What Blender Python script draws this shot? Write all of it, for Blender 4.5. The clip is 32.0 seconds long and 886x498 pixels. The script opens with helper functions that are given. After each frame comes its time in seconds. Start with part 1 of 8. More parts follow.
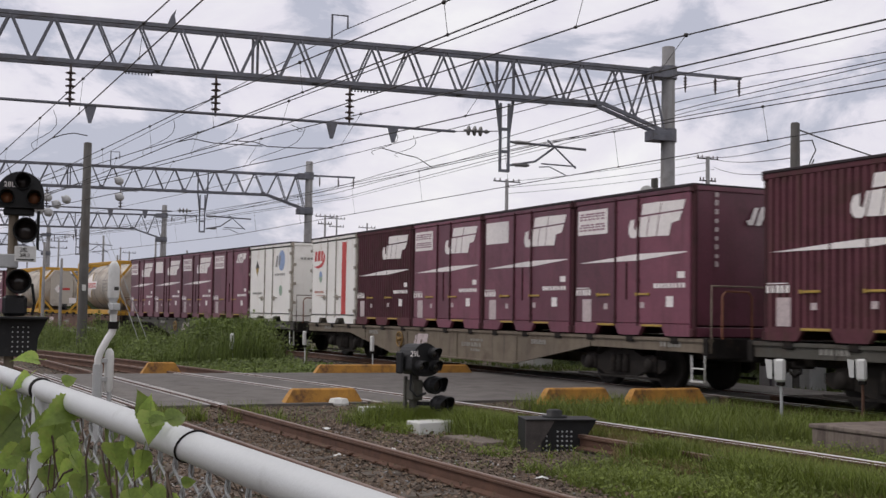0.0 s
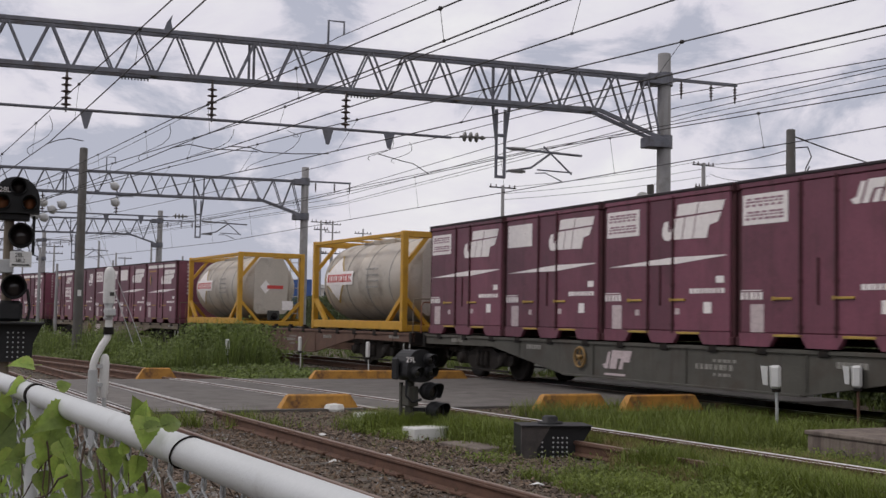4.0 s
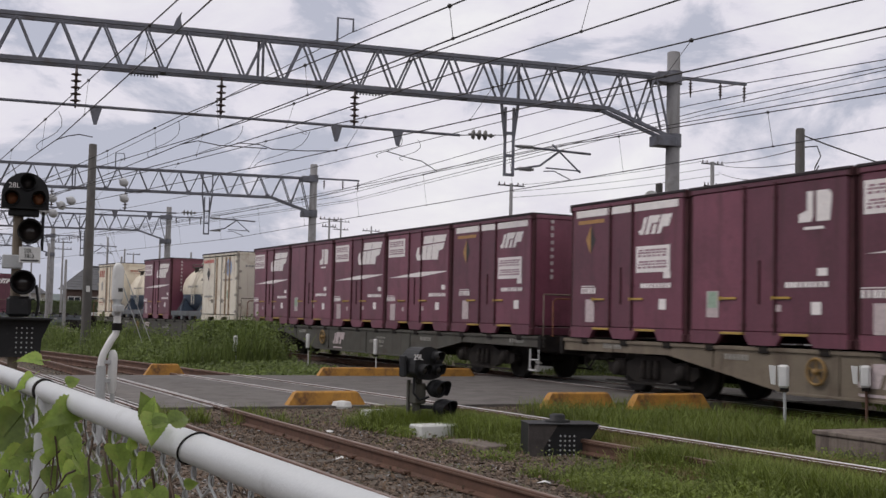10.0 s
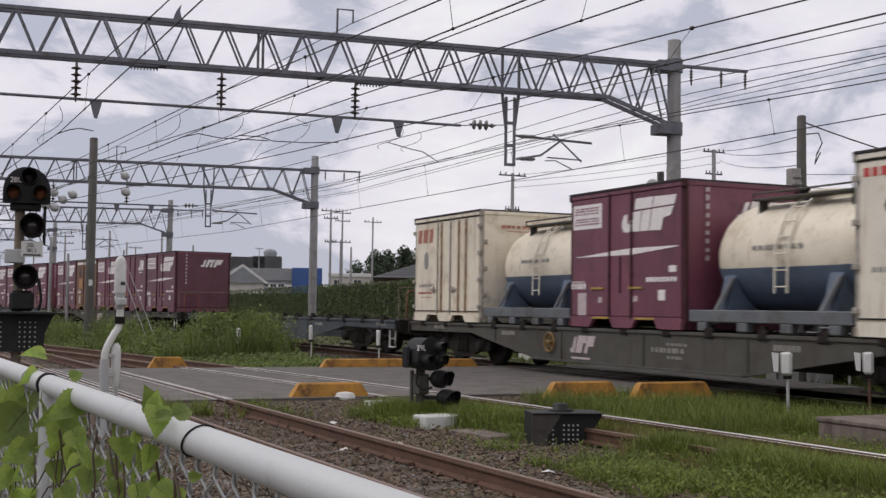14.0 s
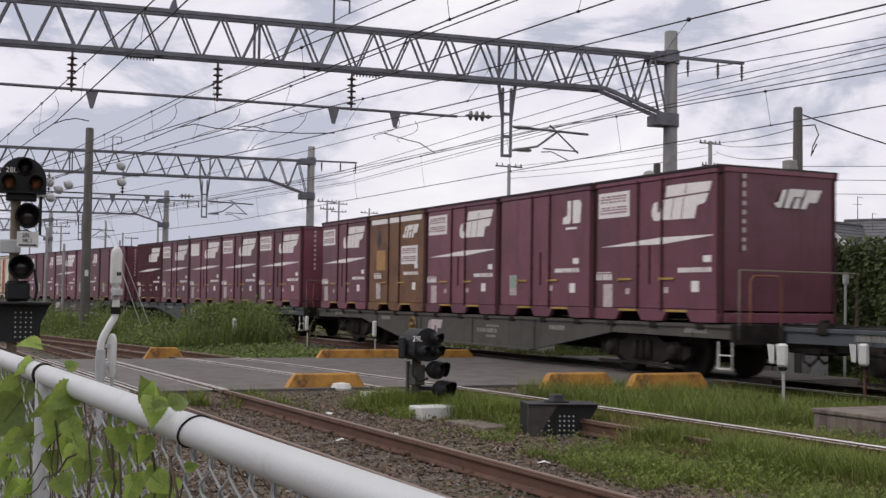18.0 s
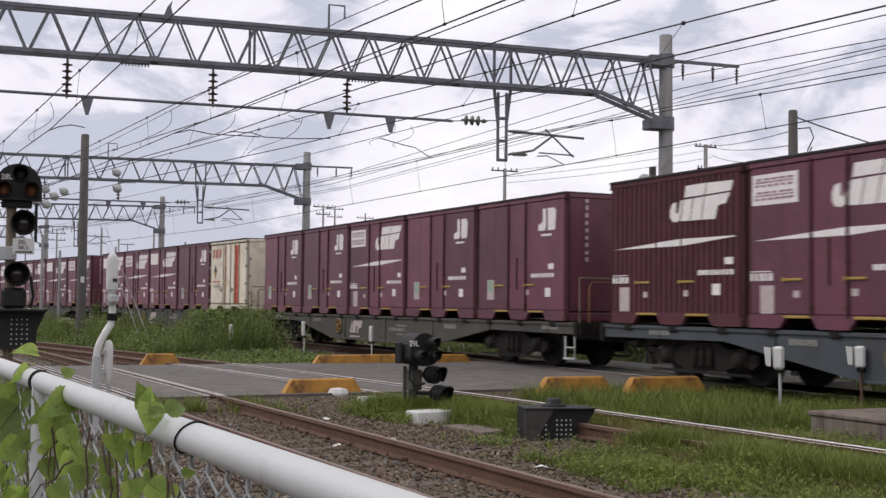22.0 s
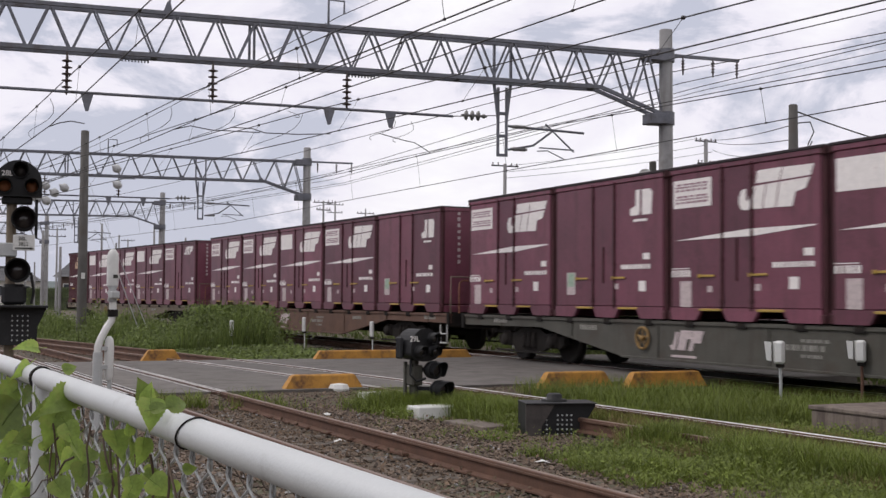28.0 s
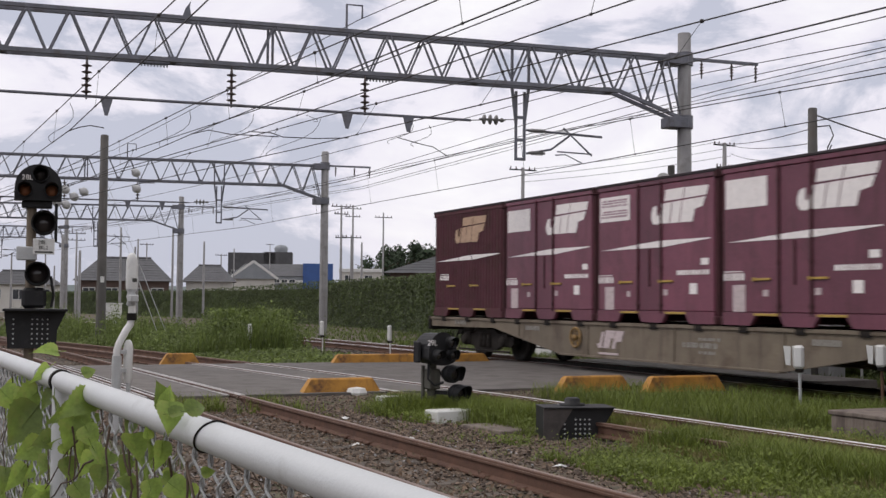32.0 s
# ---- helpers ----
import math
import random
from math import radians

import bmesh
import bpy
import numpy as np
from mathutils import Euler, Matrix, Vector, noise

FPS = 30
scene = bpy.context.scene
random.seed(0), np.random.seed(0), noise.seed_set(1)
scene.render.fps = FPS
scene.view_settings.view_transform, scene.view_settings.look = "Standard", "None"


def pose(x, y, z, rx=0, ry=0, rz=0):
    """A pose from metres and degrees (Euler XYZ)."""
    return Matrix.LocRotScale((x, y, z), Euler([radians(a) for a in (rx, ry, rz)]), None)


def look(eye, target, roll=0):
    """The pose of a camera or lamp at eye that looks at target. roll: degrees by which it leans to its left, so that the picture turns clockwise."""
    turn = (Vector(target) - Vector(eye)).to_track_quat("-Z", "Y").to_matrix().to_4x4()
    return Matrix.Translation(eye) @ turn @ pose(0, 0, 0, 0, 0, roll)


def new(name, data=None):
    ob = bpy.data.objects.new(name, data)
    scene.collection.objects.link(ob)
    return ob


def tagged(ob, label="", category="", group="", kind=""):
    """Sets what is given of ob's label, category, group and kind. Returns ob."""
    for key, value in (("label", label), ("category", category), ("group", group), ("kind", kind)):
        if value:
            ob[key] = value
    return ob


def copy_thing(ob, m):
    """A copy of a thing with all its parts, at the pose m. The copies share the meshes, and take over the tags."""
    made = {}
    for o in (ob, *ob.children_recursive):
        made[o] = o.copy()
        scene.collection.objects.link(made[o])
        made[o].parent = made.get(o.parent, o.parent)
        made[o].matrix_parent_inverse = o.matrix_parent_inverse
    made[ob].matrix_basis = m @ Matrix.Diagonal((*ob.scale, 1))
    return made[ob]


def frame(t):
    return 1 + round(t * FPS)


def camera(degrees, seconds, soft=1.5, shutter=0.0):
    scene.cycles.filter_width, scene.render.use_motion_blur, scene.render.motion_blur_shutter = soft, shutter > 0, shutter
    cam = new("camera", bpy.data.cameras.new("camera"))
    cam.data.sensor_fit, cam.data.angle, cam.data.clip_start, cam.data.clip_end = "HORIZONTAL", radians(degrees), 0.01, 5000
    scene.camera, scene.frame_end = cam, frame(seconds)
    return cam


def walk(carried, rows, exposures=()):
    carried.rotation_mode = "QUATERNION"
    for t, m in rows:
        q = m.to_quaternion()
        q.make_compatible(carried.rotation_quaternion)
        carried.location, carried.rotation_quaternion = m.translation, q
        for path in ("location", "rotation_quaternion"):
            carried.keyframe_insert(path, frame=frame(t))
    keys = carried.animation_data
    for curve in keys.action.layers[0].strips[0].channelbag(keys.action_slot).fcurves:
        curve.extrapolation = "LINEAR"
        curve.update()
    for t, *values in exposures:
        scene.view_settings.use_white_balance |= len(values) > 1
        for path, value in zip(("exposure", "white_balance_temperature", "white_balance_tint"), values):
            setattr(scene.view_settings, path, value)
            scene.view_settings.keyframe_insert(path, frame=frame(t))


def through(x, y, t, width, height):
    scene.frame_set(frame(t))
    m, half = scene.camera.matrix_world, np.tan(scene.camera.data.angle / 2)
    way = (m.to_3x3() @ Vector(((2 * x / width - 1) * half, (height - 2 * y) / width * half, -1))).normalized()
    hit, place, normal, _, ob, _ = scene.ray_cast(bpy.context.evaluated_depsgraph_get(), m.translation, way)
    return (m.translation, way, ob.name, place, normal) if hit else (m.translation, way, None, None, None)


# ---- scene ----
# ---- the camera, hand-held over a fence ----
EYE_HEIGHT = 1.260
cam = camera(40.31, 32.0, soft=1.45, shutter=0.3)


def held(t, rx, ry, rz):
    return t, pose(0, 0, EYE_HEIGHT, rx, ry, rz)


walk(cam, [
    held(0.0, 93.093, -0.950, 64.831),
    held(0.5, 93.225, -1.051, 64.855),
    held(1.0, 93.229, -1.116, 64.873),
    held(1.5, 93.183, -0.998, 64.912),
    held(2.0, 93.153, -1.051, 64.904),
    held(2.5, 93.237, -1.163, 64.852),
    held(3.0, 93.387, -1.304, 64.728),
    held(3.5, 93.441, -1.108, 64.625),
    held(5.5, 93.212, -0.953, 64.726),
    held(6.0, 93.236, -1.001, 64.781),
    held(6.5, 93.240, -0.761, 64.845),
    held(7.0, 93.296, -0.871, 64.868),
    held(7.5, 93.322, -1.011, 64.845),
    held(8.0, 93.391, -1.105, 64.892),
    held(8.5, 93.446, -1.019, 64.906),
    held(9.0, 93.467, -1.285, 64.920),
    held(9.5, 93.403, -1.257, 64.972),
    held(10.0, 93.261, -1.335, 64.999),
    held(10.5, 93.061, -1.437, 65.028),
    held(11.0, 92.906, -1.490, 65.124),
    held(11.5, 92.884, -1.299, 65.160),
    held(12.0, 92.873, -0.771, 65.026),
    held(12.5, 92.892, -0.512, 64.967),
    held(13.0, 92.918, -0.746, 65.019),
    held(13.5, 92.943, -0.758, 65.022),
    held(14.0, 92.810, -0.811, 65.120),
    held(14.5, 92.555, -0.836, 65.089),
    held(16.5, 92.547, -0.728, 65.030),
    held(17.0, 92.473, -0.830, 64.951),
    held(17.5, 92.373, -0.893, 64.951),
    held(18.0, 92.385, -0.910, 64.937),
    held(18.5, 92.456, -0.667, 64.992),
    held(19.0, 92.509, -0.325, 64.942),
    held(19.5, 92.504, -0.357, 64.951),
    held(20.0, 92.517, -0.409, 65.032),
    held(20.5, 92.583, -0.615, 65.023),
    held(21.0, 92.572, -0.636, 64.995),
    held(21.5, 92.587, -0.604, 64.896),
    held(22.0, 92.607, -0.598, 64.771),
    held(22.5, 92.647, -0.583, 64.662),
    held(23.0, 92.603, -0.584, 64.629),
    held(23.5, 92.469, -0.610, 64.590),
    held(24.0, 92.334, -0.601, 64.534),
    held(24.5, 92.367, -0.506, 64.485),
    held(25.0, 92.360, -0.579, 64.530),
    held(25.5, 92.345, -0.457, 64.677),
    held(27.5, 92.381, -0.297, 64.900),
    held(28.0, 92.383, -0.451, 64.795),
    held(28.5, 92.401, -0.284, 64.900),
    held(29.0, 92.416, -0.366, 64.947),
    held(29.5, 92.485, -0.276, 64.873),
    held(30.0, 92.554, -0.455, 64.734),
    held(30.5, 92.656, -0.406, 64.765),
    held(31.0, 92.662, -0.375, 64.968),
    held(31.5, 92.603, -0.386, 65.304),
    held(32.0, 92.564, -0.514, 65.639),
], exposures=((0, -0.08, 6500, 13), (3, -0.2, 6500, 13), (9, -0.17, 6500, 13), (12, -0.05, 6500, 13), (14, -0.12, 6500, 13), (17, -0.05, 6500, 13), (20, 0.08, 6500, 13), (24, 0.12, 6500, 13), (32, 0.06, 6500, 13)))

# ---- sky, sun ----
world = bpy.data.worlds.new("overcast_sky")
scene.world = world
world.use_nodes = True
wn, wl = world.node_tree.nodes, world.node_tree.links
wn.clear()
SUN_UP, SUN_TURN = radians(52), radians(205)
sky = wn.new("ShaderNodeTexSky")
sky.sky_type, sky.sun_disc, sky.sun_elevation, sky.sun_rotation = "NISHITA", False, SUN_UP, SUN_TURN
sky.dust_density, sky.air_density = 2.0, 1.0
coord = wn.new("ShaderNodeTexCoord")
squash = wn.new("ShaderNodeMapping")
squash.inputs["Scale"].default_value = (1.0, 1.0, 2.1)
wl.new(coord.outputs["Generated"], squash.inputs["Vector"])
puffs = wn.new("ShaderNodeTexNoise")
puffs.inputs["Scale"].default_value, puffs.inputs["Detail"].default_value, puffs.inputs["Roughness"].default_value = 6.8, 10.0, 0.6
puffs.inputs["Distortion"].default_value = 0.35
wl.new(squash.outputs["Vector"], puffs.inputs["Vector"])
shade = wn.new("ShaderNodeValToRGB")
for e, (at, tone) in zip((shade.color_ramp.elements[0], shade.color_ramp.elements[1], shade.color_ramp.elements.new(0.46)),
                         ((0.36, (0.54, 0.565, 0.66, 1)), (0.76, (1.32, 1.29, 1.33, 1)), (0.53, (0.86, 0.84, 0.91, 1)))):
    e.position, e.color = at, tone
# the cloud thins towards the zenith and towards where the sun stands
drift = wn.new("ShaderNodeVectorMath")
drift.operation = "DOT_PRODUCT"
drift.inputs[1].default_value = (0.10, 0.20, 0.42)
wl.new(coord.outputs["Generated"], drift.inputs[0])
cover = wn.new("ShaderNodeMath")
cover.operation = "ADD"
billow = wn.new("ShaderNodeMath")
billow.operation = "MULTIPLY_ADD"
billow.inputs[1].default_value, billow.inputs[2].default_value = 1.9, -0.44
wl.new(puffs.outputs["Fac"], billow.inputs[0])
wl.new(billow.outputs[0], cover.inputs[0])
wl.new(drift.outputs["Value"], cover.inputs[1])
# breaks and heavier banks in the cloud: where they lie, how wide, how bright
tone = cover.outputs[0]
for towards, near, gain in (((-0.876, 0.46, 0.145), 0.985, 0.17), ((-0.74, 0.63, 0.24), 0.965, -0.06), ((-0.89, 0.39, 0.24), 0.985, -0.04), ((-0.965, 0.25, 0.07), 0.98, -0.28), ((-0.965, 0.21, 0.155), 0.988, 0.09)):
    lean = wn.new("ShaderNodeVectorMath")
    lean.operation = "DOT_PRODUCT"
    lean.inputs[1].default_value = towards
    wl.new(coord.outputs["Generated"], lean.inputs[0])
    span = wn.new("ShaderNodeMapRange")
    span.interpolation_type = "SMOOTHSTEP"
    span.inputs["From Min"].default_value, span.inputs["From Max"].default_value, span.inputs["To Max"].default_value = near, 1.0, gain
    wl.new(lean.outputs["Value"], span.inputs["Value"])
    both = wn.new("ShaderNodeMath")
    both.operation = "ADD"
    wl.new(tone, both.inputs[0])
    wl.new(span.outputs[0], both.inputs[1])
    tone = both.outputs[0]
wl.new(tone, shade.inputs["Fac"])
dim = wn.new("ShaderNodeMix")
dim.data_type = "RGBA"
dim.inputs["Factor"].default_value = 0.93
thin = wn.new("ShaderNodeVectorMath")
thin.operation = "SCALE"
thin.inputs["Scale"].default_value = 0.1
wl.new(sky.outputs["Color"], thin.inputs[0])
wl.new(thin.outputs["Vector"], dim.inputs[6])
wl.new(shade.outputs["Color"], dim.inputs[7])
back = wn.new("ShaderNodeBackground")
back.inputs["Strength"].default_value = 1.0
wl.new(dim.outputs[2], back.inputs["Color"])
wl.new(back.outputs["Background"], wn.new("ShaderNodeOutputWorld").inputs["Surface"])

lamp = bpy.data.lights.new("sun", "SUN")
lamp.energy, lamp.angle, lamp.color = 1.1, radians(14), (1.0, 0.96, 0.9)
sun = new("sun", lamp)
sun.matrix_basis = look((0, 0, 40), (18, 30, 0))

# ---- materials ----
def material(name, base, rough=0.6, metal=0.0, vary=0.25, grain=6.0, fine=60.0, bump=0.2, stain=None, stain_at=(0.5, 0.7), each=0.0, spec=0.5, through=0.0, streak=None, streak_at=(0.52, 0.72)):
    """A surface of one base colour with stains at two scales, fine relief and, per object, a small change of tone."""
    m = bpy.data.materials.new(name)
    m.use_nodes = True
    n, l = m.node_tree.nodes, m.node_tree.links
    b = n["Principled BSDF"]
    tc = n.new("ShaderNodeTexCoord")
    big, small = n.new("ShaderNodeTexNoise"), n.new("ShaderNodeTexNoise")
    big.inputs["Scale"].default_value, big.inputs["Detail"].default_value = grain, 5.0
    small.inputs["Scale"].default_value, small.inputs["Detail"].default_value = fine, 4.0
    for t in (big, small):
        l.new(tc.outputs["Object"], t.inputs["Vector"])
    dark, light = [c * (1 - vary) for c in base], [min(1, c * (1 + vary)) for c in base]
    ramp = n.new("ShaderNodeValToRGB")
    ramp.color_ramp.elements[0].position, ramp.color_ramp.elements[1].position = 0.3, 0.7
    ramp.color_ramp.elements[0].color, ramp.color_ramp.elements[1].color = (*dark, 1), (*light, 1)
    mix = n.new("ShaderNodeMath")
    mix.operation = "MULTIPLY_ADD"
    mix.inputs[1].default_value = 0.4
    l.new(small.outputs["Fac"], mix.inputs[0])
    half = n.new("ShaderNodeMath")
    half.operation = "MULTIPLY"
    half.inputs[1].default_value = 0.6
    l.new(big.outputs["Fac"], half.inputs[0])
    l.new(half.outputs[0], mix.inputs[2])
    l.new(mix.outputs[0], ramp.inputs["Fac"])
    colour = ramp.outputs["Color"]
    if stain:
        rust = n.new("ShaderNodeTexNoise")
        rust.inputs["Scale"].default_value, rust.inputs["Detail"].default_value, rust.inputs["Roughness"].default_value = grain * 0.8, 8.0, 0.7
        l.new(tc.outputs["Object"], rust.inputs["Vector"])
        edge = n.new("ShaderNodeMapRange")
        edge.inputs["From Min"].default_value, edge.inputs["From Max"].default_value = stain_at
        l.new(rust.outputs["Fac"], edge.inputs["Value"])
        over = n.new("ShaderNodeMix")
        over.data_type = "RGBA"
        l.new(edge.outputs[0], over.inputs["Factor"])
        l.new(colour, over.inputs[6])
        over.inputs[7].default_value = (*stain, 1)
        colour = over.outputs[2]
    if streak:
        # rain streaks: noise drawn out along z
        run_off = n.new("ShaderNodeMapping")
        run_off.inputs["Scale"].default_value = (5.0, 5.0, 0.35)
        l.new(tc.outputs["Object"], run_off.inputs["Vector"])
        lines = n.new("ShaderNodeTexNoise")
        lines.inputs["Scale"].default_value, lines.inputs["Detail"].default_value, lines.inputs["Roughness"].default_value = 1.6, 6.0, 0.65
        l.new(run_off.outputs["Vector"], lines.inputs["Vector"])
        reach = n.new("ShaderNodeMapRange")
        reach.inputs["From Min"].default_value, reach.inputs["From Max"].default_value = streak_at
        reach.inputs["To Max"].default_value = 0.8
        l.new(lines.outputs["Fac"], reach.inputs["Value"])
        wash = n.new("ShaderNodeMix")
        wash.data_type = "RGBA"
        l.new(reach.outputs[0], wash.inputs["Factor"])
        l.new(colour, wash.inputs[6])
        wash.inputs[7].default_value = (*streak, 1)
        colour = wash.outputs[2]
    if each:
        info = n.new("ShaderNodeObjectInfo")
        span = n.new("ShaderNodeMapRange")
        span.inputs["To Min"].default_value, span.inputs["To Max"].default_value = 1 - each, 1 + each
        l.new(info.outputs["Random"], span.inputs["Value"])
        hue = n.new("ShaderNodeHueSaturation")
        l.new(span.outputs[0], hue.inputs["Value"])
        l.new(colour, hue.inputs["Color"])
        colour = hue.outputs["Color"]
    l.new(colour, b.inputs["Base Color"])
    b.inputs["Roughness"].default_value, b.inputs["Metallic"].default_value = rough, metal
    b.inputs["Specular IOR Level"].default_value = spec
    if bump:
        relief = n.new("ShaderNodeBump")
        relief.inputs["Strength"].default_value, relief.inputs["Distance"].default_value = bump, 0.01
        l.new(small.outputs["Fac"], relief.inputs["Height"])
        l.new(relief.outputs["Normal"], b.inputs["Normal"])
    if through:
        thin_leaf = n.new("ShaderNodeBsdfTranslucent")
        l.new(colour, thin_leaf.inputs["Color"])
        both = n.new("ShaderNodeMixShader")
        both.inputs[0].default_value = through
        l.new(b.outputs[0], both.inputs[1])
        l.new(thin_leaf.outputs[0], both.inputs[2])
        l.new(both.outputs[0], n["Material Output"].inputs["Surface"])
    return m


def island_tint(m, amount):
    """Vary a material from piece to piece within one mesh."""
    n, l = m.node_tree.nodes, m.node_tree.links
    b = n["Principled BSDF"]
    src = b.inputs["Base Color"].links[0].from_socket
    geo = n.new("ShaderNodeNewGeometry")
    span = n.new("ShaderNodeMapRange")
    span.inputs["To Min"].default_value, span.inputs["To Max"].default_value = 1 - amount, 1 + amount
    l.new(geo.outputs["Random Per Island"], span.inputs["Value"])
    hue = n.new("ShaderNodeHueSaturation")
    l.new(span.outputs[0], hue.inputs["Value"])
    l.new(src, hue.inputs["Color"])
    for link in [k for k in l if k.from_socket == src and k.to_node != hue]:
        if link.to_socket.name in ("Base Color", "Color"):
            l.new(hue.outputs["Color"], link.to_socket)
    return m


MAROON = material("maroon_paint", (0.150, 0.045, 0.069), 0.42, spec=0.5, vary=0.22, grain=1.6, fine=26, bump=0.08, stain=(0.07, 0.022, 0.029), stain_at=(0.54, 0.78), each=0.26, streak=(0.088, 0.029, 0.037))
DARK_MAROON = material("grimy_dark_maroon_post", (0.06, 0.022, 0.026), 0.75, spec=0.2, vary=0.3, grain=3, fine=30, bump=0.1, stain=(0.035, 0.02, 0.018), stain_at=(0.5, 0.72))
RIBBED_MAROON = material("weathered_maroon_paint", (0.108, 0.036, 0.047), 0.68, spec=0.25, vary=0.25, grain=2.5, fine=30, bump=0.1, stain=(0.075, 0.035, 0.03), stain_at=(0.5, 0.72), each=0.18, streak=(0.085, 0.042, 0.036))
OCHRE = material("ochre_brown_paint", (0.165, 0.076, 0.036), 0.55, vary=0.25, grain=2.0, fine=30, bump=0.1, stain=(0.09, 0.035, 0.02), stain_at=(0.5, 0.7))
YELLOW_CREAM = material("yellowed_cream_paint", (0.78, 0.71, 0.57), 0.5, vary=0.12, grain=2.0, fine=25, bump=0.08, stain=(0.34, 0.23, 0.13), stain_at=(0.54, 0.82), each=0.05, streak=(0.3, 0.19, 0.1), streak_at=(0.55, 0.82))
CREAM = material("dirty_white_paint", (0.76, 0.71, 0.60), 0.5, vary=0.1, grain=2.0, fine=25, bump=0.08, stain=(0.42, 0.29, 0.16), stain_at=(0.56, 0.78), each=0.06, streak=(0.34, 0.18, 0.085), streak_at=(0.55, 0.76))
WHITE_PAINT = material("white_panel_paint", (0.84, 0.82, 0.78), 0.45, vary=0.06, grain=2.0, fine=25, bump=0.06, stain=(0.5, 0.42, 0.31), stain_at=(0.6, 0.84), streak=(0.42, 0.29, 0.17), streak_at=(0.6, 0.82))
MARK = material("white_lettering_paint", (0.80, 0.76, 0.74), 0.55, vary=0.12, grain=9, fine=50, bump=0.03, stain=(0.34, 0.24, 0.23), stain_at=(0.6, 0.85))
FAINT_MARK = material("worn_white_lettering", (0.50, 0.42, 0.42), 0.6, vary=0.3, grain=14, fine=60, bump=0.03)
PLUM_MARK = material("faded_plum_lettering", (0.30, 0.17, 0.21), 0.6, vary=0.3, grain=14, fine=60, bump=0.03)
TAN_MARK = material("faded_tan_lettering", (0.45, 0.30, 0.2), 0.6, vary=0.3, grain=9, fine=50, bump=0.03)
RED_MARK = material("red_paint", (0.52, 0.05, 0.045), 0.5, vary=0.2, grain=5, fine=40, bump=0.04)
BLUE_MARK = material("blue_emblem_paint", (0.27, 0.36, 0.56), 0.5, vary=0.25, grain=8, fine=40, bump=0.04)
GREEN_MARK = material("green_card", (0.30, 0.40, 0.31), 0.6, vary=0.3, grain=10, fine=50, bump=0.0)
GREY_MARK = material("grey_lettering", (0.28, 0.27, 0.25), 0.6, vary=0.2, grain=10, fine=50, bump=0.0)
BLACK_MARK = material("black_placard", (0.04, 0.04, 0.035), 0.6, vary=0.3, grain=10, fine=50, bump=0.0)
AMBER = material("faded_amber_paint", (0.40, 0.22, 0.08), 0.6, vary=0.25, grain=8, fine=50, bump=0.05)
BRASS = material("yellowed_steel", (0.38, 0.25, 0.05), 0.5, vary=0.3, grain=8, fine=50, bump=0.1)
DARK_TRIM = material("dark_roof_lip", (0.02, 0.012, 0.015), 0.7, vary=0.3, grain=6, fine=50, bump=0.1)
TANK_STEEL = material("brushed_tank_cladding", (0.47, 0.425, 0.365), 0.46, 0.25, vary=0.12, grain=1.6, fine=24, bump=0.05, stain=(0.16, 0.13, 0.11), stain_at=(0.52, 0.8))
YELLOW = material("yellow_frame_paint", (0.50, 0.27, 0.022), 0.5, vary=0.15, grain=4, fine=40, bump=0.08, stain=(0.2, 0.1, 0.03), stain_at=(0.6, 0.85))
SLATE_BLUE = material("slate_blue_tank_paint", (0.1, 0.135, 0.19), 0.5, vary=0.2, grain=3, fine=40, bump=0.08)
WAGON_PALE = material("dusty_beige_grey_wagon_steel", (0.168, 0.137, 0.1), 0.8, vary=0.22, grain=2.0, fine=30, bump=0.12, stain=(0.09, 0.062, 0.042), stain_at=(0.5, 0.72), streak=(0.08, 0.06, 0.045))
WAGON_GREY = material("grey_wagon_steel", (0.072, 0.069, 0.057), 0.75, vary=0.25, grain=2.2, fine=30, bump=0.12, stain=(0.055, 0.038, 0.028), stain_at=(0.5, 0.75), streak=(0.045, 0.036, 0.03))
WAGON_BLUE = material("blue_grey_wagon_steel", (0.055, 0.066, 0.076), 0.65, vary=0.2, grain=2.2, fine=30, bump=0.12, stain=(0.05, 0.04, 0.035), stain_at=(0.52, 0.78))
WAGON_BROWN = material("rusty_brown_wagon_steel", (0.12, 0.065, 0.045), 0.75, vary=0.25, grain=2.2, fine=30, bump=0.12, stain=(0.075, 0.04, 0.03), stain_at=(0.5, 0.75))
UNDERGEAR = material("oily_black_underframe", (0.017, 0.015, 0.014), 0.85, spec=0.15, vary=0.4, grain=5, fine=50, bump=0.2, stain=(0.06, 0.042, 0.03), stain_at=(0.54, 0.72))
# Bogie and wheel browns are darkened to hold the deep shade under the wagons.
BOGIE_STEEL = material("dusty_brown_bogie_steel", (0.018, 0.015, 0.013), 0.8, spec=0.2, vary=0.35, grain=5, fine=40, bump=0.2, stain=(0.04, 0.03, 0.023), stain_at=(0.54, 0.74))
WHEEL = material("dusty_brown_wheel_steel", (0.02, 0.016, 0.013), 0.75, 0.1, vary=0.3, grain=6, fine=40, bump=0.1)
CONCRETE = material("grey_mast_concrete", (0.26, 0.255, 0.255), 0.85, vary=0.2, grain=3, fine=60, bump=0.25, stain=(0.15, 0.14, 0.13), stain_at=(0.52, 0.75), each=0.08, streak=(0.16, 0.15, 0.14))
BEAM = material("galvanised_truss_steel", (0.138, 0.142, 0.165), 0.55, 0.3, vary=0.3, grain=3, fine=40, bump=0.12, stain=(0.075, 0.06, 0.052), stain_at=(0.5, 0.75))
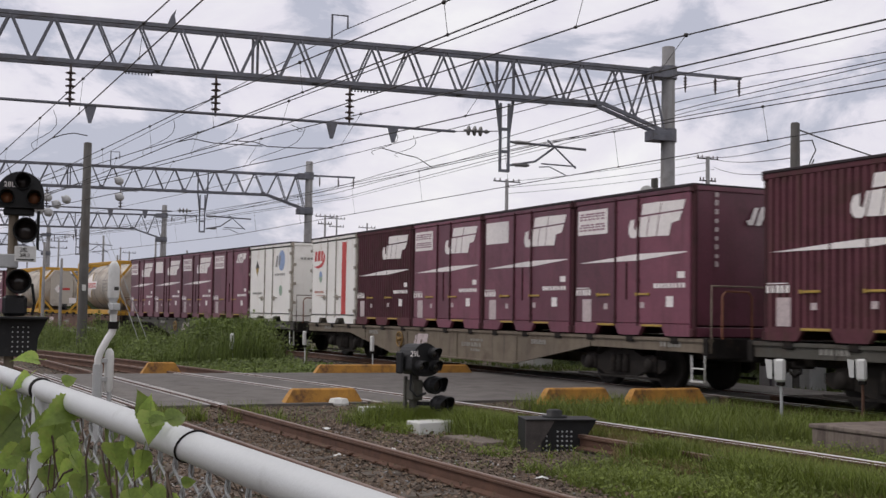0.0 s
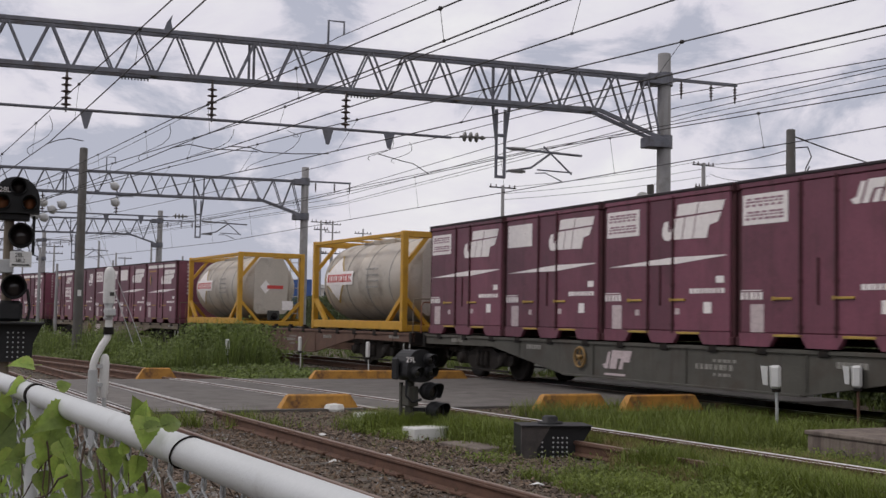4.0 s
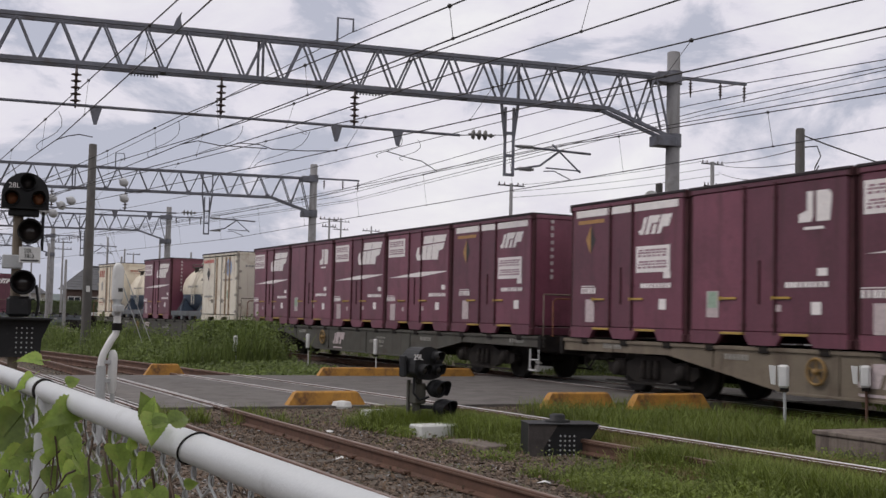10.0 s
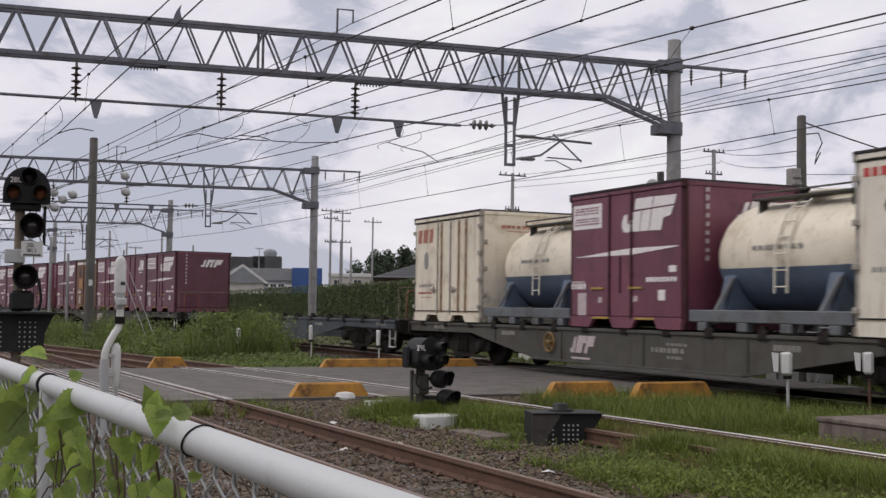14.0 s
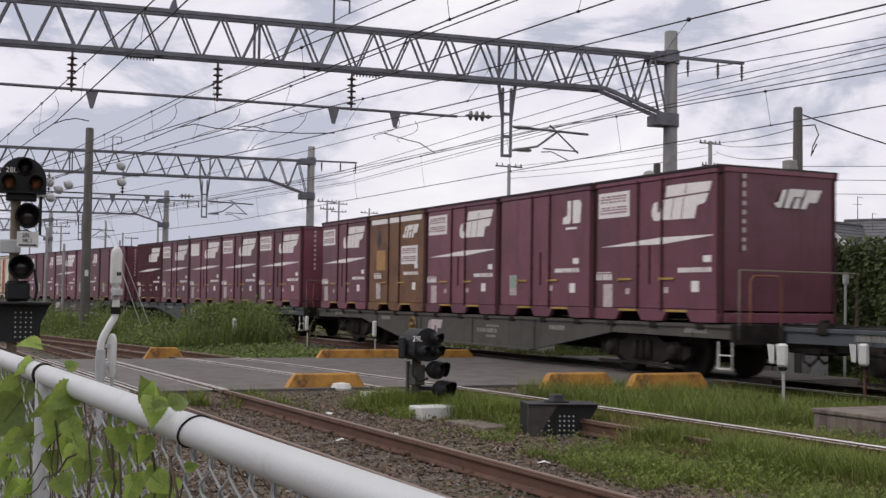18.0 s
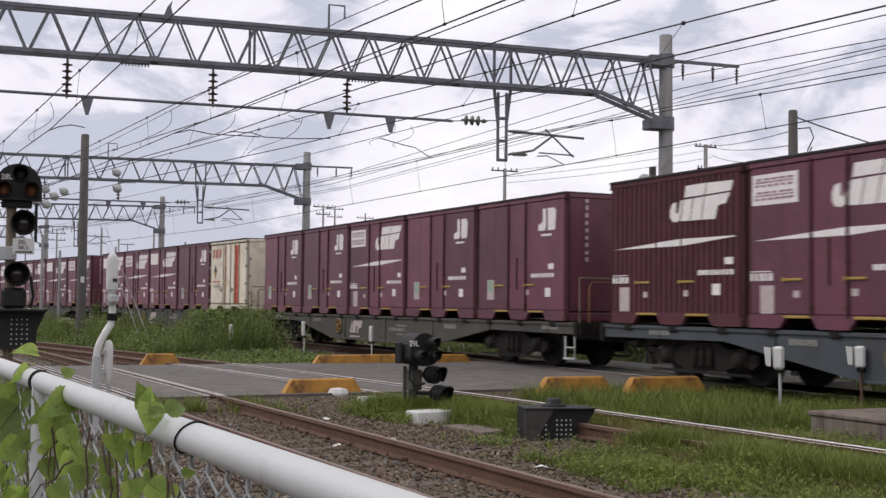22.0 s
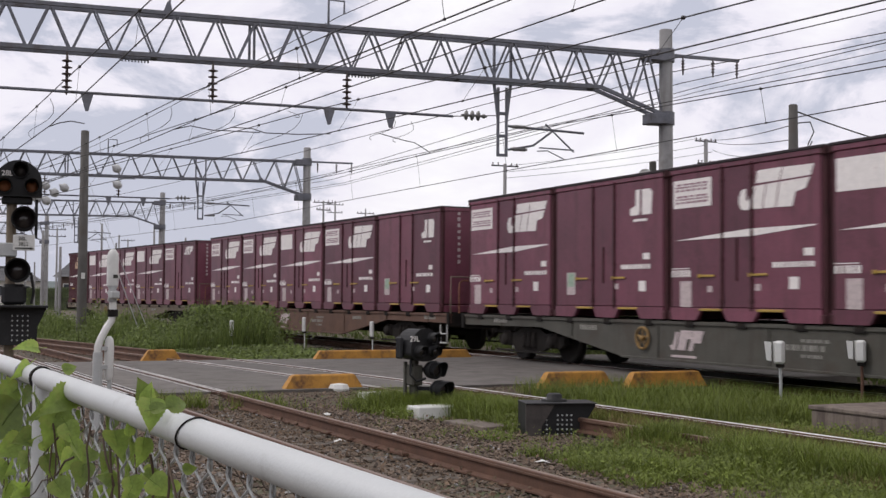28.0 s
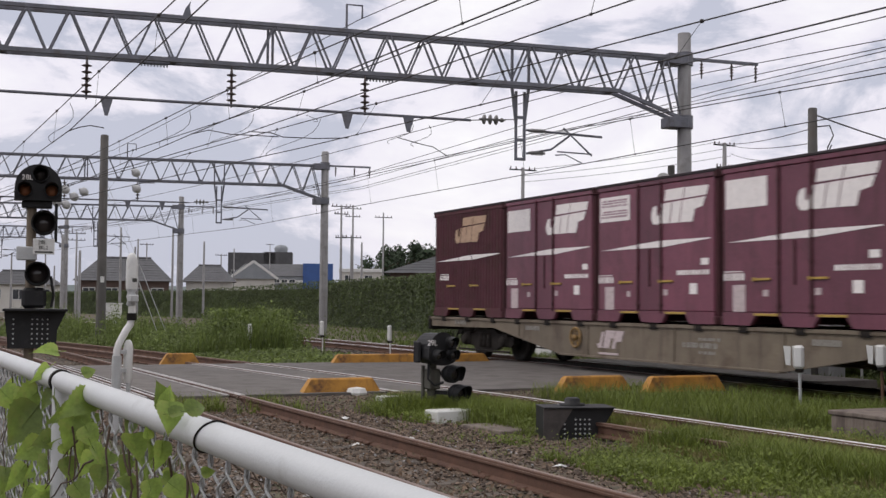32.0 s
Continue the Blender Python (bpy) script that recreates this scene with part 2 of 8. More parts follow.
WIRE = material("dark_overhead_wire", (0.04, 0.036, 0.035), 0.6, 0.2, vary=0.2, grain=3, fine=20, bump=0)
PORCELAIN = material("brown_porcelain", (0.05, 0.032, 0.028), 0.3, vary=0.2, grain=10, fine=40, bump=0)
INSULATOR_GREY = material("grimy_grey_porcelain", (0.13, 0.125, 0.12), 0.35, vary=0.25, grain=10, fine=40, bump=0)
PALE_PORCELAIN = material("grey_porcelain", (0.42, 0.42, 0.42), 0.35, vary=0.1, grain=10, fine=40, bump=0)
RAIL_HEAD = material("worn_rail_head", (0.8, 0.79, 0.78), 0.34, 0.8, vary=0.1, grain=4, fine=60, bump=0.05)
ROAD_RAIL = material("scuffed_rail_in_road", (0.5, 0.48, 0.46), 0.45, 0.6, vary=0.35, grain=5, fine=40, bump=0.05, stain=(0.12, 0.1, 0.085), stain_at=(0.52, 0.66))
RAIL_DULL = material("dull_rail_head", (0.19, 0.13, 0.10), 0.5, 0.4, vary=0.25, grain=4, fine=60, bump=0.05)
RUST = material("rusty_rail_steel", (0.105, 0.053, 0.033), 0.85, vary=0.3, grain=5, fine=60, bump=0.3, stain=(0.06, 0.03, 0.022), stain_at=(0.5, 0.7))
SLEEPER = material("weathered_sleeper_wood", (0.10, 0.082, 0.066), 0.9, vary=0.35, grain=5, fine=50, bump=0.4, each=0.2)
STONE = island_tint(material("brown_grey_ballast", (0.125, 0.092, 0.069), 0.9, vary=0.35, grain=12, fine=90, bump=0.3), 0.6)
DARK_STONE = island_tint(material("oily_dark_ballast", (0.052, 0.043, 0.037), 0.85, vary=0.35, grain=12, fine=90, bump=0.3), 0.6)
GREY_STONE = island_tint(material("pale_grey_gravel", (0.20, 0.185, 0.17), 0.9, vary=0.3, grain=12, fine=90, bump=0.3), 0.5)
SOIL = material("dark_gravel_soil", (0.095, 0.072, 0.052), 0.95, vary=0.4, grain=1.3, fine=45, bump=0.6, stain=(0.06, 0.072, 0.025), stain_at=(0.5, 0.66))
ASPHALT = material("worn_asphalt", (0.122, 0.11, 0.1), 0.88, vary=0.34, grain=2.4, fine=60, bump=0.4, stain=(0.08, 0.07, 0.061), stain_at=(0.5, 0.64), each=0.1)
KERB_YELLOW = material("yellow_kerb_paint", (0.42, 0.205, 0.035), 0.75, vary=0.2, grain=5, fine=50, bump=0.25, stain=(0.13, 0.062, 0.025), stain_at=(0.48, 0.66), each=0.1, streak=(0.17, 0.09, 0.035), streak_at=(0.55, 0.75))
BLACK_IRON = material("matt_black_signal_iron", (0.012, 0.012, 0.013), 0.55, spec=0.3, vary=0.3, grain=8, fine=60, bump=0.1, stain=(0.045, 0.042, 0.04), stain_at=(0.58, 0.85))
# Lighter copy of the black iron: light on the box's side put into colour.
LIT_SIDE_IRON = material("worn_brown_iron", (0.055, 0.046, 0.042), 0.7, vary=0.3, grain=8, fine=60, bump=0.15, stain=(0.03, 0.026, 0.024), stain_at=(0.5, 0.7))
LENS = material("unlit_signal_lens", (0.03, 0.025, 0.025), 0.12, vary=0.1, grain=5, fine=40, bump=0)
STAINED_POLE = material("dark_stained_pole", (0.085, 0.08, 0.074), 0.85, vary=0.25, grain=3, fine=50, bump=0.3, stain=(0.075, 0.062, 0.052), stain_at=(0.5, 0.72), streak=(0.17, 0.16, 0.145), streak_at=(0.58, 0.78))
AMBER_LENS = material("amber_signal_lens", (0.22, 0.085, 0.04), 0.15, vary=0.2, grain=20, fine=80, bump=0)
CHALK = material("white_enamel", (0.62, 0.62, 0.60), 0.45, vary=0.1, grain=6, fine=50, bump=0.05, stain=(0.34, 0.31, 0.27), stain_at=(0.6, 0.85))
GREY_ENAMEL = material("light_grey_enamel", (0.42, 0.43, 0.43), 0.45, vary=0.12, grain=6, fine=50, bump=0.06, stain=(0.26, 0.25, 0.23), stain_at=(0.58, 0.85))
GALVANISED = material("galvanised_fence_pipe", (0.5, 0.515, 0.515), 0.5, 0.2, vary=0.07, grain=5, fine=160, bump=0.1, stain=(0.3, 0.3, 0.29), stain_at=(0.6, 0.8))
MESH_WIRE = material("galvanised_mesh_wire", (0.36, 0.37, 0.37), 0.5, 0.4, vary=0.25, grain=12, fine=60, bump=0)
GRASS = island_tint(material("mixed_green_grass", (0.15, 0.19, 0.036), 0.7, vary=0.3, grain=1.1, fine=12, bump=0, through=0.35), 0.4)
WEED = island_tint(material("deep_green_weeds", (0.12, 0.16, 0.038), 0.7, vary=0.35, grain=1.0, fine=10, bump=0, through=0.35), 0.45)
MIXED_GRASS = island_tint(material("half_dry_grass", (0.17, 0.165, 0.045), 0.75, vary=0.35, grain=1.3, fine=12, bump=0, through=0.35), 0.4)
DRY_GRASS = island_tint(material("dry_brown_grass", (0.22, 0.17, 0.075), 0.8, vary=0.3, grain=1.5, fine=14, bump=0, through=0.3), 0.3)
DEAD_LEAF = island_tint(material("dead_brown_leaf", (0.12, 0.08, 0.05), 0.85, vary=0.3, grain=4, fine=30, bump=0), 0.4)
IVY = island_tint(material("dark_ivy_leaf", (0.068, 0.094, 0.025), 0.6, vary=0.4, grain=0.8, fine=6, bump=0, through=0.25), 0.55)
VINE = island_tint(material("fresh_vine_leaf", (0.21, 0.30, 0.058), 0.4, vary=0.3, grain=2.2, fine=9, bump=0.12, each=0.42, through=0.5, stain=(0.33, 0.36, 0.09), stain_at=(0.52, 0.75)), 0.03)
PIT = material("brown_stained_concrete", (0.19, 0.155, 0.13), 0.9, vary=0.25, grain=3, fine=50, bump=0.3, stain=(0.09, 0.07, 0.06), stain_at=(0.48, 0.7), streak=(0.08, 0.062, 0.052), streak_at=(0.48, 0.62))
STEM = material("brown_vine_stem", (0.07, 0.045, 0.028), 0.8, vary=0.3, grain=20, fine=80, bump=0.2)
TREE = island_tint(material("far_tree_foliage", (0.03, 0.05, 0.022), 0.8, vary=0.3, grain=0.5, fine=4, bump=0), 0.4)

# ---- tools for building meshes ----
class Shape:
    """Collects the vertices and faces of one mesh."""

    def __init__(self):
        self.v, self.f, self.smooth = [], [], []

    def faces(self, verts, faces, smooth=False):
        n = len(self.v)
        self.v += [tuple(p) for p in verts]
        self.f += [tuple(n + i for i in f) for f in faces]
        self.smooth += [smooth] * len(faces)
        return self

    def box(self, x0, x1, y0, y1, z0, z1, cut=0.0, m=None):
        """A box, its edges along all three axes cut off by `cut`."""
        if cut <= 0:
            p = [(x, y, z) for x in (x0, x1) for y in (y0, y1) for z in (z0, z1)]
            f = [(0, 1, 3, 2), (4, 6, 7, 5), (0, 4, 5, 1), (2, 3, 7, 6), (0, 2, 6, 4), (1, 5, 7, 3)]
        else:
            p, f = [], []
            c = (((x0, x1), (y0, y1), (z0, z1)))
            index = {}
            for i in (0, 1):
                for j in (0, 1):
                    for k in (0, 1):
                        for ax in range(3):
                            q = [c[0][i], c[1][j], c[2][k]]
                            for o in range(3):
                                if o != ax:
                                    q[o] += cut * (1 if (i, j, k)[o] == 0 else -1)
                            index[i, j, k, ax] = len(p)
                            p.append(tuple(q))
            for ax in range(3):
                a, b = (ax + 1) % 3, (ax + 2) % 3
                for s in (0, 1):
                    loop = []
                    for u, w in ((0, 0), (1, 0), (1, 1), (0, 1)):
                        key = [0, 0, 0]
                        key[ax], key[a], key[b] = s, u, w
                        loop.append(index[(*key, ax)])
                    f.append(tuple(loop if s else loop[::-1]))
                for u in (0, 1):
                    for w in (0, 1):
                        k0, k1 = [0, 0, 0], [0, 0, 0]
                        k0[ax], k1[ax] = 0, 1
                        k0[a] = k1[a] = u
                        k0[b] = k1[b] = w
                        loop = [index[(*k0, a)], index[(*k1, a)], index[(*k1, b)], index[(*k0, b)]]
                        f.append(tuple(loop if u != w else loop[::-1]))
            for i in (0, 1):
                for j in (0, 1):
                    for k in (0, 1):
                        loop = [index[i, j, k, ax] for ax in range(3)]
                        f.append(tuple(loop if (i + j + k) % 2 else loop[::-1]))
        if m is not None:
            p = [tuple(m @ Vector(q)) for q in p]
        return self.faces(p, f)

    def tube(self, points, r, sides=8, caps=True, r2=None):
        """A round bar along a line of points; r2: its radius at the end."""
        pts = [Vector(p) for p in points]
        r2 = r if r2 is None else r2
        rings, side = [], None
        for i, p in enumerate(pts):
            way = (pts[min(i + 1, len(pts) - 1)] - pts[max(i - 1, 0)]).normalized()
            if side is None:
                side = way.orthogonal().normalized()
            side = (side - way * side.dot(way)).normalized()
            up = way.cross(side)
            k = r + (r2 - r) * i / max(1, len(pts) - 1)
            rings.append([p + (side * math.cos(a) + up * math.sin(a)) * k for a in [2 * math.pi * j / sides for j in range(sides)]])
        verts = [q for ring in rings for q in ring]
        faces = [(i * sides + j, i * sides + (j + 1) % sides, (i + 1) * sides + (j + 1) % sides, (i + 1) * sides + j)
                 for i in range(len(pts) - 1) for j in range(sides)]
        self.faces(verts, faces, sides > 4)
        if caps:
            self.faces(rings[0], [tuple(range(sides))[::-1]])
            self.faces(rings[-1], [tuple(range(sides))])
        return self

    def lathe(self, profile, base=(0, 0, 0), axis="z", sides=16, smooth=True):
        """A turned form: profile is rows of radius, height along the axis."""
        verts = []
        for r, h in profile:
            for j in range(sides):
                a = 2 * math.pi * j / sides
                c, s = r * math.cos(a), r * math.sin(a)
                p = {"z": (c, s, h), "x": (h, c, s), "y": (s, h, c)}[axis]
                verts.append((base[0] + p[0], base[1] + p[1], base[2] + p[2]))
        n = len(profile)
        faces = [(i * sides + j, i * sides + (j + 1) % sides, (i + 1) * sides + (j + 1) % sides, (i + 1) * sides + j)
                 for i in range(n - 1) for j in range(sides)]
        self.faces(verts, faces, smooth)
        self.faces(verts[:sides], [tuple(range(sides))[::-1]])
        self.faces(verts[-sides:], [tuple(range(sides))])
        return self

    def bar(self, a, b, w, h):
        """A flat bar from a to b, w wide across and h high."""
        a, b = Vector(a), Vector(b)
        way = (b - a).normalized()
        side = way.cross(Vector((0, 0, 1)))
        side = side.normalized() if side.length > 1e-3 else Vector((1, 0, 0))
        up = side.cross(way)
        p = [q + side * (u * w / 2) + up * (k * h / 2) for q in (a, b) for u, k in ((-1, -1), (1, -1), (1, 1), (-1, 1))]
        return self.faces(p, [(0, 1, 2, 3), (7, 6, 5, 4), (0, 4, 5, 1), (1, 5, 6, 2), (2, 6, 7, 3), (3, 7, 4, 0)])

    def plate(self, outline, axis, lo, hi):
        """A flat plate: an outline of 2D points, drawn out along an axis from lo to hi."""
        n = len(outline)
        put = {"x": lambda u, w, d: (d, u, w), "y": lambda u, w, d: (u, d, w), "z": lambda u, w, d: (u, w, d)}[axis]
        area = sum(outline[i][0] * outline[(i + 1) % n][1] - outline[(i + 1) % n][0] * outline[i][1] for i in range(n))
        line = list(outline) if area > 0 else list(outline)[::-1]
        p = [put(u, w, lo) for u, w in line] + [put(u, w, hi) for u, w in line]
        flip = axis == "y"
        faces = [tuple(range(n))[::-1], tuple(range(n, 2 * n))] + [(i, (i + 1) % n, n + (i + 1) % n, n + i) for i in range(n)]
        if flip:
            faces = [f[::-1] for f in faces]
        return self.faces(p, faces)

    def mesh(self, name, *mats):
        me = bpy.data.meshes.new(name)
        me.from_pydata(self.v, [], self.f)
        for m in mats:
            me.materials.append(m)
        me.polygons.foreach_set("use_smooth", self.smooth)
        me.update()
        return me


def part(name, shape, mat, parent, label="", m=None):
    """One mesh object under a thing or a part. shape: a Shape, or a mesh to share."""
    ob = new(name, shape.mesh(name, mat) if isinstance(shape, Shape) else shape)
    ob.parent = parent
    if m is not None:
        ob.matrix_basis = m
    return tagged(ob, label)


def thing(name, label, category, m=None, group="", kind=""):
    ob = new(name)
    ob.empty_display_size = 0.1
    if m is not None:
        ob.matrix_basis = m
    return tagged(ob, label, category, group, kind)


def solid(name, shape, mat, label, category, m=None, group="", kind=""):
    """A thing that is one mesh."""
    ob = new(name, shape.mesh(name, mat))
    if m is not None:
        ob.matrix_basis = m
    return tagged(ob, label, category, group, kind)


def lettering(name, text, size, mat, parent, m, label=""):
    """Raised lettering in the built-in font."""
    cu = bpy.data.curves.new(name, "FONT")
    cu.body, cu.size, cu.extrude, cu.align_x, cu.align_y = text, size, 0.002, "CENTER", "CENTER"
    tmp = new(name, cu)
    me = bpy.data.meshes.new_from_object(tmp.evaluated_get(bpy.context.evaluated_depsgraph_get()))
    bpy.data.objects.remove(tmp)
    bpy.data.curves.remove(cu)
    me.materials.clear()
    me.materials.append(mat)
    return part(name, me, mat, parent, label, m)


def cloud_mesh(name, verts, faces, mat):
    me = bpy.data.meshes.new(name)
    me.from_pydata(verts, [], faces)
    me.materials.append(mat)
    me.update()
    return me


# ---- the lines of the tracks: x runs with the train, y away from the fence, z up from the rail top ----
TRAIN_Y, BEND_X, BEND, BEND_END = 13.212, -23.378, 0.0035245, -95.0


def train_line(s):
    """Place and heading of the train's track at s."""
    d = min(s - BEND_X, 0.0)
    e = max(d, BEND_END - BEND_X)
    y, slope = TRAIN_Y - 0.5 * BEND * e * e, -BEND * e
    y += slope * (d - e)
    return s, y, math.degrees(math.atan(slope))


def near_line(x):
    """The track next to the fence."""
    return 3.9984 + 0.012191 * x + -0.00047 * x * x, 0.012191 - 2 * 0.00047 * x


def middle_line(x):
    """The middle track, which joins the near one further off."""
    return 7.8882 + 0.011072 * x + -0.002515 * x * x, 0.011072 + 2 * -0.002515 * x

# ---- ground, road, tracks ----
GROUND_Z = -0.21


def ground_sheet():
    def steps(lo, hi, fine):
        near = [lo + (hi - lo) * i / round((hi - lo) / fine) for i in range(round((hi - lo) / fine) + 1)]
        far = [12, 30, 80, 200, 600, 3000]
        return [lo - d for d in reversed(far)] + near + [hi + d for d in far]

    xs, ys = steps(-60, 8, 0.5), steps(-6, 22, 0.4)
    verts = []
    for x in xs:
        for y in ys:
            z = GROUND_Z + 0.05 * noise.noise((x * 0.5, y * 0.5, 0)) + 0.02 * noise.noise((x * 2, y * 2, 3))
            verts.append((x, y, z if -62 < x < 10 and -7 < y < 23 else GROUND_Z))
    n = len(ys)
    faces = [(i * n + j, (i + 1) * n + j, (i + 1) * n + j + 1, i * n + j + 1) for i in range(len(xs) - 1) for j in range(n - 1)]
    ob = new("ground", cloud_mesh("ground", verts, faces, SOIL))
    return tagged(ob, "dark gravelly trackside soil with patches of moss", "ground", kind="structure")


ground_sheet()


def swept(profile, line, x0, x1, step, z=0.0):
    """A rail-like profile of (y, z) points, swept along a track line given as x -> y."""
    s = Shape()
    n = max(1, round((x1 - x0) / step))
    xs = [x0 + (x1 - x0) * i / n for i in range(n + 1)]
    k = len(profile)
    verts = [(x, line(x) + py, pz + z) for x in xs for py, pz in profile]
    faces = [(i * k + j, (i + 1) * k + j, (i + 1) * k + (j + 1) % k, i * k + (j + 1) % k) for i in range(n) for j in range(k)]
    s.faces(verts, faces)
    s.faces(verts[:k], [tuple(range(k))])
    s.faces(verts[-k:], [tuple(range(k))[::-1]])
    return s


RAIL = [(-0.061, -0.153), (0.061, -0.153), (0.061, -0.14), (0.012, -0.12), (0.012, -0.045), (0.032, -0.036), (0.032, -0.004), (0.026, 0.0),
        (-0.026, 0.0), (-0.032, -0.004), (-0.032, -0.036), (-0.012, -0.045), (-0.012, -0.12), (-0.061, -0.14)]
HEAD = [(-0.0335, -0.02), (0.0335, -0.02), (0.018, 0.004), (-0.018, 0.004)]
GAUGE = 0.565


def track(name, label, line, x0, x1, tread, sleepers):
    tr = thing(name, label, "railway track", kind="structure")
    for side in (-GAUGE, GAUGE):
        r = part("rail", swept(RAIL, lambda x: line(x) + side, x0, x1, 1.5), RUST, tr, "rust-brown steel rail")
        part("rail_head", swept(HEAD, lambda x: line(x) + side, x0, x1, 1.5), tread[side > 0] if isinstance(tread, tuple) else tread, r, "worn running surface")
    wood = Shape().box(-0.105, 0.105, -1.0, 1.0, -0.29, -0.158, 0.01).mesh("sleeper", SLEEPER)
    clip = Shape().box(-0.05, 0.05, -0.09, 0.09, -0.158, -0.125, 0.01).mesh("rail_clip", RUST)
    rnd = random.Random(len(name))
    x = sleepers[0]
    while x < sleepers[1]:
        turn = math.degrees(math.atan((line(x + 0.5) - line(x - 0.5))))
        s = part("sleeper", wood, SLEEPER, tr, "", pose(x, line(x), rnd.uniform(-0.012, 0.004), 0, 0, turn + rnd.uniform(-1, 1)))
        for side in (-GAUGE, GAUGE):
            part("rail_clip", clip, RUST, s, "", pose(0, side, 0.006))
        x += 0.62
    return tr


track("near_track", "rusty little-used track on timber sleepers in ballast", lambda x: near_line(x)[0], -70, -24.32, RAIL_DULL, (-34, -24.5))
track("near_track_crossing", "worn rails of the near track set in the road", lambda x: near_line(x)[0], -24.3, -15.95, ROAD_RAIL, (0, 0))
track("near_track_front", "rusty track with dull rail heads beside the road crossing", lambda x: near_line(x)[0], -15.9, 6.05, RAIL_DULL, (-15.6, -2))
track("middle_track", "track with bright worn rail heads set in the road", lambda x: middle_line(x)[0], -24.3, -15.95, ROAD_RAIL, (0, 0))
track("middle_track_front", "overgrown track with one bright worn rail head in the grass", lambda x: middle_line(x)[0], -15.9, 6, (RAIL_DULL, RAIL_HEAD), (0, 0))
track("middle_track_far", "brown-railed track on timber sleepers among weeds", lambda x: middle_line(x)[0], -60, -24.32, RAIL_DULL, (-44, -24.5))
track("train_track", "busy track under the freight train", lambda x: train_line(x)[1], -120, 14, RAIL_HEAD, (-60, -24.5))
track("train_track_front", "busy track with dark sleepers past the crossing", lambda x: train_line(x)[1], -15.9, 14.05, RAIL_HEAD, (-15.6, 4))

ROAD_X = (-24.3, -16.1)


def road_strip(lo, hi):
    """A strip of road surface between two lines that run with the tracks."""
    s, n = Shape(), 10
    xs = [ROAD_X[0] + (ROAD_X[1] - ROAD_X[0]) * i / n for i in range(n + 1)]
    for x in xs:
        s.v += [(x, lo(x), -0.012), (x, hi(x), -0.012), (x, lo(x), -0.2), (x, hi(x), -0.2)]
    for i in range(n):
        a, b = 4 * i, 4 * i + 4
        s.f += [(a, b, b + 1, a + 1), (a, a + 2, b + 2, b), (a + 1, b + 1, b + 3, a + 3)]
        s.smooth += [False] * 3
    s.f += [(0, 1, 3, 2), (4 * n, 4 * n + 2, 4 * n + 3, 4 * n + 1)]
    s.smooth += [False] * 2
    return s


road = thing("road", "grey asphalt level crossing over the tracks", "road", kind="structure")
LINES = (lambda x: near_line(x)[0], lambda x: middle_line(x)[0], lambda x: train_line(x)[1])
edge_lo = lambda x: -9.0
for line in LINES:
    for side, hi_off, lo_off in ((-GAUGE, -0.045, 0.11), (GAUGE, -0.11, 0.045)):
        part("road_panel", road_strip(edge_lo, lambda x, k=line, o=side + hi_off: k(x) + o), ASPHALT, road)
        edge_lo = lambda x, k=line, o=side + lo_off: k(x) + o
part("road_panel", road_strip(edge_lo, lambda x: 15.6), ASPHALT, road)
for line in LINES[:2]:
    for off in (-0.66, -0.44, 0.44, 0.66):
        part("check_rail", swept([(-0.014, -0.1), (0.014, -0.1), (0.014, -0.005), (-0.014, -0.005)], lambda x: line(x) + off, ROAD_X[0], ROAD_X[1], 1.0), ROAD_RAIL, road,
             "steel check rail set in the asphalt")

fill = Shape().plate([(ROAD_X[1], -0.3), (ROAD_X[1] + 1.1, -0.3), (ROAD_X[1] + 0.9, -0.17), (ROAD_X[1] + 0.003, -0.05)], "y", 2.0, 12.0)
solid("road_shoulder", fill, SOIL, "gravel shoulder along the edge of the road", "shoulder", kind="structure")


def kerb(x, y0, y1, h, turn=0.0):
    s = Shape()
    L, w = y1 - y0, 0.2
    p = [(-w / 2, 0, 0), (w / 2, 0, 0), (w / 2, L, 0), (-w / 2, L, 0), (-w / 2 + 0.03, 0.14, h - 0.02), (w / 2 - 0.03, 0.14, h - 0.02), (w / 2 - 0.03, L - 0.14, h - 0.02),
         (-w / 2 + 0.03, L - 0.14, h - 0.02), (-w / 2 + 0.05, 0.17, h), (w / 2 - 0.05, 0.17, h), (w / 2 - 0.05, L - 0.17, h), (-w / 2 + 0.05, L - 0.17, h)]
    f = [(0, 3, 2, 1), (8, 9, 10, 11)]
    for a in (0, 4):
        f += [(a + i, a + (i + 1) % 4, a + 4 + (i + 1) % 4, a + 4 + i) for i in range(4)]
    s.faces(p, f)
    solid("kerb_block", s, KERB_YELLOW, "worn yellow-painted concrete kerb block beside the road", "kerb block", pose(x, y0, -0.06, 0, 0, turn), "kerb blocks of the crossing")


for row in ((-16.35, 5.2, 6.42, 0.24), (-24.15, 8.35, 10.4, 0.22), (-25.0, 4.95, 5.78, 0.24), (-15.8, 9.02, 10.3, 0.24), (-15.42, 10.3, 11.78, 0.24), (-24.0, 10.75, 12.0, 0.22)):
    kerb(*row)

# ---- the freight train ----
RUN = (0.0, 14.45, 29.23, 44.4, 60.04, 76.31, 92.82, 109.7, 126.79, 144.16, 162.07, 180.41, 198.79, 217.31, 236.15, 255.22, 274.28)  # metres gone, every two seconds: the train gathers speed slowly


